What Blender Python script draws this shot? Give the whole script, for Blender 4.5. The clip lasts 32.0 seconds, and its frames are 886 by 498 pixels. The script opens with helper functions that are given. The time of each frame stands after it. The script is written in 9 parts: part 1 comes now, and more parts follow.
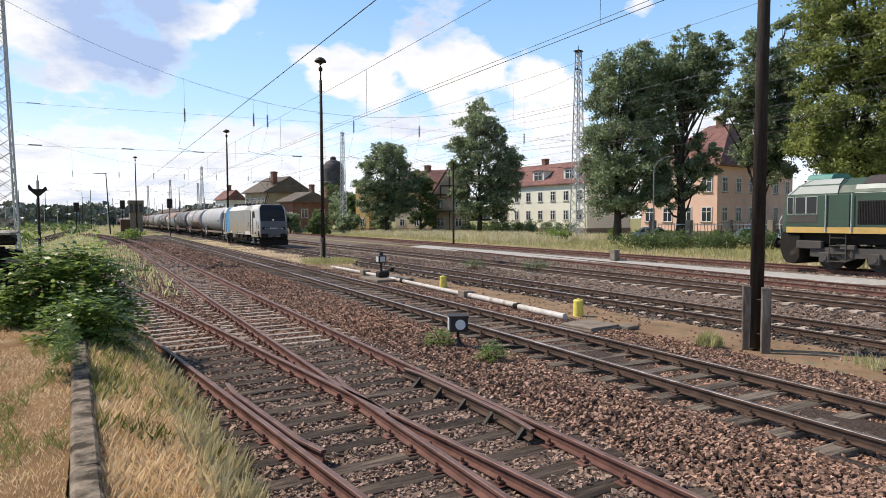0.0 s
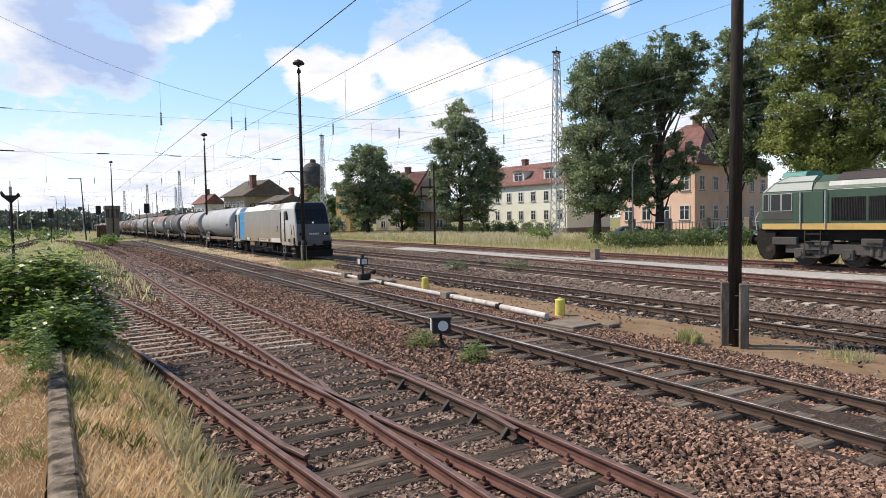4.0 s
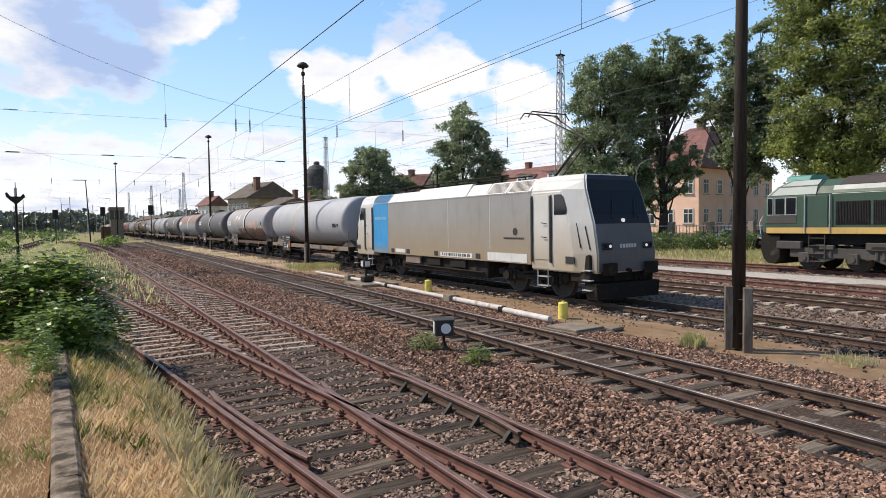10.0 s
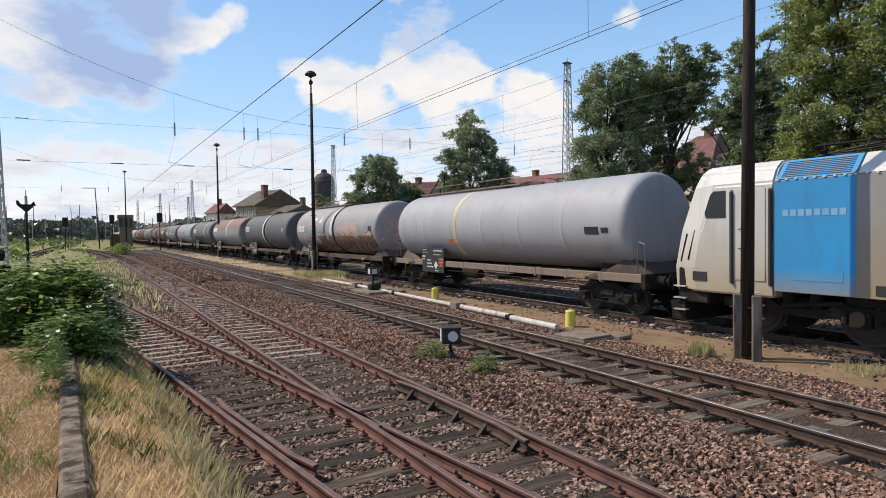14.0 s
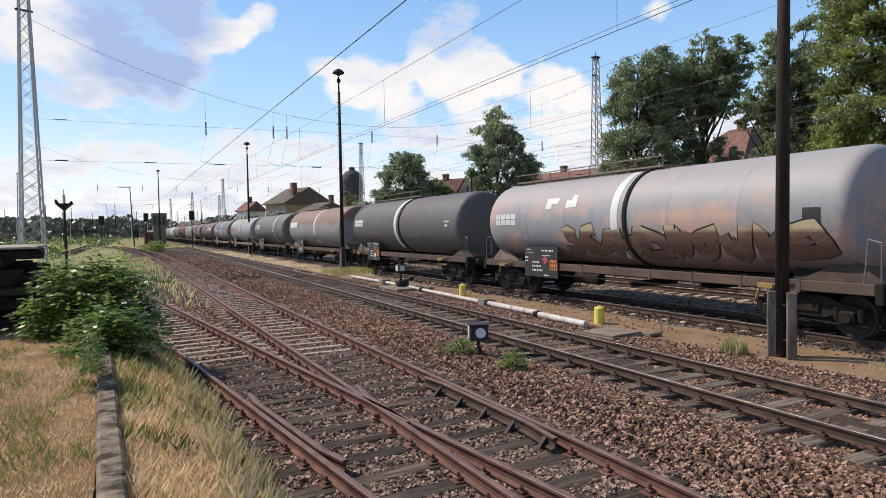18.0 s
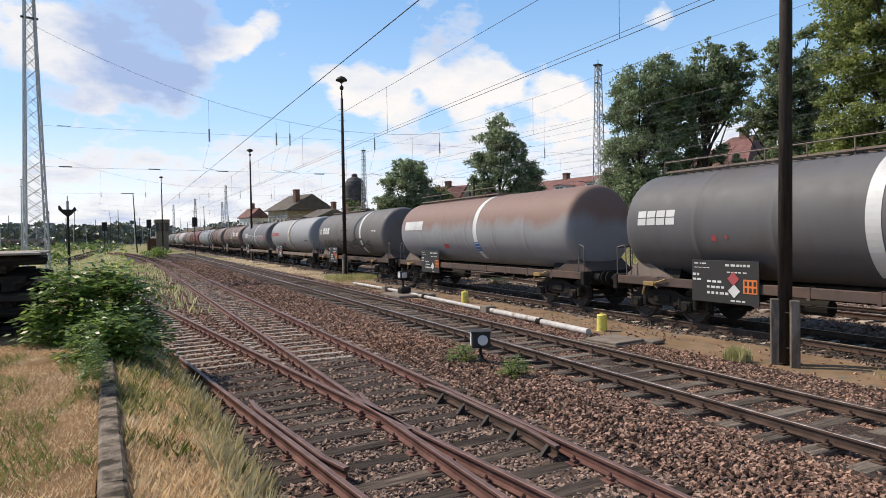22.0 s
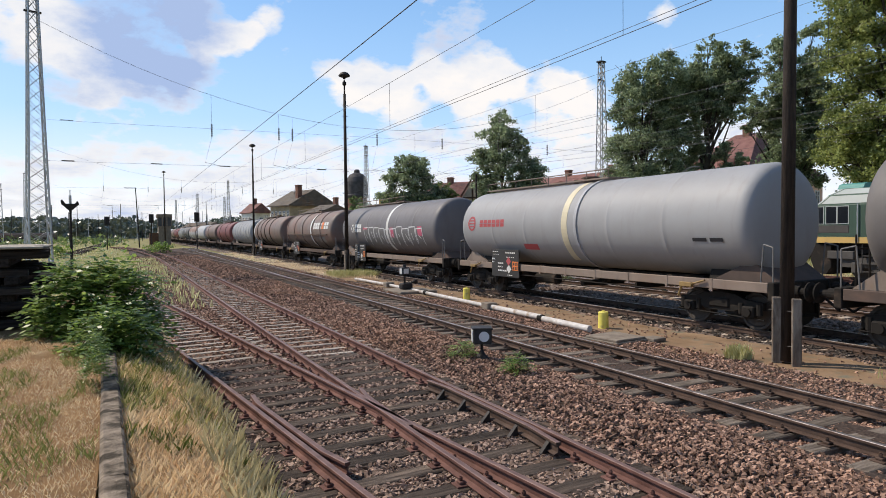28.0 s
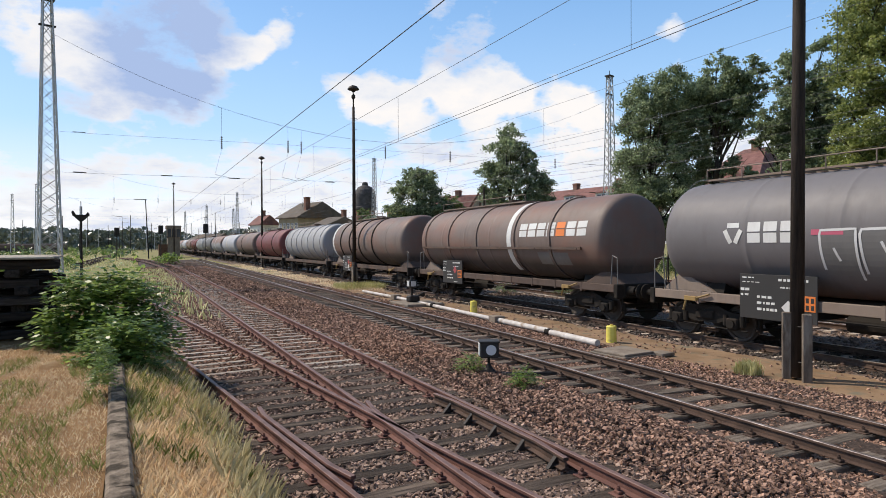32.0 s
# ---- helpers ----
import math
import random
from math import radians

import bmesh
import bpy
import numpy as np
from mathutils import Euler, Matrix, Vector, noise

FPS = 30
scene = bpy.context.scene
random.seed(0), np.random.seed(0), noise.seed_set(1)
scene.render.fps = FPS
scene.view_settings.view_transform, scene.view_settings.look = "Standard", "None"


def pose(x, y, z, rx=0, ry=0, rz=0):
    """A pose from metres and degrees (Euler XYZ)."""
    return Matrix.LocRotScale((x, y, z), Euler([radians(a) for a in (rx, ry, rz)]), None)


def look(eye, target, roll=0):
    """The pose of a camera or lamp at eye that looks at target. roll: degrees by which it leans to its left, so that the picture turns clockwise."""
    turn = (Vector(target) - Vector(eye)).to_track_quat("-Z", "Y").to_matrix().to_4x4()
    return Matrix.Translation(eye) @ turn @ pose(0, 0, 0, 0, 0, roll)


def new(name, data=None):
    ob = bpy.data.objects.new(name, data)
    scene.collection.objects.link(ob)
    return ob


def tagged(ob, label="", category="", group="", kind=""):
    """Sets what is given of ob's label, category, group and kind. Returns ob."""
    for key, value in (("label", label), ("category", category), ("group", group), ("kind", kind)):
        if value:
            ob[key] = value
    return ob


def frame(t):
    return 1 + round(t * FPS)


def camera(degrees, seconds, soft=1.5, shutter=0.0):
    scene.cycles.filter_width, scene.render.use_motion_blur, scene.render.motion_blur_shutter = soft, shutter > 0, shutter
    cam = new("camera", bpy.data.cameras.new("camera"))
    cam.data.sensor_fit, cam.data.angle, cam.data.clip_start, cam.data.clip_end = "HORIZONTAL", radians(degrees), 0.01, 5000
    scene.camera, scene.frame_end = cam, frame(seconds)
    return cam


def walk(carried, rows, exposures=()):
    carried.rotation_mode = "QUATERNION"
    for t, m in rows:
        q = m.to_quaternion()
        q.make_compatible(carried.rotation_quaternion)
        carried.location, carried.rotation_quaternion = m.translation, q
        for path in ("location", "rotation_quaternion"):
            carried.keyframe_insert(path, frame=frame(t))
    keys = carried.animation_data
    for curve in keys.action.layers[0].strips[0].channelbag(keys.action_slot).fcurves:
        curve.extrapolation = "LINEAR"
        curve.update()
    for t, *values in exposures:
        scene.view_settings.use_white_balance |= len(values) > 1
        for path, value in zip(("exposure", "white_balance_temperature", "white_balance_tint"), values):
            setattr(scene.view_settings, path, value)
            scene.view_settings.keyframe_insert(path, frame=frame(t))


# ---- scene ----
EYE = (0.0, 0.0, 2.516)
# the operator stands on the loading ramp and turns a little: seconds, tilt, lean, turn
TURNS = [
    (0.0, 87.292, 0.312, -28.834),
    (0.5, 87.258, 0.395, -29.043),
    (1.0, 87.256, 0.387, -29.344),
    (1.5, 87.323, 0.536, -29.716),
    (2.0, 87.370, 0.854, -30.056),
    (2.5, 87.395, 1.087, -30.303),
    (3.0, 87.397, 1.103, -30.420),
    (3.5, 87.384, 1.068, -30.473),
    (5.5, 87.492, 0.940, -30.885),
    (6.0, 87.432, 0.703, -30.852),
    (6.5, 87.355, 0.655, -30.651),
    (7.0, 87.275, 0.674, -30.385),
    (7.5, 87.229, 0.856, -30.213),
    (8.0, 87.217, 0.895, -30.126),
    (8.5, 87.250, 0.887, -30.124),
    (9.0, 87.301, 0.702, -30.141),
    (9.3, 87.333, 0.490, -30.132),
    (9.5, 87.482, 0.774, -30.202),
    (10.0, 87.639, 0.846, -30.241),
    (10.5, 87.805, 0.771, -30.291),
    (11.0, 88.035, 0.830, -30.374),
    (11.5, 88.222, 0.873, -30.468),
    (12.0, 88.366, 0.878, -30.516),
    (12.5, 88.459, 0.931, -30.450),
    (13.0, 88.456, 0.962, -30.225),
    (13.5, 88.395, 0.926, -29.922),
    (14.0, 88.342, 0.832, -29.611),
    (14.5, 88.335, 0.889, -29.303),
    (16.5, 88.558, 0.511, -27.633),
    (17.0, 88.367, 0.945, -27.407),
    (17.5, 88.201, 1.064, -27.201),
    (18.0, 88.084, 1.079, -27.129),
    (18.5, 88.068, 0.979, -27.216),
    (19.0, 88.193, 0.838, -27.266),
    (19.5, 88.327, 0.818, -27.260),
    (20.0, 88.434, 0.855, -27.202),
    (20.5, 88.514, 1.009, -27.129),
    (21.0, 88.561, 0.980, -27.064),
    (21.5, 88.628, 0.927, -26.988),
    (22.0, 88.715, 0.952, -26.918),
    (22.5, 88.833, 1.071, -26.903),
    (23.0, 88.943, 1.023, -27.032),
    (23.5, 89.025, 0.851, -27.422),
    (24.0, 89.061, 0.810, -27.834),
    (24.5, 89.048, 0.844, -28.204),
    (25.0, 89.016, 0.958, -28.500),
    (25.5, 88.970, 1.067, -28.735),
    (27.5, 88.512, 0.634, -27.221),
    (28.0, 88.384, 0.613, -26.742),
    (28.5, 88.340, 0.543, -26.414),
    (29.0, 88.428, 0.373, -26.229),
    (29.5, 88.635, 0.390, -26.123),
    (30.0, 88.849, 0.422, -26.064),
    (30.5, 89.045, 0.443, -26.044),
    (31.0, 89.223, 0.458, -26.031),
    (31.5, 89.392, 0.489, -26.024),
    (32.0, 89.547, 0.295, -26.058),
]
cam = camera(70.0, 32.0, soft=0.9)
walk(cam, [(t, pose(*EYE, rx, ry, rz)) for t, rx, ry, rz in TURNS],
     exposures=[(0.0, 0.03, 6950, 13), (10.0, 0.01, 6950, 13), (12.5, -0.14, 6900, 13), (14.0, -0.18, 6850, 13), (18.0, -0.12, 6850, 13), (32.0, -0.12, 6850, 13)])

# ---- light ----
world = bpy.data.worlds.new("sky")
scene.world = world
world.use_nodes = True
SUN_TURN, SUN_UP = radians(-42), radians(47)      # from +y towards +x, and above the horizon


def build_sky():
    nt = world.node_tree
    n, l = nt.nodes, nt.links
    n.clear()
    out = n.new("ShaderNodeOutputWorld")
    bg = n.new("ShaderNodeBackground")
    sky = n.new("ShaderNodeTexSky")
    sky.sky_type, sky.sun_disc = "NISHITA", False
    sky.sun_elevation, sky.sun_rotation = SUN_UP, SUN_TURN
    sky.air_density, sky.dust_density, sky.ozone_density = 1.0, 0.4, 3.0
    tc = n.new("ShaderNodeTexCoord")
    sep = n.new("ShaderNodeSeparateXYZ")
    l.new(tc.outputs["Generated"], sep.inputs[0])
    # clouds lie on a high flat layer: direction divided by its height
    zc = n.new("ShaderNodeMath"); zc.operation = "ADD"; zc.inputs[1].default_value = 0.16
    zm = n.new("ShaderNodeMath"); zm.operation = "MAXIMUM"; zm.inputs[1].default_value = 0.02
    l.new(sep.outputs[2], zm.inputs[0]); l.new(zm.outputs[0], zc.inputs[0])
    inv = n.new("ShaderNodeMath"); inv.operation = "DIVIDE"; inv.inputs[0].default_value = 1.0
    l.new(zc.outputs[0], inv.inputs[1])
    sc = n.new("ShaderNodeVectorMath"); sc.operation = "SCALE"
    l.new(tc.outputs["Generated"], sc.inputs[0]); l.new(inv.outputs[0], sc.inputs["Scale"])
    noise_a = n.new("ShaderNodeTexNoise")
    noise_a.inputs["Scale"].default_value, noise_a.inputs["Detail"].default_value = 1.5, 9.0
    noise_a.inputs["Roughness"].default_value, noise_a.inputs["Distortion"].default_value = 0.56, 0.25
    shift = n.new("ShaderNodeVectorMath"); shift.operation = "ADD"; shift.inputs[1].default_value = CLOUD_SHIFT
    l.new(sc.outputs[0], shift.inputs[0]); l.new(shift.outputs[0], noise_a.inputs["Vector"])
    # finer billows that give the clouds their cauliflower edges
    billow = n.new("ShaderNodeTexNoise")
    billow.inputs["Scale"].default_value, billow.inputs["Detail"].default_value, billow.inputs["Roughness"].default_value = 11.0, 7.0, 0.6
    squash = n.new("ShaderNodeMapping"); squash.inputs["Scale"].default_value = (1.0, 1.0, 1.7)
    l.new(tc.outputs["Generated"], squash.inputs["Vector"]); l.new(squash.outputs[0], billow.inputs["Vector"])
    grain = n.new("ShaderNodeMath"); grain.operation = "MULTIPLY_ADD"; grain.inputs[1].default_value = 0.9; grain.inputs[2].default_value = -0.45
    l.new(billow.outputs["Fac"], grain.inputs[0])
    rough = n.new("ShaderNodeMath"); rough.operation = "ADD"
    l.new(noise_a.outputs["Fac"], rough.inputs[0]); l.new(grain.outputs[0], rough.inputs[1])
    # haze whitens the sky low down
    haze = n.new("ShaderNodeMapRange")
    haze.inputs["From Min"].default_value, haze.inputs["From Max"].default_value = 0.0, 0.62
    haze.inputs["To Min"].default_value, haze.inputs["To Max"].default_value = 1.0, 0.15
    l.new(sep.outputs[2], haze.inputs["Value"])
    hz = n.new("ShaderNodeMix"); hz.data_type = "RGBA"
    tone = n.new("ShaderNodeValToRGB")
    e = tone.color_ramp.elements
    e[0].position, e[0].color = 0.02, (0.88, 0.93, 0.98, 1)
    e[1].position, e[1].color = 0.42, (0.17, 0.49, 1.0, 1)
    mid = e.new(0.17); mid.color = (0.41, 0.68, 1.0, 1)
    l.new(sep.outputs[2], tone.inputs[0])
    lift = n.new("ShaderNodeVectorMath"); lift.operation = "SCALE"; lift.inputs["Scale"].default_value = 8.6
    l.new(tone.outputs["Color"], lift.inputs[0]); l.new(lift.outputs[0], hz.inputs["B"])
    l.new(haze.outputs[0], hz.inputs["Factor"]); l.new(sky.outputs[0], hz.inputs["A"])
    # more cover in the middle of the sky than overhead
    low = n.new("ShaderNodeMapRange")
    low.inputs["From Min"].default_value, low.inputs["From Max"].default_value = 0.12, 0.20
    low.inputs["To Min"].default_value, low.inputs["To Max"].default_value = 0.05, -0.16
    l.new(sep.outputs[2], low.inputs["Value"])
    add = n.new("ShaderNodeMath"); add.operation = "ADD"
    l.new(rough.outputs[0], add.inputs[0]); l.new(low.outputs[0], add.inputs[1])
    # a cumulus bank low in the middle and a heavy grey cloud beside it
    def gather(towards, tight, amount, total):
        v = Vector(towards).normalized()
        dot = n.new("ShaderNodeVectorMath"); dot.operation = "DOT_PRODUCT"; dot.inputs[1].default_value = v
        l.new(tc.outputs["Generated"], dot.inputs[0])
        near = n.new("ShaderNodeMapRange"); near.interpolation_type = "SMOOTHSTEP"
        near.inputs["From Min"].default_value, near.inputs["From Max"].default_value = tight, 1.0
        near.inputs["To Max"].default_value = amount
        l.new(dot.outputs["Value"], near.inputs["Value"])
        s = n.new("ShaderNodeMath"); s.operation = "ADD"
        l.new(total, s.inputs[0]); l.new(near.outputs[0], s.inputs[1])
        return s.outputs[0]

    total = add.outputs[0]
    for x, y, z, wide in PUFFS:
        total = gather((x, y, z), math.cos(radians(wide * 1.75)), 0.24, total)
    total = gather(GREY_CLOUD, math.cos(radians(8.5)), 0.30, total)
    cover = n.new("ShaderNodeValToRGB")
    cover.color_ramp.elements[0].position, cover.color_ramp.elements[1].position = 0.47, 0.63
    l.new(total, cover.inputs[0])
    # bodies of the clouds: white edges, bluish grey where they are thick
    body = n.new("ShaderNodeValToRGB")
    body.color_ramp.elements[0].position, body.color_ramp.elements[1].position = 0.42, 0.92
    body.color_ramp.elements[0].color, body.color_ramp.elements[1].color = (0.98, 0.99, 1.0, 1), (0.40, 0.55, 0.86, 1)
    soft_grey = body.color_ramp.elements.new(0.60); soft_grey.color = (0.84, 0.90, 0.98, 1)
    l.new(gather(GREY_CLOUD, math.cos(radians(8.0)), 0.46, rough.outputs[0]), body.inputs[0])
    bright = n.new("ShaderNodeVectorMath"); bright.operation = "SCALE"; bright.inputs["Scale"].default_value = CLOUD_LIGHT
    l.new(body.outputs[0], bright.inputs[0])
    mix = n.new("ShaderNodeMix"); mix.data_type = "RGBA"
    l.new(cover.outputs["Color"], mix.inputs["Factor"])
    l.new(hz.outputs["Result"], mix.inputs["A"]); l.new(bright.outputs[0], mix.inputs["B"])
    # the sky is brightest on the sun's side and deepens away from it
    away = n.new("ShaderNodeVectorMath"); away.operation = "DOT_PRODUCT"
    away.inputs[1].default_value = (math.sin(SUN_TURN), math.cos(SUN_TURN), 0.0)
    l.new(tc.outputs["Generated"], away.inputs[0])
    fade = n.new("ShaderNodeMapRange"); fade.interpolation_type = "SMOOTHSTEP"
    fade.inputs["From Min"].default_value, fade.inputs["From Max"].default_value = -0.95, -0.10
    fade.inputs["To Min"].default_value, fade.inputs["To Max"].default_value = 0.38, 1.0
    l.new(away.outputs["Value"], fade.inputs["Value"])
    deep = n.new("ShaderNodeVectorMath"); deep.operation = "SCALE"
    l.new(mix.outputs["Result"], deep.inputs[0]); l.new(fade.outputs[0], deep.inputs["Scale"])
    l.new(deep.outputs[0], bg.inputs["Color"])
    bg.inputs["Strength"].default_value = 0.15
    l.new(bg.outputs[0], out.inputs[0])


GREY_CLOUD = (0.045, 0.958, 0.285)
# cumulus puffs: the way to each, and its half width in degrees
PUFFS = [(-0.069, 0.964, 0.256, 1.9), (-0.031, 0.970, 0.240, 1.4), (-0.104, 0.956, 0.274, 2.3), (0.112, 0.957, 0.269, 1.2), (0.146, 0.950, 0.276, 1.2), (0.169, 0.944, 0.284, 0.8),
         (0.187, 0.933, 0.307, 1.0), (-0.023, 0.980, 0.196, 1.0), (0.009, 0.977, 0.214, 0.9), (0.285, 0.933, 0.220, 1.6), (0.324, 0.920, 0.221, 1.7), (0.357, 0.910, 0.209, 2.0),
         (0.397, 0.894, 0.209, 1.8), (0.417, 0.874, 0.249, 1.1), (0.442, 0.868, 0.225, 1.2), (0.473, 0.853, 0.220, 1.8), (0.501, 0.832, 0.240, 1.7), (0.524, 0.821, 0.227, 1.3),
         (0.502, 0.842, 0.199, 2.3), (0.568, 0.794, 0.217, 1.7), (0.618, 0.756, 0.213, 1.7), (0.609, 0.773, 0.178, 2.6), (0.684, 0.663, 0.304, 1.0), (0.706, 0.658, 0.263, 1.1)]
CLOUD_SHIFT, CLOUD_LIGHT = (7.4, 2.2, 0.0), 7.1
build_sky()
sun = new("sun", bpy.data.lights.new("sun", "SUN"))
sun.data.energy, sun.data.angle, sun.data.color = 4.6, radians(0.53), (1.0, 0.93, 0.80)
sun.matrix_world = look((-60 * math.sin(-SUN_TURN) , 60 * math.cos(SUN_TURN), 60 * math.tan(SUN_UP)), (0, 0, 0))


# ---- materials ----


def surface(name, dark, light, scale=4.0, rough=0.8, metal=0.0, bump=0.3, bump_scale=None, third=None, third_scale=1.0,
            third_cut=(0.55, 0.7), piece=0.0, stretch=(1, 1, 1), spec=0.2, fine=0.0):
    """Two tones mixed by noise, wear patches of a third tone, a fine relief, and a shift from piece to piece."""
    m = bpy.data.materials.new(name)
    m.use_nodes = True
    n, l = m.node_tree.nodes, m.node_tree.links
    b = n["Principled BSDF"]
    tc = n.new("ShaderNodeTexCoord")
    mp = n.new("ShaderNodeMapping")
    mp.inputs["Scale"].default_value = stretch
    l.new(tc.outputs["Object"], mp.inputs["Vector"])
    info = n.new("ShaderNodeObjectInfo")
    off = n.new("ShaderNodeVectorMath"); off.operation = "SCALE"; off.inputs[0].default_value = (37.0, 17.0, 29.0)
    l.new(info.outputs["Random"], off.inputs["Scale"])
    place = n.new("ShaderNodeVectorMath"); place.operation = "ADD"
    l.new(mp.outputs[0], place.inputs[0]); l.new(off.outputs[0], place.inputs[1])
    na = n.new("ShaderNodeTexNoise")
    na.inputs["Scale"].default_value, na.inputs["Detail"].default_value, na.inputs["Roughness"].default_value = scale, 6.0, 0.6
    l.new(place.outputs[0], na.inputs["Vector"])
    ramp = n.new("ShaderNodeValToRGB")
    ramp.color_ramp.elements[0].position, ramp.color_ramp.elements[1].position = 0.33, 0.68
    ramp.color_ramp.elements[0].color, ramp.color_ramp.elements[1].color = (*dark, 1), (*light, 1)
    l.new(na.outputs["Fac"], ramp.inputs[0])
    colour = ramp.outputs["Color"]
    if third:
        nb = n.new("ShaderNodeTexNoise")
        nb.inputs["Scale"].default_value, nb.inputs["Detail"].default_value = third_scale, 5.0
        l.new(place.outputs[0], nb.inputs["Vector"])
        cut = n.new("ShaderNodeMapRange")
        cut.inputs["From Min"].default_value, cut.inputs["From Max"].default_value = third_cut
        l.new(nb.outputs["Fac"], cut.inputs["Value"])
        mx = n.new("ShaderNodeMix"); mx.data_type = "RGBA"
        mx.inputs["B"].default_value = (*third, 1)
        l.new(cut.outputs[0], mx.inputs["Factor"]); l.new(colour, mx.inputs["A"])
        colour = mx.outputs["Result"]
    if piece:
        geo = n.new("ShaderNodeNewGeometry")
        rnd = n.new("ShaderNodeMath"); rnd.operation = "ADD"
        l.new(geo.outputs["Random Per Island"], rnd.inputs[0]); l.new(info.outputs["Random"], rnd.inputs[1])
        fr = n.new("ShaderNodeMath"); fr.operation = "FRACT"
        l.new(rnd.outputs[0], fr.inputs[0])
        val = n.new("ShaderNodeMapRange")
        val.inputs["To Min"].default_value, val.inputs["To Max"].default_value = 1 - piece, 1 + piece
        l.new(fr.outputs[0], val.inputs["Value"])
        hsv = n.new("ShaderNodeHueSaturation")
        l.new(val.outputs[0], hsv.inputs["Value"]); l.new(colour, hsv.inputs["Color"])
        colour = hsv.outputs["Color"]
    l.new(colour, b.inputs["Base Color"])
    rr = n.new("ShaderNodeMapRange")
    rr.inputs["To Min"].default_value, rr.inputs["To Max"].default_value = max(0.03, rough - 0.1), min(1.0, rough + 0.1)
    l.new(na.outputs["Fac"], rr.inputs["Value"]); l.new(rr.outputs[0], b.inputs["Roughness"])
    b.inputs["Metallic"].default_value = metal
    b.inputs["Specular IOR Level"].default_value = spec
    if bump:
        nc = n.new("ShaderNodeTexNoise")
        nc.inputs["Scale"].default_value, nc.inputs["Detail"].default_value = bump_scale or scale * 4, 4.0
        l.new(place.outputs[0], nc.inputs["Vector"])
        bp = n.new("ShaderNodeBump")
        bp.inputs["Strength"].default_value, bp.inputs["Distance"].default_value = bump, 0.02
        l.new(nc.outputs["Fac"], bp.inputs["Height"]); l.new(bp.outputs[0], b.inputs["Normal"])
    return m


main_ballast = surface("main_ballast", (0.085, 0.064, 0.052), (0.25, 0.195, 0.16), 14, 0.95, bump=1.0, bump_scale=20, third=(0.15, 0.105, 0.08), third_scale=0.4, third_cut=(0.5, 0.75))
# bed far darker than its stones: the shade in their gaps is in the colour
ballast = surface("ballast", (0.025, 0.017, 0.013), (0.11, 0.078, 0.062), 26, 0.95, bump=1.0, bump_scale=34, third=(0.16, 0.105, 0.075), third_scale=0.5)
stone = surface("ballast_stone", (0.135, 0.078, 0.057), (0.44, 0.274, 0.197), 9, 0.95, bump=0.4, piece=0.65, third=(0.32, 0.18, 0.115), third_scale=0.35, third_cut=(0.5, 0.85))
sand_path = surface("pale_path", (0.33, 0.315, 0.29), (0.48, 0.46, 0.43), 6, 0.95, bump=0.5)
dirt = surface("brown_dirt", (0.20, 0.125, 0.07), (0.31, 0.205, 0.125), 1.2, 0.95, bump=0.6, bump_scale=25, third=(0.17, 0.155, 0.11), third_scale=2.5)
meadow = surface("meadow_soil", (0.17, 0.165, 0.06), (0.32, 0.28, 0.12), 0.4, 0.95, bump=0.5, bump_scale=12, third=(0.26, 0.20, 0.10), third_scale=0.15)
ramp_soil = surface("ramp_soil", (0.165, 0.092, 0.040), (0.27, 0.158, 0.073), 1.3, 0.95, bump=0.8, bump_scale=45, third=(0.29, 0.20, 0.115), third_scale=1.4, third_cut=(0.56, 0.68))
bank_soil = surface("bank_soil", (0.384, 0.266, 0.149), (0.496, 0.360, 0.211), 1.3, 0.95, bump=0.5, bump_scale=20, third=(0.36, 0.31, 0.14), third_scale=0.8)
rail_rust = surface("rail_rust", (0.095, 0.046, 0.037), (0.20, 0.10, 0.08), 3, 0.75, bump=0.3, bump_scale=40)
rail_brown = surface("rail_brown", (0.055, 0.036, 0.028), (0.12, 0.075, 0.055), 3, 0.7, bump=0.3, bump_scale=40)
rail_shine = surface("rail_shine", (0.45, 0.43, 0.42), (0.62, 0.60, 0.58), 5, 0.28, metal=1.0, bump=0.05)
rail_worn = surface("rail_worn", (0.30, 0.23, 0.20), (0.52, 0.45, 0.41), 4, 0.30, metal=0.8, bump=0.1)
rail_rust_head = surface("rail_rust_head", (0.13, 0.078, 0.066), (0.23, 0.145, 0.125), 4, 0.55, metal=0.15, bump=0.15)
timber = surface("old_timber", (0.032, 0.023, 0.018), (0.105, 0.080, 0.063), 2.5, 0.9, bump=0.8, bump_scale=14, stretch=(1, 9, 9), piece=0.35, third=(0.22, 0.165, 0.125), third_scale=0.9, third_cut=(0.55, 0.75))
grey_timber = surface("grey_timber", (0.085, 0.065, 0.05), (0.24, 0.195, 0.155), 2.5, 0.9, bump=0.8, bump_scale=14, stretch=(1, 9, 9), piece=0.35, third=(0.06, 0.046, 0.036), third_scale=0.9, third_cut=(0.55, 0.75))
steel_tie = surface("steel_sleeper", (0.23, 0.185, 0.15), (0.40, 0.35, 0.295), 4, 0.85, bump=0.4, piece=0.2)
concrete = surface("grey_concrete", (0.17, 0.135, 0.105), (0.30, 0.25, 0.20), 3, 0.9, bump=0.5, bump_scale=22, third=(0.19, 0.17, 0.14), third_scale=1.5, piece=0.12)
concrete_tie = surface("concrete_sleeper", (0.40, 0.32, 0.25), (0.56, 0.47, 0.39), 5, 0.9, bump=0.4, piece=0.15, third=(0.20, 0.13, 0.09), third_scale=2)
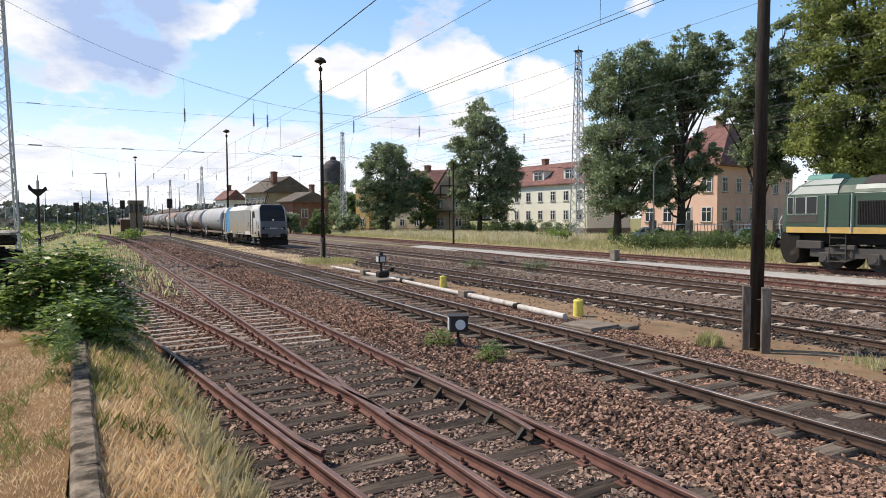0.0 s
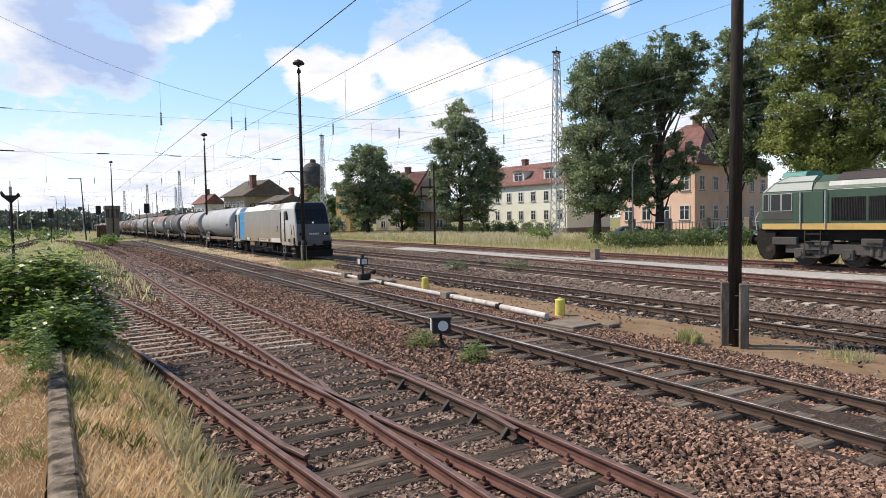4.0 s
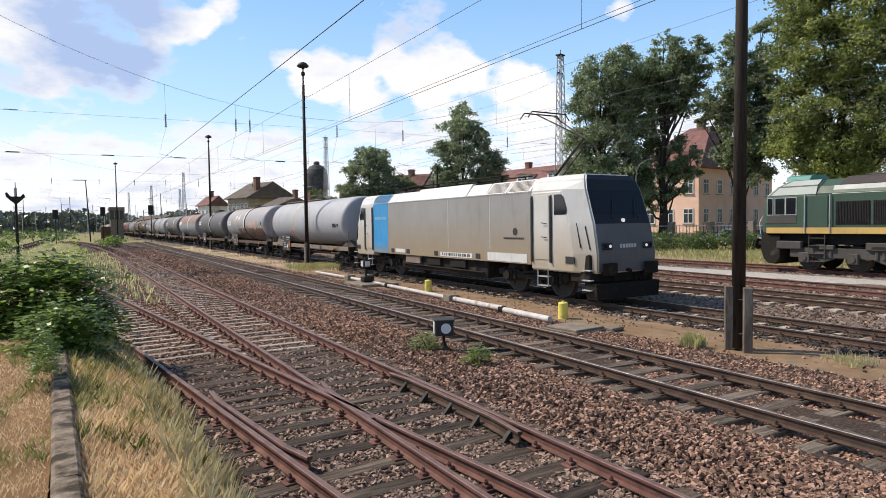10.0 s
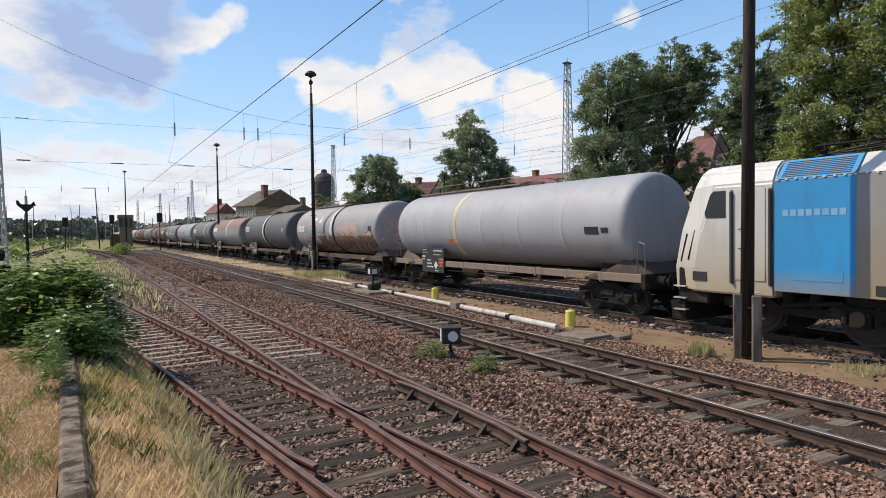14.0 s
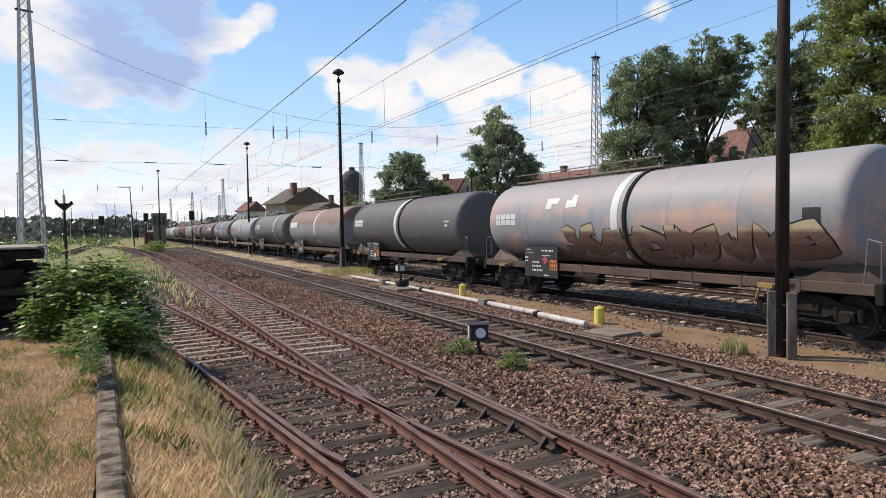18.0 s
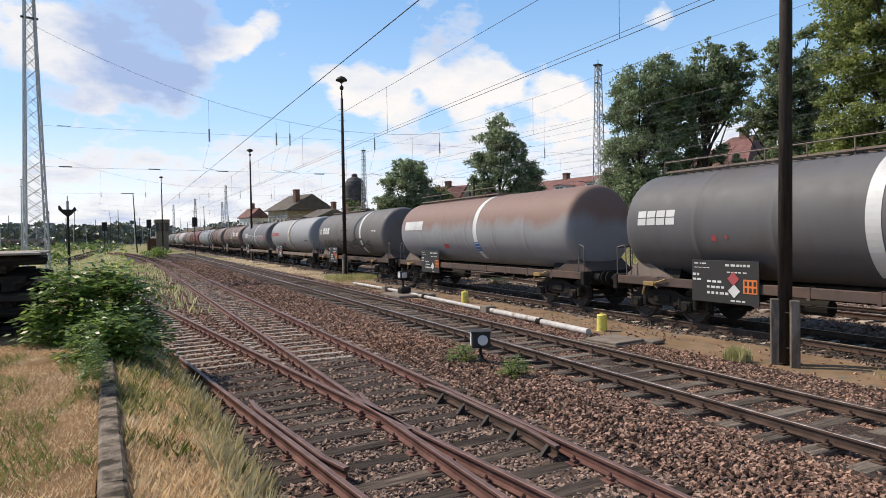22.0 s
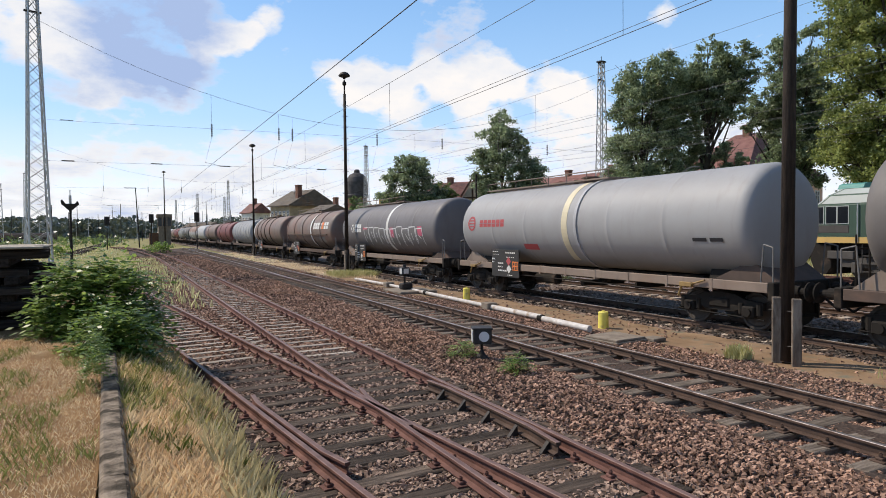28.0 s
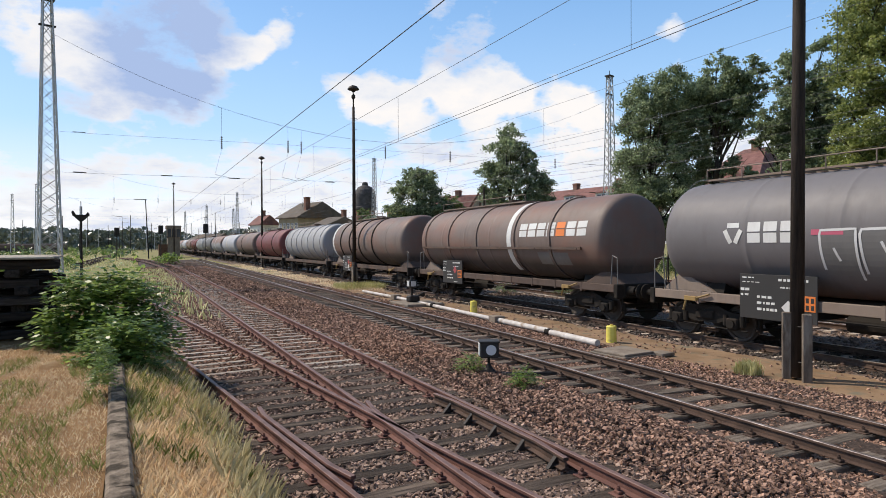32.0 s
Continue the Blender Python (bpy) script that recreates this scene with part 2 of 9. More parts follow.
iron = surface("dark_iron", (0.022, 0.02, 0.019), (0.06, 0.052, 0.047), 6, 0.6, metal=0.3, bump=0.2)
mast_steel = surface("galvanised_steel", (0.42, 0.43, 0.44), (0.56, 0.57, 0.58), 3, 0.55, metal=0.4, bump=0.1)
pole_wood = surface("tarred_wood", (0.022, 0.017, 0.014), (0.06, 0.045, 0.036), 3, 0.75, bump=0.6, bump_scale=20, stretch=(6, 6, 0.6))


def painted(name, paint, grime, rough=0.5, rust=None, rust_scale=0.8, rust_cut=(0.5, 0.72), low=None, low_z=(0.9, 2.4), streak=True, top=None, top_z=(2.9, 3.3), spec=0.35):
    """Vehicle paint: washed-out tone, grime in streaks that run down, rust fields, and brake dust thrown up from below."""
    m = bpy.data.materials.new(name)
    m.use_nodes = True
    n, l = m.node_tree.nodes, m.node_tree.links
    b = n["Principled BSDF"]
    tc = n.new("ShaderNodeTexCoord")
    info = n.new("ShaderNodeObjectInfo")
    off = n.new("ShaderNodeVectorMath"); off.operation = "SCALE"; off.inputs[0].default_value = (11.0, 23.0, 31.0)
    l.new(info.outputs["Random"], off.inputs["Scale"])
    place = n.new("ShaderNodeVectorMath"); place.operation = "ADD"
    l.new(tc.outputs["Object"], place.inputs[0]); l.new(off.outputs[0], place.inputs[1])

    def field(scale, stretch, lo, hi, detail=6.0):
        mp = n.new("ShaderNodeMapping"); mp.inputs["Scale"].default_value = stretch
        l.new(place.outputs[0], mp.inputs["Vector"])
        t = n.new("ShaderNodeTexNoise")
        t.inputs["Scale"].default_value, t.inputs["Detail"].default_value, t.inputs["Roughness"].default_value = scale, detail, 0.62
        l.new(mp.outputs[0], t.inputs["Vector"])
        r = n.new("ShaderNodeMapRange")
        r.inputs["From Min"].default_value, r.inputs["From Max"].default_value = lo, hi
        l.new(t.outputs["Fac"], r.inputs["Value"])
        return r.outputs[0]

    def over(under, colour, fac):
        mx = n.new("ShaderNodeMix"); mx.data_type = "RGBA"
        l.new(fac, mx.inputs["Factor"])
        if isinstance(under, tuple):
            mx.inputs["A"].default_value = (*under, 1)
        else:
            l.new(under, mx.inputs["A"])
        mx.inputs["B"].default_value = (*colour, 1)
        return mx.outputs["Result"]

    c = over(paint, tuple(0.55 * a + 0.45 * g for a, g in zip(paint, grime)), field(0.7, (1, 1, 1), 0.35, 0.7))
    if streak:
        c = over(c, grime, field(1.0, (2.0, 2.6, 0.35), 0.54, 0.9))
    if rust:
        c = over(c, rust, field(rust_scale, (1, 0.55, 0.9), *rust_cut))
    if top:
        sep = n.new("ShaderNodeSeparateXYZ")
        l.new(tc.outputs["Object"], sep.inputs[0])
        wav = n.new("ShaderNodeMath"); wav.operation = "MULTIPLY_ADD"; wav.inputs[1].default_value = 0.9; wav.inputs[2].default_value = -0.45
        l.new(field(0.6, (1, 1.2, 0.4), 0.2, 0.8), wav.inputs[0])
        hgt = n.new("ShaderNodeMath"); hgt.operation = "ADD"
        l.new(sep.outputs[2], hgt.inputs[0]); l.new(wav.outputs[0], hgt.inputs[1])
        r = n.new("ShaderNodeMapRange")
        r.inputs["From Min"].default_value, r.inputs["From Max"].default_value = top_z
        r.inputs["To Max"].default_value = 0.85
        l.new(hgt.outputs[0], r.inputs["Value"])
        c = over(c, top, r.outputs[0])
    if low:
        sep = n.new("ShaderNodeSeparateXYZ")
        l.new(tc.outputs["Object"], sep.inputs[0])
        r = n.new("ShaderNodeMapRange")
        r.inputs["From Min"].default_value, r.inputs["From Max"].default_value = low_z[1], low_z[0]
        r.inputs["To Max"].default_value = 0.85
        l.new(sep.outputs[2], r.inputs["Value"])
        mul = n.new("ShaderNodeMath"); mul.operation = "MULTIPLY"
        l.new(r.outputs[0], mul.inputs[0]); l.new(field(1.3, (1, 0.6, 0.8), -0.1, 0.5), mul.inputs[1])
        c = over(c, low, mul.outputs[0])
    l.new(c, b.inputs["Base Color"])
    b.inputs["Specular IOR Level"].default_value = spec
    fr = field(3.0, (1, 1, 1), 0.0, 1.0)
    rr = n.new("ShaderNodeMapRange")
    rr.inputs["To Min"].default_value, rr.inputs["To Max"].default_value = rough - 0.12, rough + 0.15
    l.new(fr, rr.inputs["Value"]); l.new(rr.outputs[0], b.inputs["Roughness"])
    bp = n.new("ShaderNodeBump")
    bp.inputs["Strength"].default_value, bp.inputs["Distance"].default_value = 0.08, 0.02
    l.new(fr, bp.inputs["Height"]); l.new(bp.outputs[0], b.inputs["Normal"])
    return m


def plain(name, colour, rough=0.5, metal=0.0, glow=0.0):
    m = bpy.data.materials.new(name)
    m.use_nodes = True
    b = m.node_tree.nodes["Principled BSDF"]
    b.inputs["Base Color"].default_value = (*colour, 1)
    b.inputs["Roughness"].default_value, b.inputs["Metallic"].default_value = rough, metal
    if glow:
        b.inputs["Emission Color"].default_value, b.inputs["Emission Strength"].default_value = (*colour, 1), glow
    return m


grime = (0.07, 0.055, 0.045)
rust_red = (0.20, 0.085, 0.055)
tank_pale = painted("pale_grey_tank", (0.41, 0.415, 0.44), (0.30, 0.285, 0.27), 0.58, low=(0.20, 0.17, 0.14), low_z=(1.2, 1.9))
# top: upper shell paled, the sky's gloss put into the colour
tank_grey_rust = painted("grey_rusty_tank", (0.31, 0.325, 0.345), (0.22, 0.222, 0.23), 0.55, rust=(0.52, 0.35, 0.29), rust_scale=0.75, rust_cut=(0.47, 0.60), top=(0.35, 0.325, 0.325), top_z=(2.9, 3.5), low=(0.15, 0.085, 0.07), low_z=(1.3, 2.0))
tank_dark = painted("dark_grey_tank", (0.13, 0.127, 0.131), (0.092, 0.085, 0.082), 0.6, rust=(0.12, 0.08, 0.06), rust_scale=0.5, rust_cut=(0.56, 0.85))
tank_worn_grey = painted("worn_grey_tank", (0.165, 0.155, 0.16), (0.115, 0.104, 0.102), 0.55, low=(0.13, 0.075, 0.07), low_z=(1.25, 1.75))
tank_umber_grey = painted("umber_grey_tank", (0.16, 0.148, 0.142), (0.11, 0.098, 0.092), 0.6)
tank_mid_rust = painted("rust_topped_tank", (0.30, 0.305, 0.315), (0.22, 0.20, 0.19), 0.62, top=(0.24, 0.135, 0.098), top_z=(2.7, 3.15))
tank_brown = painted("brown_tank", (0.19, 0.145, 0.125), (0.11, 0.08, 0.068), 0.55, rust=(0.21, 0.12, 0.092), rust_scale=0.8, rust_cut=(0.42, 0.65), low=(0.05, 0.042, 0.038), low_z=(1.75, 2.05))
tank_red = painted("faded_red_tank", (0.20, 0.05, 0.05), (0.10, 0.06, 0.055), 0.55, rust=(0.15, 0.07, 0.06), rust_scale=0.8)
tank_silver = painted("silvery_tank", (0.33, 0.33, 0.335), (0.26, 0.245, 0.235), 0.55, low=(0.22, 0.19, 0.16), low_z=(1.2, 1.9))
frame_brown = painted("dusty_frame", (0.115, 0.083, 0.069), (0.05, 0.038, 0.033), 0.75, rust=(0.16, 0.10, 0.075), rust_scale=1.2, spec=0.2)
frame_pale = painted("pale_dusty_frame", (0.26, 0.20, 0.16), (0.13, 0.10, 0.085), 0.75, rust=(0.22, 0.15, 0.11), rust_scale=1.2)
running_gear = painted("black_running_gear", (0.02, 0.018, 0.016), (0.035, 0.028, 0.023), 0.85, rust=(0.085, 0.06, 0.045), rust_scale=3.0, rust_cut=(0.56, 0.78), spec=0.15)
wheel_steel = painted("worn_wheel", (0.06, 0.05, 0.043), (0.035, 0.03, 0.027), 0.7)
rail_grey = painted("dusty_grey_handrail", (0.17, 0.165, 0.16), (0.10, 0.09, 0.085), 0.6)
white_paint = painted("dirty_white_paint", (0.72, 0.72, 0.70), (0.40, 0.38, 0.35), 0.5)
cream_paint = painted("cream_paint", (0.68, 0.60, 0.42), (0.35, 0.28, 0.18), 0.5)
black_panel = painted("black_panel", (0.035, 0.034, 0.034), (0.04, 0.035, 0.03), 0.6)
signal_red = painted("red_mark", (0.46, 0.075, 0.08), (0.32, 0.10, 0.10), 0.6)
orange_mark = plain("orange_mark", (0.75, 0.20, 0.04), 0.55)
blue_mark = plain("blue_mark", (0.03, 0.12, 0.36), 0.55)
yellow_iron = painted("yellow_lever", (0.34, 0.22, 0.08), (0.14, 0.09, 0.05), 0.6)
spray_cream = plain("cream_spray", (0.46, 0.35, 0.20), 0.7)
spray_red = plain("dark_red_spray", (0.10, 0.028, 0.035), 0.7)
spray_white = plain("white_spray", (0.60, 0.60, 0.60), 0.7)
spray_black = plain("black_spray", (0.02, 0.02, 0.025), 0.7)
spray_green = plain("green_spray", (0.05, 0.09, 0.06), 0.7)
spray_pink = plain("pink_spray", (0.50, 0.10, 0.16), 0.7)
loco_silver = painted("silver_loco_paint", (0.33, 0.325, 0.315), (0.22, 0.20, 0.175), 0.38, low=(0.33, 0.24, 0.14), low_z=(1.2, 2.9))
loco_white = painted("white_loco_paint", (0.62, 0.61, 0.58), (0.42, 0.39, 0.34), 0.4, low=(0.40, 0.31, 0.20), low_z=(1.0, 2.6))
loco_roof = painted("pale_loco_roof", (0.72, 0.72, 0.70), (0.45, 0.42, 0.38), 0.5)
loco_blue = painted("sky_blue_loco_paint", (0.03, 0.31, 0.64), (0.06, 0.22, 0.40), 0.4, low=(0.28, 0.25, 0.18), low_z=(1.0, 1.6))
letter_fill = painted("cream_and_wine_spray", (0.52, 0.44, 0.29), (0.36, 0.27, 0.18), 0.7, low=(0.11, 0.045, 0.042), low_z=(2.26, 2.38))
glass_dark = plain("dark_cab_glass", (0.012, 0.014, 0.017), 0.06)
lamp_white = plain("lit_headlamp", (1.0, 0.97, 0.9), 0.2, glow=0.45)
rubber = plain("black_rubber", (0.015, 0.015, 0.015), 0.7)


def foliage(name, dark, light, through_light=0.35, scale=0.6):
    """Leaves: two greens that vary from clump to clump and leaf to leaf, letting some light through."""
    m = bpy.data.materials.new(name)
    m.use_nodes = True
    n, l = m.node_tree.nodes, m.node_tree.links
    b = n["Principled BSDF"]
    out = n["Material Output"]
    tc = n.new("ShaderNodeTexCoord")
    na = n.new("ShaderNodeTexNoise")
    na.inputs["Scale"].default_value, na.inputs["Detail"].default_value = scale, 3.0
    l.new(tc.outputs["Object"], na.inputs["Vector"])
    geo = n.new("ShaderNodeNewGeometry")
    mid = n.new("ShaderNodeMath"); mid.operation = "MULTIPLY_ADD"; mid.inputs[1].default_value = 0.5; mid.inputs[2].default_value = -0.25
    l.new(geo.outputs["Random Per Island"], mid.inputs[0])
    add = n.new("ShaderNodeMath"); add.operation = "ADD"
    l.new(na.outputs["Fac"], add.inputs[0]); l.new(mid.outputs[0], add.inputs[1])
    ramp = n.new("ShaderNodeValToRGB")
    ramp.color_ramp.elements[0].position, ramp.color_ramp.elements[1].position = 0.3, 0.72
    ramp.color_ramp.elements[0].color, ramp.color_ramp.elements[1].color = (*dark, 1), (*light, 1)
    l.new(add.outputs[0], ramp.inputs[0])
    l.new(ramp.outputs["Color"], b.inputs["Base Color"])
    b.inputs["Roughness"].default_value = 0.36
    b.inputs["Specular IOR Level"].default_value = 0.5
    tr = n.new("ShaderNodeBsdfTranslucent")
    l.new(ramp.outputs["Color"], tr.inputs["Color"])
    mx = n.new("ShaderNodeMixShader")
    mx.inputs[0].default_value = through_light
    l.new(b.outputs[0], mx.inputs[1]); l.new(tr.outputs[0], mx.inputs[2])
    l.new(mx.outputs[0], out.inputs["Surface"])
    return m


leaf_dark = foliage("chestnut_leaves", (0.115, 0.155, 0.085), (0.40, 0.48, 0.28), 0.58)
leaf_mid = foliage("maple_leaves", (0.075, 0.115, 0.04), (0.22, 0.29, 0.105), 0.45)
leaf_light = foliage("lime_leaves", (0.115, 0.155, 0.045), (0.41, 0.455, 0.15), 0.5)
leaf_bush = foliage("bush_leaves", (0.085, 0.155, 0.03), (0.34, 0.45, 0.115), 0.5, scale=3.0)
# greyed and lightened: the haze of distance is put into the leaf colour
leaf_far = foliage("far_woods", (0.085, 0.108, 0.085), (0.145, 0.172, 0.13), 0.15, scale=0.08)
grass_dry = foliage("dry_grass", (0.74, 0.59, 0.41), (0.95, 0.84, 0.65), 0.66, scale=1.6)
grass_green = foliage("green_grass", (0.44, 0.43, 0.20), (0.72, 0.68, 0.40), 0.6, scale=1.5)
grass_fresh = foliage("fresh_grass", (0.22, 0.27, 0.08), (0.44, 0.47, 0.19), 0.55, scale=1.5)
grass_pale = foliage("seed_grass", (0.58, 0.53, 0.34), (0.86, 0.80, 0.60), 0.55, scale=0.5)
bark = surface("bark", (0.035, 0.028, 0.022), (0.09, 0.075, 0.06), 5, 0.9, bump=0.9, bump_scale=14, stretch=(3, 3, 0.6))


def cards(centres, size, rng, up=0.3, ratio=0.6):
    """Bent four-cornered leaves at the given places, turned at random."""
    n = len(centres)
    d = rng.normal(size=(n, 3)); d[:, 2] += up
    d /= np.linalg.norm(d, axis=1)[:, None]
    s = rng.normal(size=(n, 3))
    s -= (s * d).sum(1)[:, None] * d
    s /= np.linalg.norm(s, axis=1)[:, None] + 1e-9
    f = np.cross(d, s)
    k = size * rng.uniform(0.6, 1.3, size=(n, 1))
    a, b = f * k * 0.5, s * k * ratio * 0.5
    v = np.stack([centres - a, centres + b + d * k * 0.08, centres + a, centres - b + d * k * 0.08], 1).reshape(-1, 3)
    return v, np.arange(4 * n).reshape(-1, 4)


def leafy(name, verts, faces, material, parent=None):
    me = bpy.data.meshes.new(name)
    me.from_pydata(verts.tolist(), [], faces.tolist())
    me.materials.append(material)
    ob = new(name, me)
    if parent:
        ob.parent = parent
    return ob


def crown_points(lobes, count, rng):
    """Places in the outer shell of a set of lobes (x, y, z, rx, rz), thinned to leave gaps."""
    vol = np.array([l[3] ** 2 * l[4] for l in lobes]) ** 0.7
    pick = rng.choice(len(lobes), count, p=vol / vol.sum())
    # every lobe is a cluster of flat sprays that stick out of its shell
    sprays = 17
    c = rng.normal(size=(len(lobes), sprays, 3)); c[..., 2] += 0.25
    c *= (rng.uniform(0.55, 1.08, (len(lobes), sprays)) / np.linalg.norm(c, axis=2))[..., None]
    L = np.array(lobes)[pick]
    half = np.stack([L[:, 3], L[:, 3], L[:, 4]], 1)
    u = rng.normal(size=(count, 3)) * np.array((0.165, 0.165, 0.12))
    u[:, 2] -= 0.5 * (u[:, 0] ** 2 + u[:, 1] ** 2)
    inner = rng.random(count) < 0.15
    at = c[pick, rng.integers(0, sprays, count)]
    at[inner] *= rng.uniform(0.1, 0.9, (inner.sum(), 1))
    p = L[:, :3] + (at + u) * half
    # twigs: gather the places in small tufts
    t = np.floor(p / 0.9)
    h = np.sin(t[:, 0] * 12.9898 + t[:, 1] * 78.233 + t[:, 2] * 37.719) * 43758.5453
    return p[(h - np.floor(h)) > 0.20]


def tree(name, label, base, height, width, leaves, lobes, material, leaf_size=0.36, trunk=0.35, seed=1, low=0.2, group="", turn=0.0, deep=0.35, full=1.15):
    """A tapered trunk with limbs that reach into the crown's lobes, and a crown of single leaves. lobes: how many, spread over
    the crown, or (across, height, radius) of each in the plane that turn faces; deep spreads them before and behind it."""
    rng = np.random.default_rng(seed)
    rnd = random.Random(seed)
    t = thing(name, label, "tree", Matrix.Translation(base), group)
    made = []
    if isinstance(lobes, int):
        for i in range(lobes):
            f = (i + 0.5) / lobes
            z = height * (low + (0.93 - low) * f)
            spread = width * 0.5 * math.sin(math.pi * min(1, 0.28 + 0.66 * f)) ** 0.8
            k = i * 2.39996 + rnd.uniform(-0.4, 0.4)
            rad = spread * rnd.uniform(0.25, 0.72)
            rl = width * rnd.uniform(0.17, 0.28)
            made.append((rad * math.cos(k), rad * math.sin(k), z, rl, rl * rnd.uniform(0.7, 1.0)))
    else:
        side, ahead = (math.cos(turn), math.sin(turn)), (-math.sin(turn), math.cos(turn))
        mid = sum(l[0] for l in lobes) / len(lobes)
        for i, (u, z, r) in enumerate(lobes):
            r *= full
            # lobes near the crown's axis lie farther before or behind it than those at its rim
            room = max(0.0, width * 0.5 - abs(u - mid)) * deep
            for w in ((-1, 1) if r > 1.25 else (rnd.choice((-1, 1)),)):
                d = w * room * rnd.uniform(0.5, 1.3)
                made.append((u * side[0] + d * ahead[0], u * side[1] + d * ahead[1], z, r, r * rnd.uniform(0.78, 0.95)))
    bm = bmesh.new()
    top = height * 0.72
    pts = [Vector((rnd.uniform(-0.15, 0.15) * i, rnd.uniform(-0.15, 0.15) * i, top * i / 4)) for i in range(5)]
    for i in range(4):
        rod(bm, pts[i], pts[i + 1], trunk * (1 - 0.2 * i) * (1.25 if i == 0 else 1), trunk * (1 - 0.2 * (i + 1)), sides=9)
    part("trunk", bm, bark, t, smooth=True)
    for x, y, z, rl, rz in made:
        bm = bmesh.new()
        s = Vector((0, 0, min(top, max(height * 0.12, z * 0.62 - 0.5))))
        e = Vector((x, y, z))
        mid = s.lerp(e, 0.5) + Vector((0, 0, -0.06 * height * 0.5))
        rod(bm, s, mid, trunk * 0.34, trunk * 0.22, sides=6)
        rod(bm, mid, e, trunk * 0.22, trunk * 0.07, sides=6)
        for j in range(3):
            q = e + Vector((rnd.uniform(-1, 1) * rl, rnd.uniform(-1, 1) * rl, rnd.uniform(-0.3, 0.9) * rz))
            rod(bm, mid.lerp(e, 0.7), q, trunk * 0.09, trunk * 0.03, sides=5)
        part("limb", bm, bark, t, smooth=True)
    p = crown_points(made, int(leaves * 1.45), rng)
    v, f = cards(p, leaf_size * 1.1, rng, up=0.4)
    leafy("crown", v, f, material, t)
    return t


def tuft(name, label, base, count, height, spread, material, seed, lean=0.35, width=0.012, category="grass"):
    """Blades from one patch of ground."""
    rng = np.random.default_rng(seed)
    v, f = blades(rng.uniform(-spread, spread, (count, 2)), height, rng, lean, width)
    ob = leafy(name, v, f, material)
    ob.location = base
    return tagged(ob, label, category, kind="stuff")


def blades(xy, height, rng, lean=0.35, width=0.012, z=None):
    """Bent grass blades of three corners and a tip at places xy."""
    n = len(xy)
    k = rng.uniform(0, 2 * math.pi, n)
    hgt = height * rng.uniform(0.45, 1.15, n)
    out = np.stack([np.cos(k), np.sin(k), np.zeros(n)], 1) * (lean * hgt * rng.uniform(0.3, 1.3, n))[:, None]
    side = np.stack([-np.sin(k), np.cos(k), np.zeros(n)], 1) * width
    b = np.concatenate([xy, (np.zeros(n) if z is None else z)[:, None]], 1)
    up = np.zeros((n, 3)); up[:, 2] = hgt
    m = b + up * 0.6 + out * 0.35
    tip = b + up + out
    v = np.stack([b - side, b + side, m + side * 0.8, tip, m - side * 0.8], 1).reshape(-1, 3)
    return v, np.arange(5 * n).reshape(-1, 5)

# ---- building blocks ----
def part(name, bm, material, parent=None, label="", smooth=False):
    """Links a bmesh as one mesh object, under a thing or a part."""
    me = bpy.data.meshes.new(name)
    if smooth:
        for fc in bm.faces:
            fc.smooth = True
    bm.to_mesh(me)
    bm.free()
    for m in (material if isinstance(material, (list, tuple)) else (material,)):
        me.materials.append(m)
    ob = new(name, me)
    if parent:
        ob.parent = parent
    if label:
        ob["label"] = label
    return ob


def share(name, ob, m, parent=None):
    """Another object on the mesh of ob."""
    o = new(name, ob.data)
    o.parent = parent
    o.matrix_local = m
    return o


def thing(name, label, category, m=None, group="", kind=""):
    """An empty at the base of a thing."""
    ob = new(name)
    ob.empty_display_size = 0.2
    if m is not None:
        ob.matrix_world = m
    return tagged(ob, label, category, group, kind)


CUBE = [(-0.5, -0.5, -0.5), (0.5, -0.5, -0.5), (0.5, 0.5, -0.5), (-0.5, 0.5, -0.5), (-0.5, -0.5, 0.5), (0.5, -0.5, 0.5), (0.5, 0.5, 0.5), (-0.5, 0.5, 0.5)]
SIDES = [(0, 3, 2, 1), (4, 5, 6, 7), (0, 1, 5, 4), (1, 2, 6, 5), (2, 3, 7, 6), (3, 0, 4, 7)]


def block(bm, m, slot=0):
    """Adds a unit cube moved by m."""
    vs = [bm.verts.new(m @ Vector(c)) for c in CUBE]
    for q in SIDES:
        bm.faces.new([vs[i] for i in q]).material_index = slot
    return vs


def box(bm, x0, x1, y0, y1, z0, z1, bevel=0.0, slot=0):
    """Adds a box, its edges broken by a bevel."""
    m = Matrix.Translation(((x0 + x1) / 2, (y0 + y1) / 2, (z0 + z1) / 2)) @ Matrix.Diagonal((x1 - x0, y1 - y0, z1 - z0, 1))
    vs = block(bm, m, slot)
    if bevel:
        es = {e for v in vs for e in v.link_edges}
        bmesh.ops.bevel(bm, geom=list(es), offset=bevel, segments=1, affect="EDGES")
    return vs


def rod(bm, a, b, r, r2=None, sides=8, slot=0, caps=True):
    """Adds a round bar from a to b."""
    a, b = Vector(a), Vector(b)
    q = (b - a).to_track_quat("Z", "Y")
    r2 = r if r2 is None else r2
    ra, rb = [], []
    for k in range(sides):
        d = q @ Vector((math.cos(2 * math.pi * k / sides), math.sin(2 * math.pi * k / sides), 0))
        ra.append(bm.verts.new(a + d * r))
        rb.append(bm.verts.new(b + d * r2))
    for k in range(sides):
        bm.faces.new((ra[k], ra[(k + 1) % sides], rb[(k + 1) % sides], rb[k])).material_index = slot
    if caps:
        bm.faces.new(ra[::-1]).material_index = slot
        bm.faces.new(rb).material_index = slot


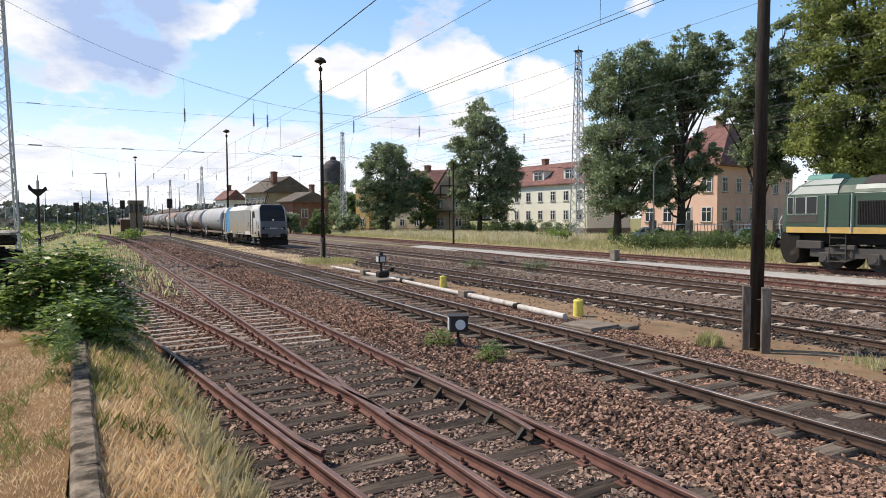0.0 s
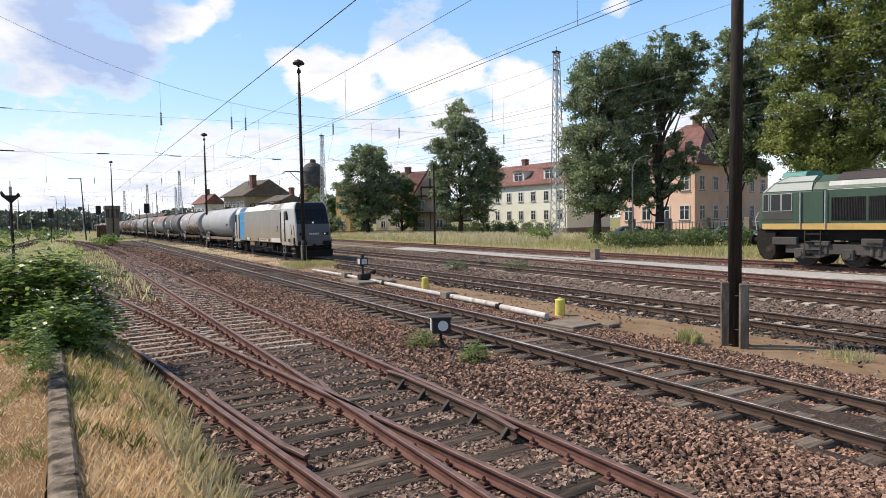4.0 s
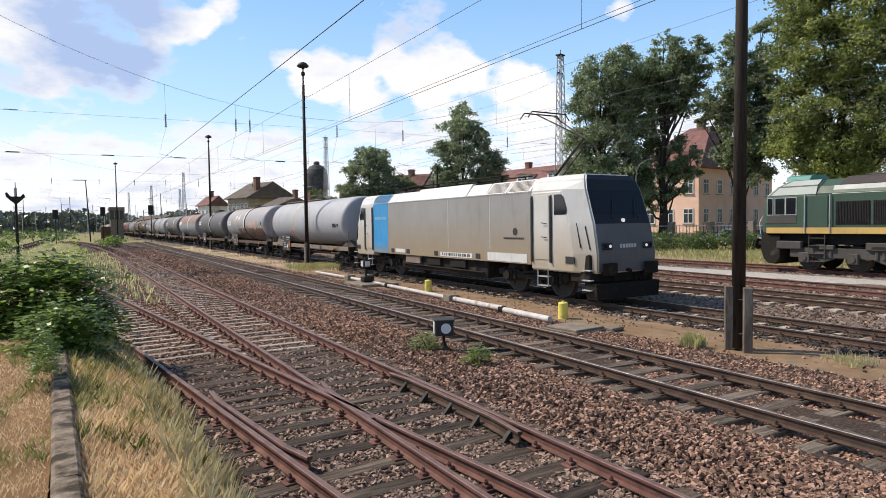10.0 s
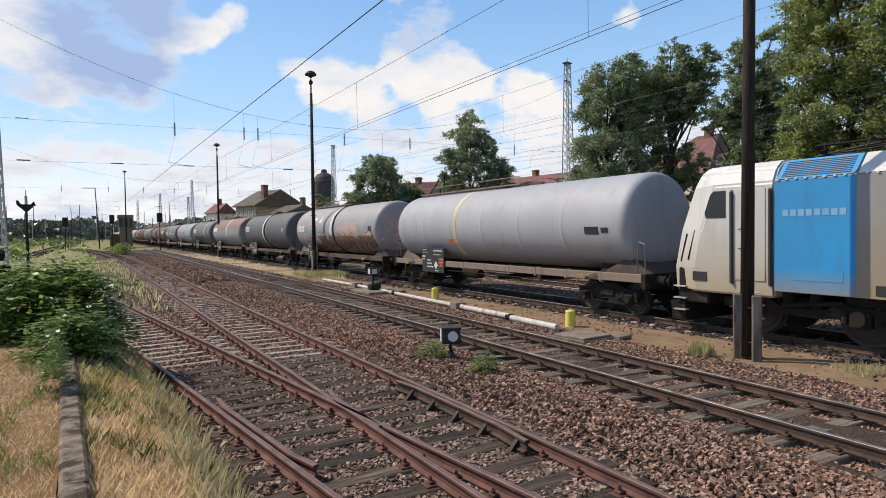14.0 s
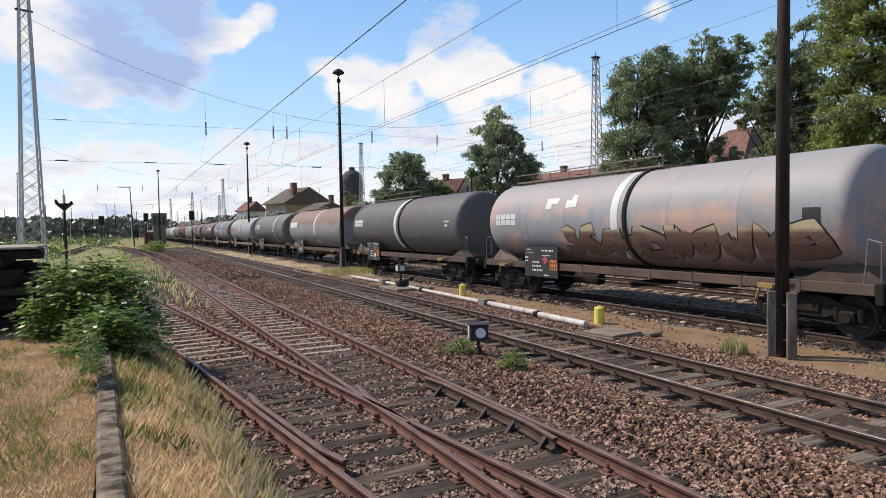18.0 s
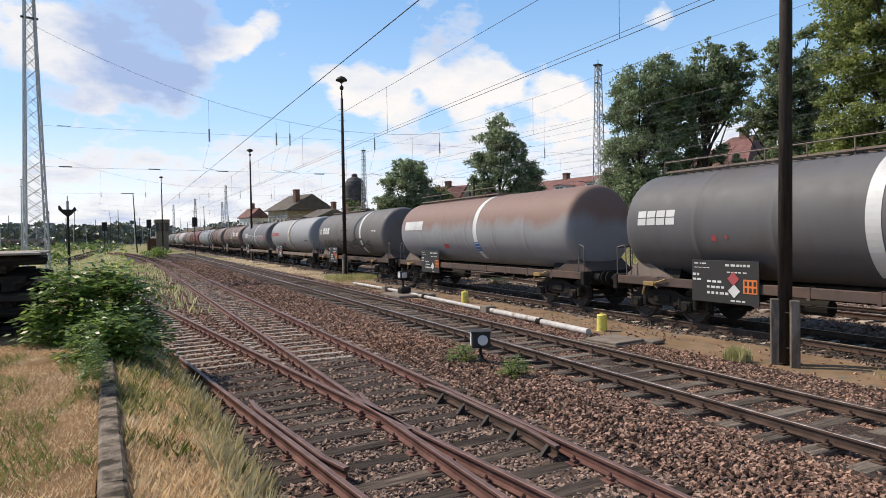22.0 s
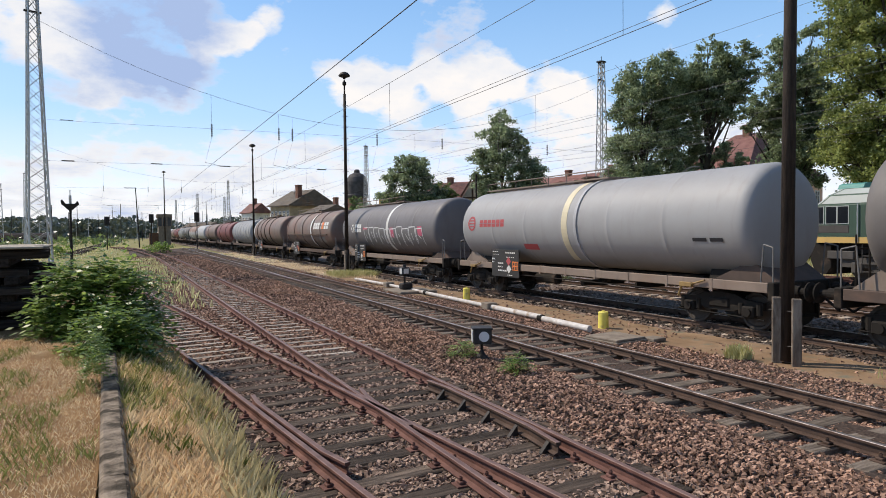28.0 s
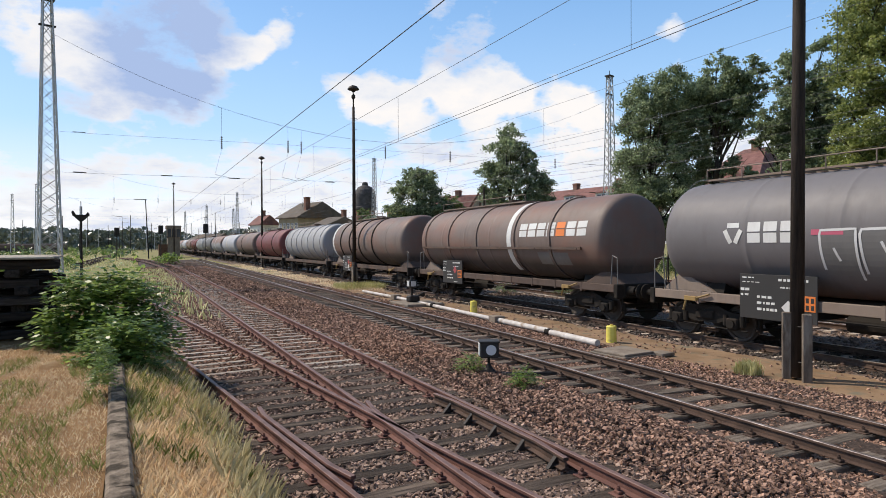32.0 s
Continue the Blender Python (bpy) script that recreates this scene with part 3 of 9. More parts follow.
def beam(bm, a, b, w, h, slot=0):
    """Adds a square bar from a to b."""
    a, b = Vector(a), Vector(b)
    d = b - a
    block(bm, Matrix.Translation((a + b) / 2) @ d.to_track_quat("Z", "Y").to_matrix().to_4x4() @ Matrix.Diagonal((w, h, d.length, 1)), slot)


def lathe(bm, profile, axis="Z", sides=24, slot=0, at=(0, 0, 0)):
    """Adds a turned body from (radius, along) pairs."""
    rings = []
    for r, s in profile:
        ring = []
        for k in range(sides):
            u, v = r * math.cos(2 * math.pi * k / sides), r * math.sin(2 * math.pi * k / sides)
            p = {"Z": (u, v, s), "Y": (u, s, v), "X": (s, u, v)}[axis]
            ring.append(bm.verts.new(Vector(p) + Vector(at)))
        rings.append(ring)
    fs = []
    for a, b in zip(rings, rings[1:]):
        for k in range(sides):
            fs.append(bm.faces.new((a[k], a[(k + 1) % sides], b[(k + 1) % sides], b[k])))
    fs.append(bm.faces.new(rings[0][::-1]))
    fs.append(bm.faces.new(rings[-1]))
    for f in fs:
        f.material_index = slot
    return fs


def prism(bm, outline, y0, y1, axis="Y", slot=0):
    """Adds a prism: an outline of (u, v) pairs drawn along an axis."""
    def at(u, v, s):
        return {"Y": (u, s, v), "X": (s, u, v), "Z": (u, v, s)}[axis]
    a = [bm.verts.new(at(u, v, y0)) for u, v in outline]
    b = [bm.verts.new(at(u, v, y1)) for u, v in outline]
    k = len(outline)
    fs = [bm.faces.new((a[i], a[(i + 1) % k], b[(i + 1) % k], b[i])) for i in range(k)]
    fs += [bm.faces.new(a[::-1]), bm.faces.new(b)]
    for f in fs:
        f.material_index = slot
    bmesh.ops.recalc_face_normals(bm, faces=fs)
    return fs


def ground_z(x):
    """Height of the ballast's top between the sleepers across the yard."""
    return float(np.interp(x, (-400, -8, 0.4, 12, 17, 19.5, 22.5, 25, 27, 34, 60, 400), (-0.25, -0.25, -0.2, -0.185, -0.18, -0.12, -0.11, 0.0, 0.11, 0.15, 0.25, 0.4)))

# ---- ground, ballast and ramp ----
# track lines: x at y = 0, slope, height of the rail head
TRACKS = {"siding": (3.967, 0.0, 0.0), "branch": (3.43, -0.1123, 0.0), "loop": (8.449, 0.0152, 0.0), "main": (14.67, 0.0, 0.0),
          "second": (19.45, 0.012, 0.08), "third": (22.2, 0.085, 0.08), "fourth": (27.6, 0.017, 0.3)}


def sheet(name, xs, ys, height, material, label, category="ground"):
    """A piece of ground over a grid of x and y."""
    verts = [(x, y, height(x, y)) for y in ys for x in xs]
    w = len(xs)
    faces = [(j * w + i, j * w + i + 1, (j + 1) * w + i + 1, (j + 1) * w + i) for j in range(len(ys) - 1) for i in range(w - 1)]
    me = bpy.data.meshes.new(name)
    me.from_pydata(verts, [], faces)
    me.materials.append(material)
    for p in me.polygons:
        p.use_smooth = True
    return tagged(new(name, me), label, category, kind="structure")


def bump_at(x, y, size, amount):
    return amount * noise.noise((x / size, y / size, 0.3))


sheet("ground", [-2500, -400, -120, -60, -30, -15, -8, 0.4, 6, 12, 17, 19.5, 22.5, 25, 27, 34, 45, 60, 90, 150, 400, 2500],
      [-2500, -300, -60, -20, 0, 10, 20, 30, 45, 60, 80, 110, 150, 200, 300, 500, 1000, 4500],
      lambda x, y: ground_z(x) - (0.3 if 0.3 < x < 11 else 0.16 if x == 12 else 0.07), meadow, "dry meadow soil around a wide railway yard")
# ballast bed under the sidings and the loop
sheet("ballast_bed", list(np.arange(0.6, 11.6, 0.16)), list(np.arange(-3, 40, 0.3)) + list(range(40, 130, 3)),
      lambda x, y: ground_z(x) + bump_at(x, y, 0.35, 0.025) + bump_at(x, y, 2.0, 0.03) - (0.10 if x < 0.8 or x > 11.2 else 0) - (0.13 if 0.48 < abs(x - 8.449 - 0.0152 * y) < 1.12 else 0), ballast, "brown broken-stone ballast between the tracks")
sheet("ballast_main", list(np.arange(12.9, 25.6, 0.3)), list(np.arange(-3, 45, 0.35)) + list(range(45, 500, 6)),
      lambda x, y: ground_z(x) + bump_at(x, y, 0.4, 0.025) + bump_at(x, y, 2.0, 0.03) - (0.10 if x < 13.1 or x > 25.3 else 0), main_ballast, "grey-brown ballast under the main lines")
# dark strip that puts the shade under the passing train into the ballast's colour
sheet("oily_bed", [13.15, 13.3, 13.9, 14.5, 15.1, 15.7, 16.05, 16.2], list(np.arange(-3, 60, 0.5)) + list(range(60, 300, 6)),
      lambda x, y: ground_z(x) + 0.004 + bump_at(x, y, 0.4, 0.025) + bump_at(x, y, 2.0, 0.03) - (0.06 if x < 13.2 or x > 16.1 else 0), ballast, "ballast under the main line with the train's shade in its colour")
sheet("ballast_far", list(np.arange(26.2, 30.4, 0.3)), list(np.arange(-3, 60, 0.6)) + list(range(60, 240, 6)),
      lambda x, y: ground_z(x + 0.017 * y) + 0.02 + bump_at(x, y, 0.5, 0.03) - (0.12 if x < 26.4 or x > 30.0 else 0), main_ballast, "grey ballast under the far station track")
sheet("dirt_strip", list(np.arange(10.6, 13.4, 0.2)), list(np.arange(-3, 60, 0.4)),
      lambda x, y: ground_z(x) - 0.012 + bump_at(x, y, 1.2, 0.035), dirt, "strip of bare ochre dirt beside the track")

# ---- tracks ----
RAIL = [(-0.0625, -0.149), (0.0625, -0.149), (0.0625, -0.138), (0.012, -0.12), (0.009, -0.045), (0.035, -0.035), (0.035, -0.006), (0.028, 0.0),
        (-0.028, 0.0), (-0.035, -0.006), (-0.035, -0.035), (-0.009, -0.045), (-0.012, -0.12), (-0.0625, -0.138)]


def rail_along(name, path, parent, web, head, label=""):
    """A rail whose head runs along the points of path; the head's top takes the second material."""
    bm = bmesh.new()
    rings = []
    for i, p in enumerate(path):
        a, b = Vector(path[max(0, i - 1)]), Vector(path[min(len(path) - 1, i + 1)])
        d = (b - a).normalized()
        side = Vector((d.y, -d.x, 0)).normalized()
        rings.append([bm.verts.new(Vector(p) + side * u + Vector((0, 0, v))) for u, v in RAIL])
    k = len(RAIL)
    for r0, r1 in zip(rings, rings[1:]):
        for i in range(k):
            f = bm.faces.new((r0[i], r0[(i + 1) % k], r1[(i + 1) % k], r1[i]))
            f.material_index = 1 if i in (6, 7, 8) else 0
    bm.faces.new(rings[0]), bm.faces.new(rings[-1][::-1])
    bmesh.ops.recalc_face_normals(bm, faces=bm.faces)
    return part(name, bm, (web, head), parent, label)


def sleeper_mesh(kind, length):
    bm = bmesh.new()
    if kind == "timber":
        box(bm, -length / 2, length / 2, -0.13, 0.13, -0.16, 0.0, 0.015)
        mat = timber
    elif kind == "grey":
        box(bm, -length / 2, length / 2, -0.13, 0.13, -0.16, 0.0, 0.015)
        mat = grey_timber
    elif kind == "steel":
        prism(bm, [(-0.13, -0.10), (-0.085, 0.0), (0.085, 0.0), (0.13, -0.10)], -length / 2, length / 2, "X")
        mat = steel_tie
    else:
        prism(bm, [(-0.14, -0.2), (-0.11, 0.0), (0.11, 0.0), (0.14, -0.2)], -length / 2, length / 2, "X")
        mat = concrete_tie
    ob = part("sleeper", bm, mat)
    return ob


def chair_mesh(mat):
    """Base plate, clips and bolts that hold the rail on a sleeper."""
    bm = bmesh.new()
    box(bm, -0.17, 0.17, -0.08, 0.08, 0.0, 0.018, 0.004)
    for s in (-1, 1):
        box(bm, min(s * 0.05, s * 0.125), max(s * 0.05, s * 0.125), -0.045, 0.045, 0.018, 0.052, 0.008)
        rod(bm, (s * 0.095, 0, 0.04), (s * 0.095, 0, 0.105), 0.014, sides=6)
        rod(bm, (s * 0.095, 0, 0.062), (s * 0.095, 0, 0.086), 0.024, sides=6)
    return part("rail_chair", bm, mat)


def lay(name, label, line, y0, y1, kind, web, head, near=(-3, 34), skip=None, length=2.5, pitch=0.63, chairs=True, rails=True, half=0.7525):
    """A straight track: two rails, its sleepers one by one, and their chairs where they can be told apart."""
    a, b, z = line
    t = thing(name, label, "track", kind="structure")
    turn = -math.atan(b)
    if rails:
        n = max(2, int((y1 - y0) / 20))
        for s in (-1, 1):
            ys = [y0 + (y1 - y0) * i / n for i in range(n + 1)]
            rail_along("rail", [(a + b * y + s * half, y, z) for y in ys], t, web, head)
    first, seat = None, None
    rest = []
    y = y0 + 0.2
    rng = random.Random(hash(len(name)) + 7)
    while y < y1:
        yy = y + rng.uniform(-0.03, 0.03)
        y += pitch
        if skip and skip[0] < yy < skip[1]:
            continue
        m = Matrix.Translation((a + b * yy + rng.uniform(-0.05, 0.05), yy, z - 0.172)) @ Matrix.Rotation(turn + rng.uniform(-0.02, 0.02), 4, "Z")
        if near[0] < yy < near[1]:
            if first is None:
                first = sleeper_mesh(kind, length)
                first.parent, first.matrix_local = t, m
            else:
                share("sleeper", first, m, t)
            if chairs and yy < 22:
                for s in (-1, 1):
                    mc = Matrix.Translation((a + b * yy + s * half, yy, z - 0.172)) @ Matrix.Rotation(turn, 4, "Z")
                    if seat is None:
                        seat = chair_mesh(rail_brown if web != rail_rust else rail_rust)
                        seat.parent, seat.matrix_local = t, mc
                    else:
                        share("rail_chair", seat, mc, t)
        else:
            rest.append(m)
    if rest:
        bm = bmesh.new()
        for m in rest:
            for v in box(bm, -length / 2, length / 2, -0.13, 0.13, -0.1, 0.0):
                v.co = m @ v.co
        ob = part("distant_sleepers", bm, {"timber": timber, "grey": grey_timber, "steel": steel_tie, "concrete": concrete_tie}[kind], t)
        ob["kind"] = "stuff"
    return t


track_siding = lay("track_siding", "rusty siding track on pale steel sleepers", TRACKS["siding"], -3, 66, "steel", rail_rust, rail_rust_head, skip=(-9, 13.3), half=0.7525)
track_branch = lay("track_branch", "rusty diverging track on pale steel sleepers", TRACKS["branch"], -3, 46, "steel", rail_rust, rail_rust_head, skip=(-9, 13.6), pitch=0.58)
track_loop = lay("track_loop", "dark loop track on grey timber sleepers", TRACKS["loop"], -3, 128, "grey", rail_brown, rail_worn)
track_main = lay("track_main", "main line track with worn rails", TRACKS["main"], -3, 520, "concrete", rail_brown, rail_worn, near=(-3, 40))
track_second = lay("track_second", "second running track on concrete sleepers", TRACKS["second"], -3, 400, "concrete", rail_brown, rail_worn, near=(-3, 40), chairs=False)
track_third = lay("track_third", "third running track with rust-brown rails", TRACKS["third"], -3, 240, "concrete", rail_rust, rail_rust_head, near=(-3, 45), chairs=False)
track_fourth = lay("track_fourth", "far station track with rust-brown rails", TRACKS["fourth"], -3, 240, "concrete", rail_rust, rail_rust_head, near=(-3, 45), chairs=False)


def turnout_timbers():
    """Long timbers under both routes, widening where the routes part."""
    t = thing("turnout", "set of points with long weathered timbers, guard rails and a frog", "turnout", kind="structure")
    seat = None
    rng = random.Random(5)
    y = -2.7
    meshes = {}
    while y < 13.6:
        x0 = 3.43 - 0.1123 * y - 1.25
        x1 = 3.967 + 1.25
        ln = round((x1 - x0) * 5) / 5
        m = Matrix.Translation(((x0 + x1) / 2 + rng.uniform(-0.06, 0.06), y + rng.uniform(-0.02, 0.02), -0.172)) @ Matrix.Rotation(0.05 + rng.uniform(-0.015, 0.015), 4, "Z")
        if ln not in meshes:
            meshes[ln] = sleeper_mesh("timber", ln)
            meshes[ln].parent, meshes[ln].matrix_local = t, m
        else:
            share("sleeper", meshes[ln], m, t)
        for a, b in ((3.967 - 0.7525, 0), (3.967 + 0.7525, 0), (3.43 - 0.7525, -0.1123), (3.43 + 0.7525, -0.1123)):
            mc = Matrix.Translation((a + b * y, y, -0.172)) @ Matrix.Rotation(-math.atan(b), 4, "Z")
            if seat is None:
                seat = chair_mesh(rail_rust)
                seat.parent, seat.matrix_local = t, mc
            else:
                share("rail_chair", seat, mc, t)
        y += 0.61
    # guard rails beside the outer rails, flared at their ends
    a = 3.43 - 0.7525
    rail_along("guard_rail", [(a - 0.1123 * y + o, y, 0.0) for y, o in ((6.6, 0.19), (7.1, 0.125), (9.6, 0.125), (10.1, 0.19))], t, rail_rust, rail_rust_head)
    a = 3.967 + 0.7525
    rail_along("guard_rail", [(a - o, y, 0.012) for y, o in ((6.0, 0.20), (6.7, 0.125), (9.0, 0.125), (9.6, 0.19))], t, rail_brown, rail_rust_head)
    bm = bmesh.new()
    for y in (6.2, 6.9, 7.6, 8.3, 9.0):
        prism(bm, [(a - 0.20, -0.16), (a - 0.33, -0.16), (a - 0.20, -0.02)], y - 0.03, y + 0.03)
    part("guard_bracket", bm, iron, t)
    # wing rails and the frog's point
    rail_along("wing_rail", [(3.2145 + o, y, 0.0) for y, o in ((7.5, 0.065), (8.3, 0.055), (9.2, 0.075), (9.7, 0.15))], t, rail_rust, rail_rust_head)
    return t


turnout = turnout_timbers()


def curve_points(p0, p1, d0, d1, n=24):
    """Points of a smooth curve between two places with given directions."""
    p0, p1, d0, d1 = Vector(p0), Vector(p1), Vector(d0), Vector(d1)
    out = []
    for i in range(n + 1):
        s = i / n
        h00, h10, h01, h11 = 2 * s**3 - 3 * s**2 + 1, s**3 - 2 * s**2 + s, -2 * s**3 + 3 * s**2, s**3 - s**2
        out.append(p0 * h00 + d0 * h10 + p1 * h01 + d1 * h11)
    return out


def curved_track(name, label, path, web, head, kind="timber", pitch=0.65):
    t = thing(name, label, "track", kind="structure")
    pts = [Vector(p) for p in path]
    for s in (-1, 1):
        rl = []
        for i, p in enumerate(pts):
            d = (pts[min(i + 1, len(pts) - 1)] - pts[max(0, i - 1)]).normalized()
            rl.append(p + Vector((d.y, -d.x, 0)) * s * 0.7525)
        rail_along("rail", rl, t, web, head)
    bm = bmesh.new()
    for p, q in zip(pts, pts[1:]):
        d = q - p
        for i in range(max(1, int(d.length / pitch))):
            c = p + d * (i * pitch / d.length)
            m = Matrix.Translation(c + Vector((0, 0, -0.168))) @ Matrix.Rotation(math.atan2(d.y, d.x) - math.pi / 2, 4, "Z")
            for v in box(bm, -1.25, 1.25, -0.13, 0.13, -0.1, 0.0):
                v.co = m @ v.co
    ob = part("sleepers", bm, {"timber": timber, "steel": steel_tie}[kind], t)
    ob["kind"] = "stuff"
    return t


# the connection from the loop over to the siding's line, and what runs on beyond
curved_track("track_link", "worn connecting track curving between two sidings",
             curve_points((8.9, 30, 0), (3.2, 120, 0), (0.5, 60, 0), (-14, 70, 0)), rail_brown, rail_rust_head)
curved_track("track_siding_end", "rusty siding running out across the yard",
             curve_points((3.967, 66, 0), (-2.0, 150, 0), (0, 60, 0), (-14, 70, 0)), rail_rust, rail_rust_head)
curved_track("track_far_left", "grassy far siding on the open side of the yard",
             curve_points((-7.0, 100, 0), (-3, 300, 0), (3, 90, 0), (8, 120, 0)), rail_rust, rail_rust_head)


# ---- loading ramp, kerb and grass bank ----
def kerb_x(y):
    return -0.085 - 0.026 * (y - 4.5)


def bank_z(x, y):
    """Height of the bank that falls from the ramp's edge to the ballast."""
    d = x - kerb_x(y)
    return float(np.interp(d, (-0.3, -0.08, 0.1, 0.25, 0.75, 1.15, 1.5), (0.40, 0.55, 0.60, 0.52, 0.36, 0.06, -0.26))) + bump_at(x, y, 0.5, 0.04)


ys = list(np.arange(-4, 22, 0.5))
sheet("ramp_top", [-30, -12, -8, -6, -4.5, -3.5, -2.7, -2, -1.5, -1.1, -0.8, -0.5, -0.22], ys,
      lambda x, y: 0.68 + bump_at(x, y, 1.5, 0.035) + (x + 0.3) * -0.004 , ramp_soil, "sandy overgrown top of an old loading ramp")
sheet("grass_bank", list(np.arange(-0.7, 1.75, 0.15)), ys, bank_z, bank_soil, "dry grass bank falling from the ramp to the ballast")
kerb_stone = surface("mossy_kerb", (0.11, 0.082, 0.06), (0.32, 0.255, 0.19), 7, 0.95, bump=1.0, bump_scale=24, third=(0.055, 0.042, 0.028), third_scale=5.0, third_cut=(0.46, 0.6))
rng = random.Random(2)
kerb = thing("ramp_kerb", "weathered concrete kerb along the ramp's edge", "kerb", kind="structure")
y = -3.8
while y < 12.8:
    ln = 1.0
    bm = bmesh.new()
    rows = []
    for i in range(13):
        v = -ln / 2 + 0.0015 + (ln - 0.003) * i / 12
        chip = [rng.uniform(-0.001, 0.001) - (0.012 if rng.random() < 0.02 else 0) for _ in range(4)]
        rows.append([bm.verts.new(p) for p in ((-0.1, v, -0.55), (0.1, v, -0.55), (0.095 + chip[0], v, 0.0), (0.07 + chip[1], v, 0.025 + chip[1] * 0.5), (-0.07 - chip[2], v, 0.025 + chip[2] * 0.5), (-0.1 - chip[3], v, 0.0))])
    for r0, r1 in zip(rows, rows[1:]):
        for i in range(6):
            bm.faces.new((r0[i], r0[(i + 1) % 6], r1[(i + 1) % 6], r1[i]))
    bm.faces.new(rows[0]), bm.faces.new(rows[-1][::-1])
    bmesh.ops.recalc_face_normals(bm, faces=bm.faces)
    k = part("kerb_stone", bm, kerb_stone, kerb)
    k.matrix_local = Matrix.Translation((kerb_x(y + 0.5), y + 0.5, 0.73 + rng.uniform(-0.004, 0.004))) @ Matrix.Rotation(0.026 + rng.uniform(-0.006, 0.006), 4, "Z")
    y += ln


def grass_field(name, label, n, x0, x1, y0, y1, zf, height, material, seed, lean=0.4, width=0.008, keep=None):
    rng = np.random.default_rng(seed)
    xy = np.stack([rng.uniform(x0, x1, n), rng.uniform(y0, y1, n)], 1)
    if keep:
        xy = xy[[keep(a, b) for a, b in xy]]
    z = np.array([zf(a, b) for a, b in xy])
    v, f = blades(xy, height, rng, lean, width, z)
    return tagged(leafy(name, v, f, material), label, "grass", kind="stuff")


def patchy(size, cut, seed):
    return lambda x, y: noise.noise((x / size + seed, y / size, seed * 1.7)) > cut


def on_bank(x, y):
    d = x - kerb_x(y)
    return 0.1 < d < 1.18 + 0.22 * noise.noise((y * 0.7, 3.1, 0))


def on_ramp(x, y):
    return x < kerb_x(y) - 0.12


grass_field("dry_bank_grass", "straw-coloured dry grass on the bank", 30000, -0.5, 1.4, 3.0, 13, bank_z, 0.15, grass_dry, 1, lean=0.6, width=0.0013, keep=on_bank)
grass_field("green_bank_grass", "green grass in the bank's dry turf", 9000, -0.5, 1.4, 3.0, 14, bank_z, 0.22, grass_green, 2, lean=0.5, width=0.0011,
            keep=lambda x, y: on_bank(x, y) and y > 7.2 + 1.4 * noise.noise((x * 2.5, y * 1.5, 0)) and noise.noise((x * 3, y * 2, 5)) > -0.2)
grass_field("seed_bank_grass", "pale seeding grass along the ballast's edge", 5200, 0.3, 1.65, 4.2, 10.8, bank_z, 0.30, grass_pale, 3, lean=0.5, width=0.001,
            keep=lambda x, y: 0.85 < x - kerb_x(y) < 1.4 and noise.noise((x * 2, y * 0.8, 4.4)) > -0.15)
grass_field("fresh_bank_grass", "fresh green grass patch on the bank", 3600, -0.4, 1.2, 6.2, 11.5, bank_z, 0.20, grass_fresh, 6, lean=0.5, width=0.0012,
            keep=lambda x, y: on_bank(x, y) and noise.noise((x * 2.2, y * 1.1, 8.8)) > 0.12)
ramp_z = lambda x, y: 0.67 + bump_at(x, y, 1.5, 0.035)
grass_field("dry_ramp_grass", "sparse dry grass on the sandy ramp", 46000, -4.0, 0.0, 3.0, 14, ramp_z, 0.05, grass_dry, 4, lean=0.7, width=0.0009,
            keep=lambda x, y: on_ramp(x, y) and noise.noise((x * 0.8, y * 0.5, 2.2)) > -0.3)
grass_field("green_ramp_grass", "low green grass tufts on the ramp", 20000, -4.0, 0.0, 3.0, 13, ramp_z, 0.095, grass_fresh, 5, lean=0.55, width=0.0014,
            keep=lambda x, y: on_ramp(x, y) and noise.noise((x * 1.6, y * 0.8, 7.2)) > 0.0)


# ---- ballast stones ----
grey_stone = surface("grey_ballast_stone", (0.17, 0.112, 0.086), (0.40, 0.28, 0.215), 9, 0.95, bump=0.4, piece=0.6, third=(0.30, 0.20, 0.14), third_scale=0.3, third_cut=(0.5, 0.75))


def stones(name, label, count, inside, height, size, seed, material=None):
    """Broken stones, each a rough block of its own, on a stretch of ballast."""
    rng = np.random.default_rng(seed)
    xs = []
    while len(xs) < count:
        x, y = inside(rng)
        xs.append((x, y))
    xy = np.array(xs)
    n = len(xy)
    z = np.array([height(a, b) for a, b in xy]) + rng.uniform(-0.012, 0.012, n)
    corners = np.array([(-1, -1, -1), (1, -1, -1), (1, 1, -1), (-1, 1, -1), (-1, -1, 1), (1, -1, 1), (1, 1, 1), (-1, 1, 1)], float)
    half = size * 0.5 * rng.uniform(0.55, 1.25, (n, 3)) * np.array((1.0, 0.8, 0.62))
    v = corners[None] * half[:, None] * rng.uniform(0.55, 1.15, (n, 8, 1))
    k = rng.uniform(0, 6.28, n); tl = rng.uniform(-0.6, 0.6, (n, 2))
    c, s = np.cos(k)[:, None], np.sin(k)[:, None]
    X, Y, Z = v[..., 0], v[..., 1], v[..., 2]
    X, Y = X * c - Y * s, X * s + Y * c
    Z = Z + X * tl[:, :1] + Y * tl[:, 1:]
    v = np.stack([X + xy[:, :1], Y + xy[:, 1:], Z + z[:, None]], -1).reshape(-1, 3)
    q = np.array([(0, 3, 2, 1), (4, 5, 6, 7), (0, 1, 5, 4), (1, 2, 6, 5), (2, 3, 7, 6), (3, 0, 4, 7)])
    f = (q[None] + 8 * np.arange(n)[:, None, None]).reshape(-1, 4)
    return tagged(leafy(name, v, f, material or stone), label, "ballast", kind="stuff")


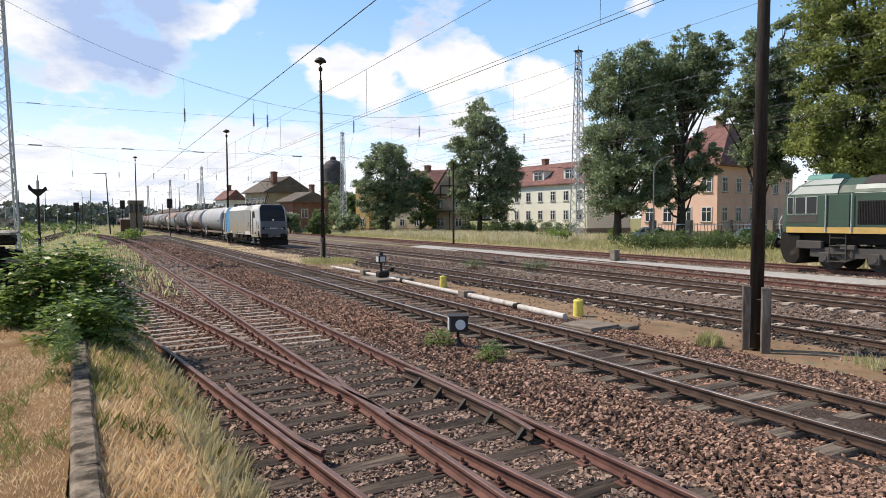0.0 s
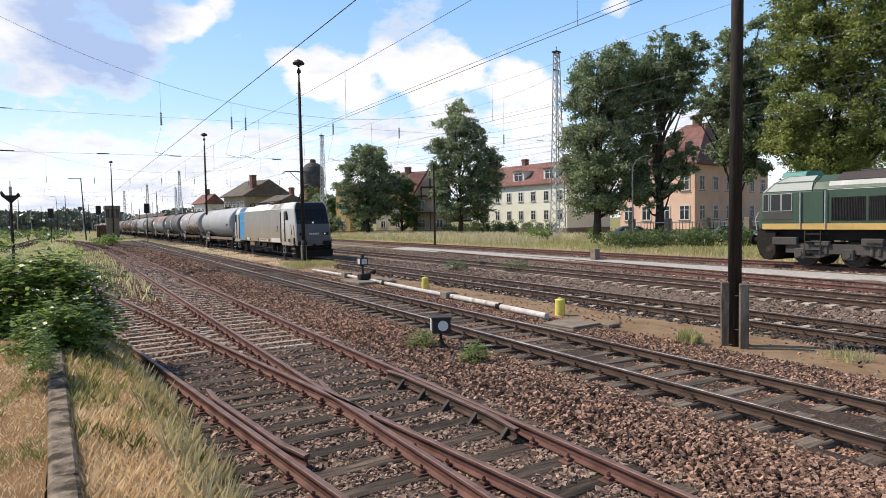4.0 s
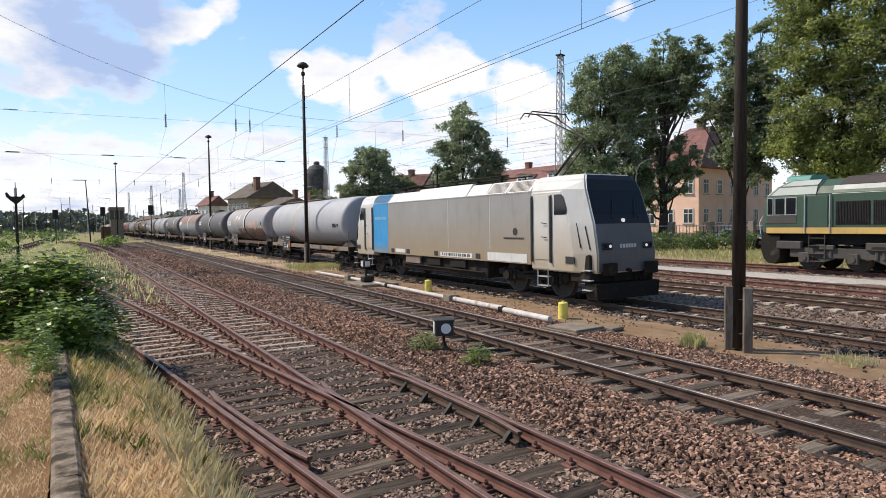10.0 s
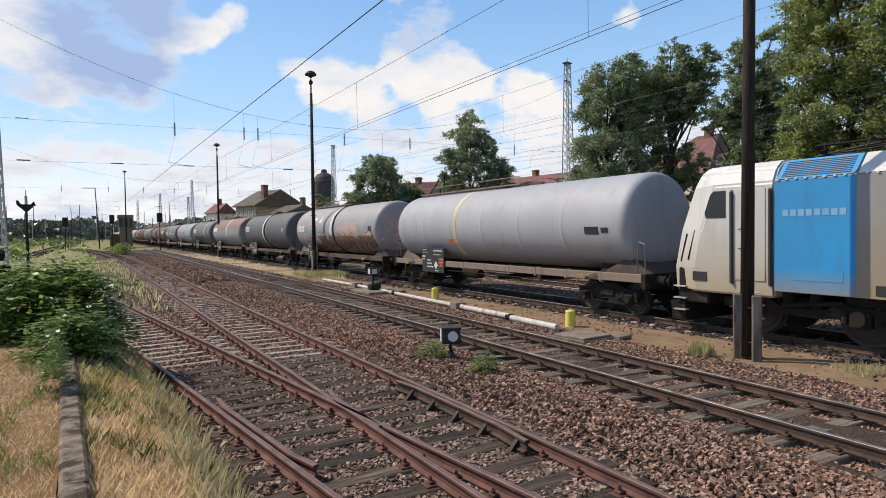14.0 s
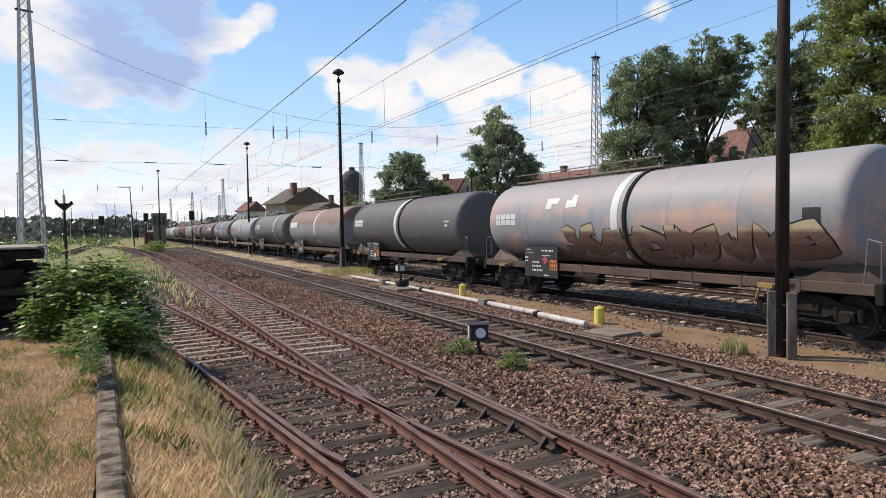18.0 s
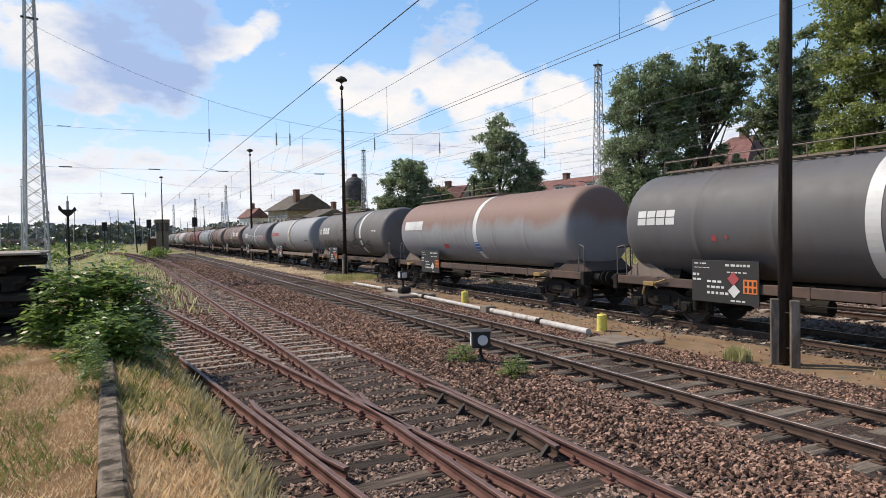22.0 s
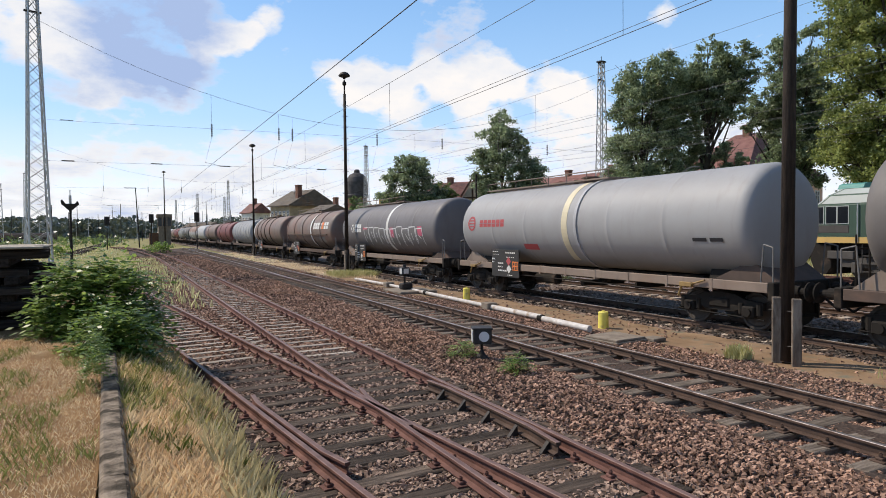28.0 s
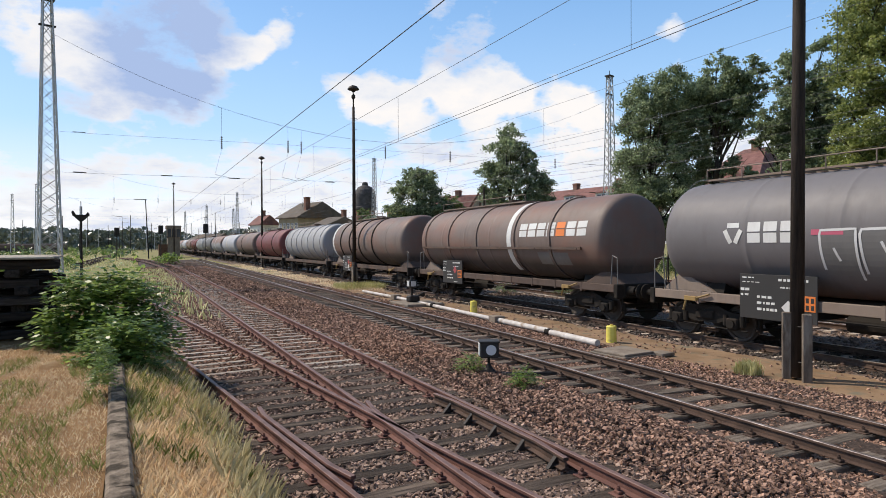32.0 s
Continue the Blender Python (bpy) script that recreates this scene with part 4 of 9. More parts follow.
def heap_z(x, y):
    """Stones lie low between the sleepers and are heaped up between the tracks."""
    branch = 3.43 - 0.1123 * y
    loop = 8.449 + 0.0152 * y
    bare = 5.25 < x < loop - 1.4
    d = min(x - 5.25, loop - 1.4 - x) if bare else 0
    low = 0.08 if 0.5 < abs(x - loop) < 1.1 else 0.03 if abs(x - loop) < 1.35 else 0.0
    return ground_z(x) + 0.005 - low + min(0.09, max(0, d) * 0.12) + bump_at(x, y, 0.8, 0.02)


def on_sleeper(x, y):
    """Whether a sleeper lies under this place."""
    if x < 5.25 and y < 13.6:
        c = (2.18 - 0.1123 * y + 5.217) / 2
        return x > 2.1 - 0.1123 * y and (y - 0.05 * (x - c) + 2.7 + 0.125) % 0.61 < 0.25
    for (a, b, z), pitch in ((TRACKS["siding"], 0.63), (TRACKS["branch"], 0.58), (TRACKS["loop"], 0.63), (TRACKS["main"], 0.63), (TRACKS["second"], 0.63)):
        d = x - a - b * y
        if abs(d) < 1.22 and (y + b * d + 2.8 + 0.12) % pitch < 0.24:
            return True
    return False


def near_yard(rng):
    while True:
        y = 2.4 + (rng.random() ** 1.5) * 20
        x = rng.uniform(max(0.9, 0.55 + 0.2 * (y > 12)), min(11.2, 6.0 + y * 1.6))
        if x > 0.95 + 0.25 * math.sin(y * 1.7) and not on_sleeper(x, y):
            return x, y


def loop_bed(rng):
    while True:
        x, y = rng.uniform(1.5, 10.9), rng.uniform(14, 36)
        if x > 3.2 - 0.1123 * y and not on_sleeper(x, y):
            return x, y


def between_tracks(rng):
    while True:
        x, y = near_yard(rng)
        if x > 5.2 or y > 14:
            return x, y


def in_turnout(rng):
    while True:
        x, y = near_yard(rng)
        if x < 5.3 and y < 14.5:
            return x, y


stones("ballast_stones", "rust-brown broken ballast stones", 46000, between_tracks, heap_z, 0.054, 11)
stones("ballast_stones", "grey-brown broken stones between the turnout timbers", 24000, in_turnout, heap_z, 0.054, 17, grey_stone)
stones("ballast_stones", "rust-brown ballast stones along the loop", 26000, loop_bed, heap_z, 0.075, 12)


def loop_near(rng):
    while True:
        y = 2.2 + rng.random() ** 1.4 * 13
        x = 8.449 + 0.0152 * y + rng.uniform(-1.3, 1.3)
        if not on_sleeper(x, y):
            return x, y


stones("ballast_stones", "brown stones between the loop's sleepers", 9000, loop_near, heap_z, 0.056, 18)


def far_bed(rng):
    while True:
        x, y = rng.uniform(0.5, 11.0), rng.uniform(36, 85)
        if x > 3.2 - 0.1123 * y and not on_sleeper(x, y):
            return x, y


stones("ballast_stones", "brown ballast stones farther along the loop", 16000, far_bed, heap_z, 0.12, 15)


main_stone = surface("main_line_stone", (0.13, 0.088, 0.068), (0.33, 0.235, 0.18), 9, 0.95, bump=0.4, piece=0.6, third=(0.24, 0.15, 0.105), third_scale=0.3, third_cut=(0.5, 0.75))


def main_bed(rng):
    while True:
        x, y = rng.uniform(12.3, 30.0), 2.5 + 58 * rng.random() ** 1.6
        if 24.7 < x < 26.7 or abs(x - 14.67) < 1.45:
            continue
        if x > 13.1 + 0.35 * noise.noise((y * 0.6, 1.0, 0)) and not on_sleeper(x, y):
            return x, y


stones("ballast_stones", "grey-brown ballast stones of the main lines", 52000, main_bed, lambda x, y: ground_z(x) + (0.02 if x > 26.3 else -0.012), 0.10, 13, main_stone)
# darker stone tone for that strip, the train's shade set into it
shaded_stone = surface("shaded_ballast_stone", (0.035, 0.028, 0.023), (0.115, 0.09, 0.074), 9, 0.9, bump=0.4, piece=0.5)


def oily_bed(rng):
    while True:
        x, y = 14.67 + rng.uniform(-1.45, 1.45), 2.5 + 58 * rng.random() ** 1.5
        if not on_sleeper(x, y):
            return x, y


stones("ballast_stones", "ballast stones between the main line's rails with the train's shade in their colour", 11000, oily_bed, lambda x, y: ground_z(x) - 0.002, 0.10, 16, shaded_stone)
pale_stone = surface("pale_ramp_gravel", (0.30, 0.26, 0.20), (0.55, 0.50, 0.42), 9, 0.95, bump=0.3, piece=0.4)


def ramp_gravel(rng):
    while True:
        x, y = rng.uniform(-4.6, -0.5), 3.6 + 8.5 * rng.random() ** 1.3
        if noise.noise((x * 0.9, y * 0.5, 9.1)) + 0.2 * (-x - 2.4) > 0.15:
            return x, y


stones("ramp_gravel", "pale gravel showing through the ramp's dry turf", 2200, ramp_gravel, lambda x, y: ramp_z(x, y) + 0.012, 0.032, 19, pale_stone)
stones("scattered_stones", "stones scattered over the dirt strip", 600, lambda r: (r.uniform(10.7, 12.9), r.uniform(4, 34)), lambda x, y: ground_z(x) - 0.005, 0.06, 14)


# ---- plants in the yard ----
def bush(name, label, base, blobs, count, size, material, seed, stems=26):
    rng = np.random.default_rng(seed)
    rnd = random.Random(seed)
    t = thing(name, label, "bush", Matrix.Translation(base))
    for i in range(stems):
        bm = bmesh.new()
        b = rnd.choice(blobs)
        e = Vector((b[0] + rnd.uniform(-1, 1) * b[3] * 0.6, b[1] + rnd.uniform(-1, 1) * b[3] * 0.6, b[2] + rnd.uniform(-0.2, 0.6) * b[4]))
        s = Vector((b[0] * 0.5 + rnd.uniform(-0.2, 0.2), b[1] * 0.5 + rnd.uniform(-0.2, 0.2), 0))
        rod(bm, s, e, 0.018, 0.006, sides=5)
        part("stem", bm, bark, t)
    # compound leaves: leaflets strung along short arching stalks
    n = count // 9
    vol = np.array([b[3] ** 2 * b[4] for b in blobs]) ** 0.7
    pick = rng.choice(len(blobs), n, p=vol / vol.sum())
    B = np.array(blobs)[pick]
    u = rng.normal(size=(n, 3)); u[:, 2] = np.abs(u[:, 2]) * 0.9 - 0.25
    u /= np.linalg.norm(u, axis=1)[:, None]
    p = B[:, :3] + u * (rng.uniform(0.3, 1.0, (n, 1)) ** 0.5) * np.stack([B[:, 3], B[:, 3], B[:, 4]], 1)
    d = u + rng.normal(size=(n, 3)) * 0.5; d[:, 2] *= 0.5
    d /= np.linalg.norm(d, axis=1)[:, None]
    side = np.cross(d, (0, 0, 1.0)); side /= np.linalg.norm(side, axis=1)[:, None] + 1e-9
    vs = []
    for j in range(9):
        along = (j // 2) / 4.0
        sgn = 0 if j == 8 else (1 if j % 2 else -1)
        c = p + d * (0.34 * along * size / 0.1)
        c[:, 2] -= 0.10 * along * along * size / 0.1
        tip = side * sgn * size + d * size * (0.35 if sgn else 1.0)
        tip[:, 2] -= size * 0.25
        w = np.cross(tip, rng.normal(size=(n, 3)) * 0.3 + (0, 0, 1.0)); w /= np.linalg.norm(w, axis=1)[:, None] + 1e-9
        w *= size * 0.27
        vs.append(np.stack([c, c + tip * 0.5 + w, c + tip, c + tip * 0.5 - w], 1))
    v = np.concatenate(vs).reshape(-1, 3)
    leafy("leaves", v, np.arange(len(v)).reshape(-1, 4), material, t)
    return t


bush("ailanthus_bush", "dense green bush with feathered leaves beside the ramp", (-0.5, 13.4, -0.18),
     [(-0.3, 0.2, 1.25, 0.55, 0.65), (0.3, 0.0, 1.15, 0.68, 0.7), (-0.55, 0.1, 1.05, 0.32, 0.5), (0.55, 0.3, 0.8, 0.46, 0.65), (0.1, -0.3, 0.8, 0.6, 0.6), (-0.15, 0.4, 1.85, 0.5, 0.42), (0.42, 0.4, 1.78, 0.5, 0.42)],
     9000, 0.145, leaf_bush, 3)
bush("low_bush", "low bright green bush at the end of the kerb", (-0.26, 11.1, 0.15),
     [(0.02, 0, 0.72, 0.30, 0.36), (-0.2, 0.2, 0.55, 0.22, 0.3), (0.26, 0.1, 0.5, 0.22, 0.3), (0.12, 0.1, 1.0, 0.17, 0.26), (-0.15, 0.3, 0.92, 0.16, 0.22), (0.36, 0.3, 0.82, 0.14, 0.2)], 2900, 0.115, leaf_bush, 4, stems=12)
bush("tall_weed", "slender upright weed growing beside the kerb", (-0.36, 8.7, 0.66), [(0, 0, 0.42, 0.06, 0.38), (0.04, 0.35, 0.34, 0.07, 0.32), (-0.02, -0.3, 0.26, 0.06, 0.26), (0.02, 0.15, 0.2, 0.09, 0.2)], 2600, 0.035, leaf_bush, 27, stems=0)
for i, (x, y, r) in enumerate(((6.25, 11.55, 0.26), (6.38, 9.75, 0.2))):
    bush("ballast_weed", "small green weed growing through the ballast", (x, y, -0.18), [(0, 0, 0.2, r, 0.22), (r * 0.6, 0.1, 0.15, r * 0.7, 0.18)], 900, 0.05, leaf_bush, 20 + i, stems=8)
bush("track_weed", "grey-green weed between two tracks", (19.2, 25.4, -0.15), [(0, 0, 0.35, 0.6, 0.35), (0.4, 0.3, 0.25, 0.45, 0.3)], 1200, 0.08, leaf_mid, 25, stems=8)
bush("track_weed", "dusty weed beside a concrete post", (17.8, 29, -0.15), [(0, 0, 0.25, 0.5, 0.25), (0.6, 0.8, 0.2, 0.4, 0.2)], 900, 0.08, leaf_mid, 26, stems=8)
tuft("grass_tuft", "bright green grass tuft on the dirt strip", (11.25, 8.85, -0.17), 260, 0.28, 0.2, grass_green, 31)
tuft("grass_tuft", "small green tuft on the dirt strip", (12.2, 6.2, -0.17), 70, 0.22, 0.35, grass_green, 32)
tuft("grass_tuft", "yellowish grass at the foot of the lamp mast", (12.6, 37.6, -0.17), 2600, 0.34, 1.4, grass_green, 33, width=0.007)
grass_field("verge_grass", "thin dry grass between loop and main line", 9000, 10.9, 13.3, 34, 90, lambda x, y: ground_z(x) - 0.02, 0.18, grass_dry, 34, width=0.010, keep=patchy(3, -0.1, 2.0))
grass_field("siding_grass", "green grass beside the siding track", 1500, -1.5, 2.9, 24, 75, lambda x, y: ground_z(x) - 0.05, 0.4, grass_green, 35, width=0.03, keep=lambda x, y: x < 2.9 - 0.3 * abs(noise.noise((y * 0.3, 0, 0))) and x > 3.43 - 0.1123 * y + 0.9)
grass_field("yard_grass", "rough green growth over the disused yard", 9000, -60, 0, 30, 190, lambda x, y: ground_z(x) - 0.05, 0.35, grass_green, 36, width=0.035, keep=lambda x, y: x < 1.8 - 0.1123 * y or y > 60)
sheet("pale_path", list(np.arange(24.9, 26.6, 0.25)), list(np.arange(-3, 52, 0.6)),
      lambda x, y: ground_z(x + 0.035 * max(0, y - 30)) + 0.02 + bump_at(x, y, 0.8, 0.02) - (0.08 if x < 25.0 or x > 26.5 else 0), sand_path, "pale gravel service path between two tracks", "path")

# ---- train ----
TRAIN = []          # (thing, distance behind the train's front)
ROLLING = []        # (wheelset, wheel radius)
GAPS = [19.0, 36.46, 53.18, 69.79, 86.59, 102.37, 119.25, 136.28, 152.8, 168.9, 185.2]
while len(GAPS) < 25:
    GAPS.append(GAPS[-1] + 16.2)


def travelled(t):
    """How far the train's front has come by t seconds."""
    u = t / 10
    return 39.689 * u + 6.454 * u**2 - 0.7046 * u**3 + 0.1063 * u**4


def motions():
    for ob, back in TRAIN:
        walk(ob, [(t * 1.0, pose(14.67, 59.31 + back - travelled(t), 0.0)) for t in range(33)])
    for ob, radius in ROLLING:
        at = ob.location.copy()
        rows, t = [], 0.0
        while t < 32.05:
            rows.append((t, pose(at.x, at.y, at.z, math.degrees(travelled(t) / radius))))
            t += 0.1
        walk(ob, rows)


def wheelset_mesh(radius):
    bm = bmesh.new()
    rod(bm, (-0.95, 0, 0), (0.95, 0, 0), 0.08, sides=10)
    for s in (-1, 1):
        lathe(bm, [(radius * 0.25, s * 0.70), (radius * 0.5, s * 0.715), (radius * 0.82, s * 0.70), (radius + 0.028, s * 0.692), (radius + 0.028, s * 0.72), (radius, s * 0.735),
                   (radius * 0.99, s * 0.815), (radius * 0.86, s * 0.815), (radius * 0.80, s * 0.78), (radius * 0.35, s * 0.76), (radius * 0.3, s * 0.83)], "X", 28)
        rod(bm, (s * 0.83, 0, radius * 0.55), (s * 0.80, 0, radius * 0.72), 0.03, sides=5)
    bmesh.ops.recalc_face_normals(bm, faces=bm.faces)
    return bm


def bogie_frame_mesh():
    """A freight bogie's two side frames, bolster, axle boxes, springs and brake gear."""
    bm = bmesh.new()
    for s in (-1, 1):
        x0, x1 = sorted((s * 0.93, s * 1.05))
        prism(bm, [(-1.25, 0.52), (-1.25, 0.70), (-0.75, 0.74), (-0.45, 0.86), (0.45, 0.86), (0.75, 0.74), (1.25, 0.70), (1.25, 0.52), (0.75, 0.56), (0.4, 0.42), (-0.4, 0.42), (-0.75, 0.56)], x0, x1, "X")
        for y in (-0.9, 0.9):
            xb0, xb1 = sorted((s * 0.98, s * 1.16))
            box(bm, xb0, xb1, y - 0.17, y + 0.17, 0.33, 0.60, 0.03)
            rod(bm, (s * 1.14, y, 0.46), (s * 1.21, y, 0.46), 0.11, sides=12)
            for d in (-0.25, 0.25):
                rod(bm, (s * 1.04, y + d, 0.40), (s * 1.04, y + d, 0.66), 0.075, sides=8)
        box(bm, min(s * 0.96, s * 1.10), max(s * 0.96, s * 1.10), -0.30, 0.30, 0.50, 0.74, 0.03)
        for y in (-1.42, -0.38, 0.38, 1.42):
            box(bm, s * 0.745 - 0.05, s * 0.745 + 0.05, y - 0.05, y + 0.05, 0.26, 0.62, 0.02)
        rod(bm, (s * 1.08, -1.3, 0.30), (s * 1.08, 1.3, 0.36), 0.018, sides=5)
    box(bm, -1.0, 1.0, -0.28, 0.28, 0.60, 0.92, 0.03)
    for y in (-1.42, 1.42):
        rod(bm, (-0.9, y, 0.34), (0.9, y, 0.34), 0.04, sides=6)
    return bm


def add_bogie(parent, y, protos, rolls):
    m = Matrix.Translation((0, y, 0))
    if "bogie" not in protos:
        protos["bogie"] = part("bogie", bogie_frame_mesh(), running_gear, parent)
        protos["bogie"].matrix_local = m
        bog = protos["bogie"]
    else:
        bog = share("bogie", protos["bogie"], m, parent)
    for dy in (-0.9, 0.9):
        mw = Matrix.Translation((0, dy, 0.46))
        if "wheel" not in protos:
            protos["wheel"] = part("wheelset", wheelset_mesh(0.46), wheel_steel, bog)
            protos["wheel"].matrix_local = mw
            ws = protos["wheel"]
        else:
            ws = share("wheelset", protos["wheel"], mw, bog)
        if rolls:
            ROLLING.append((ws, 0.46))


def wrap(R, zc, s, a, lift):
    """A place on the tank's flank: s along, a up round the shell from its widest point."""
    k = a / R
    return Vector((-(R + lift) * math.cos(k), s, zc + (R + lift) * math.sin(k)))


def ribbon(bm, R, zc, pts, width, lift):
    """A painted stroke along points (s, a) of the flank."""
    fine = []
    for (s0, a0), (s1, a1) in zip(pts, pts[1:]):
        n = max(1, int(math.hypot(s1 - s0, a1 - a0) / 0.12))
        fine += [(s0 + (s1 - s0) * i / n, a0 + (a1 - a0) * i / n) for i in range(n)]
    fine.append(pts[-1])
    rows = []
    for i, (s, a) in enumerate(fine):
        p, q = fine[max(0, i - 1)], fine[min(len(fine) - 1, i + 1)]
        d = Vector((q[0] - p[0], q[1] - p[1])).normalized()
        nx, ny = -d.y * width / 2, d.x * width / 2
        rows.append([bm.verts.new(wrap(R, zc, s + nx * k, a + ny * k, lift)) for k in (-1, 0, 1)])
    for r0, r1 in zip(rows, rows[1:]):
        for k in (0, 1):
            bm.faces.new((r0[k], r1[k], r1[k + 1], r0[k + 1]))


def patch(bm, R, zc, s0, s1, a0, a1, lift=0.006, lean=0.0):
    """A painted rectangle on the flank."""
    n = max(1, int((a1 - a0) / 0.12))
    rows = [[bm.verts.new(wrap(R, zc, s + lean * (a0 + (a1 - a0) * i / n), a0 + (a1 - a0) * i / n, lift)) for s in (s0, s1)] for i in range(n + 1)]
    for r0, r1 in zip(rows, rows[1:]):
        bm.faces.new((r0[0], r0[1], r1[1], r1[0]))


SWEEPS = [[(0.0, 0.05), (0.05, 0.95), (0.6, 0.9), (0.55, 0.5), (0.1, 0.45)], [(0.65, 0.9), (0.1, 0.8), (0.15, 0.5), (0.6, 0.4), (0.5, 0.05), (0.0, 0.1)], [(0.0, 0.9), (0.1, 0.1), (0.35, 0.6), (0.55, 0.05), (0.65, 0.95)],
          [(0.6, 0.95), (0.05, 0.85), (0.0, 0.15), (0.55, 0.05), (0.6, 0.45), (0.3, 0.45)], [(0.3, 0.0), (0.25, 0.95), (0.3, 0.5), (0.6, 0.85)], [(0.0, 0.0), (0.25, 0.95), (0.4, 0.95), (0.6, 0.0), (0.5, 0.4), (0.1, 0.4)]]


def graffiti(wagon, R, zc, s0, s1, a0, a1, fill, outline, seed, letters=9, width=0.17):
    """Swollen sprayed shapes, each an outline with its fill; they form no words."""
    rng = random.Random(seed)
    w = (s1 - s0) / letters
    last = -1
    for i in range(letters):
        k = rng.choice([j for j in range(len(SWEEPS)) if j != last])
        last = k
        g = rng.uniform(1.0, 1.5)
        drop = rng.uniform(-0.12, 0.08)
        flip = rng.choice((-1, 1))
        pts = [(s1 - w * (i + 0.3 + flip * (u - 0.3) * g + rng.uniform(-0.2, 0.2)), a0 + (v + drop + rng.uniform(-0.2, 0.2)) * (a1 - a0)) for u, v in SWEEPS[k]]
        bm = bmesh.new()
        ribbon(bm, R, zc, pts, width * 1.2, 0.006 + 0.0004 * i)
        shape = part("graffiti_shape", bm, outline, wagon, "dark sprayed outline of a letter-like shape")
        bm = bmesh.new()
        ribbon(bm, R, zc, pts, width * rng.uniform(0.85, 1.05), 0.016 + 0.0004 * i)
        part("graffiti_fill", bm, fill, shape, "sprayed filling of the shape")


def outlined_boxes(wagon, R, zc, s0, s1, a0, a1, fill, outline, seed, letters=10):
    """Tall box-like sprayed shapes, a white line round a grey fill, with drips below."""
    rng = random.Random(seed)
    w = (s1 - s0) / letters
    for i in range(letters):
        sa, sb = s1 - w * i - 0.06, s1 - w * (i + 1) + 0.06
        top, lean = a1 + rng.uniform(-0.06, 0.06), rng.uniform(0.05, 0.22)
        bm = bmesh.new()
        patch(bm, R, zc, sb, sa, a0 + 0.15, top, 0.006)
        shape = part("graffiti_shape", bm, fill, wagon, "grey sprayed filling of a box-like shape")
        lines = [[(sa, a0 + 0.25 + rng.uniform(-0.1, 0.1)), (sa + lean * 0.4, top - 0.1), (sa, top), (sb, top + 0.02), (sb, a0 + rng.uniform(0.0, 0.3))]]
        m = (sa + sb) / 2 + rng.uniform(-0.1, 0.1)
        lines.append([(m + rng.uniform(0, 0.15), top - rng.uniform(0.2, 0.4)), (m - rng.uniform(0, 0.15), top - rng.uniform(0.45, 0.7))])
        for line in lines:
            bm = bmesh.new()
            ribbon(bm, R, zc, line, 0.055, 0.012)
            part("sprayed_line", bm, outline, shape, "white sprayed line")


def tank_body(L, R, zc, profile_cut=0.62):
    """A shell with dished ends and slightly raised weld seams."""
    e = L / 2 - profile_cut
    bm = bmesh.new()
    cap = [(0.02, -e - 0.24), (R * 0.35, -e - 0.23), (R * 0.64, -e - 0.20), (R * 0.84, -e - 0.155), (R * 0.915, -e - 0.11), (R * 0.96, -e - 0.045), (R * 0.988, -e + 0.04), (R, -e + 0.15)]
    prof = list(cap) + [(R, -e + 0.4)]
    k = 6
    for i in range(1, k):
        y = -e + 0.24 + (2 * e - 0.48) * i / k
        prof += [(R, y - 0.16), (R, y - 0.035), (R + 0.005, y - 0.02), (R + 0.005, y + 0.02), (R, y + 0.035), (R, y + 0.16)]
    prof += [(R, e - 0.4)] + [(r, -y) for r, y in cap[::-1]]
    lathe(bm, prof, "Y", 40, at=(0, 0, zc))
    bmesh.ops.recalc_face_normals(bm, faces=bm.faces)
    return bm


def ring(bm, R, zc, y, w, lift, a0=-180, a1=180, n=40):
    """A strap or painted band round the shell between two angles."""
    prev = None
    for i in range(n + 1):
        k = radians(a0 + (a1 - a0) * i / n)
        row = []
        for rr, yy in ((R, y - w / 2), (R + lift, y - w / 2), (R + lift, y + w / 2), (R, y + w / 2)):
            row.append(bm.verts.new((rr * math.cos(k), yy, zc + rr * math.sin(k))))
        if prev:
            for j in range(3):
                bm.faces.new((prev[j], prev[j + 1], row[j + 1], row[j]))
        prev = row
    bmesh.ops.recalc_face_normals(bm, faces=bm.faces)


PROTO = {}


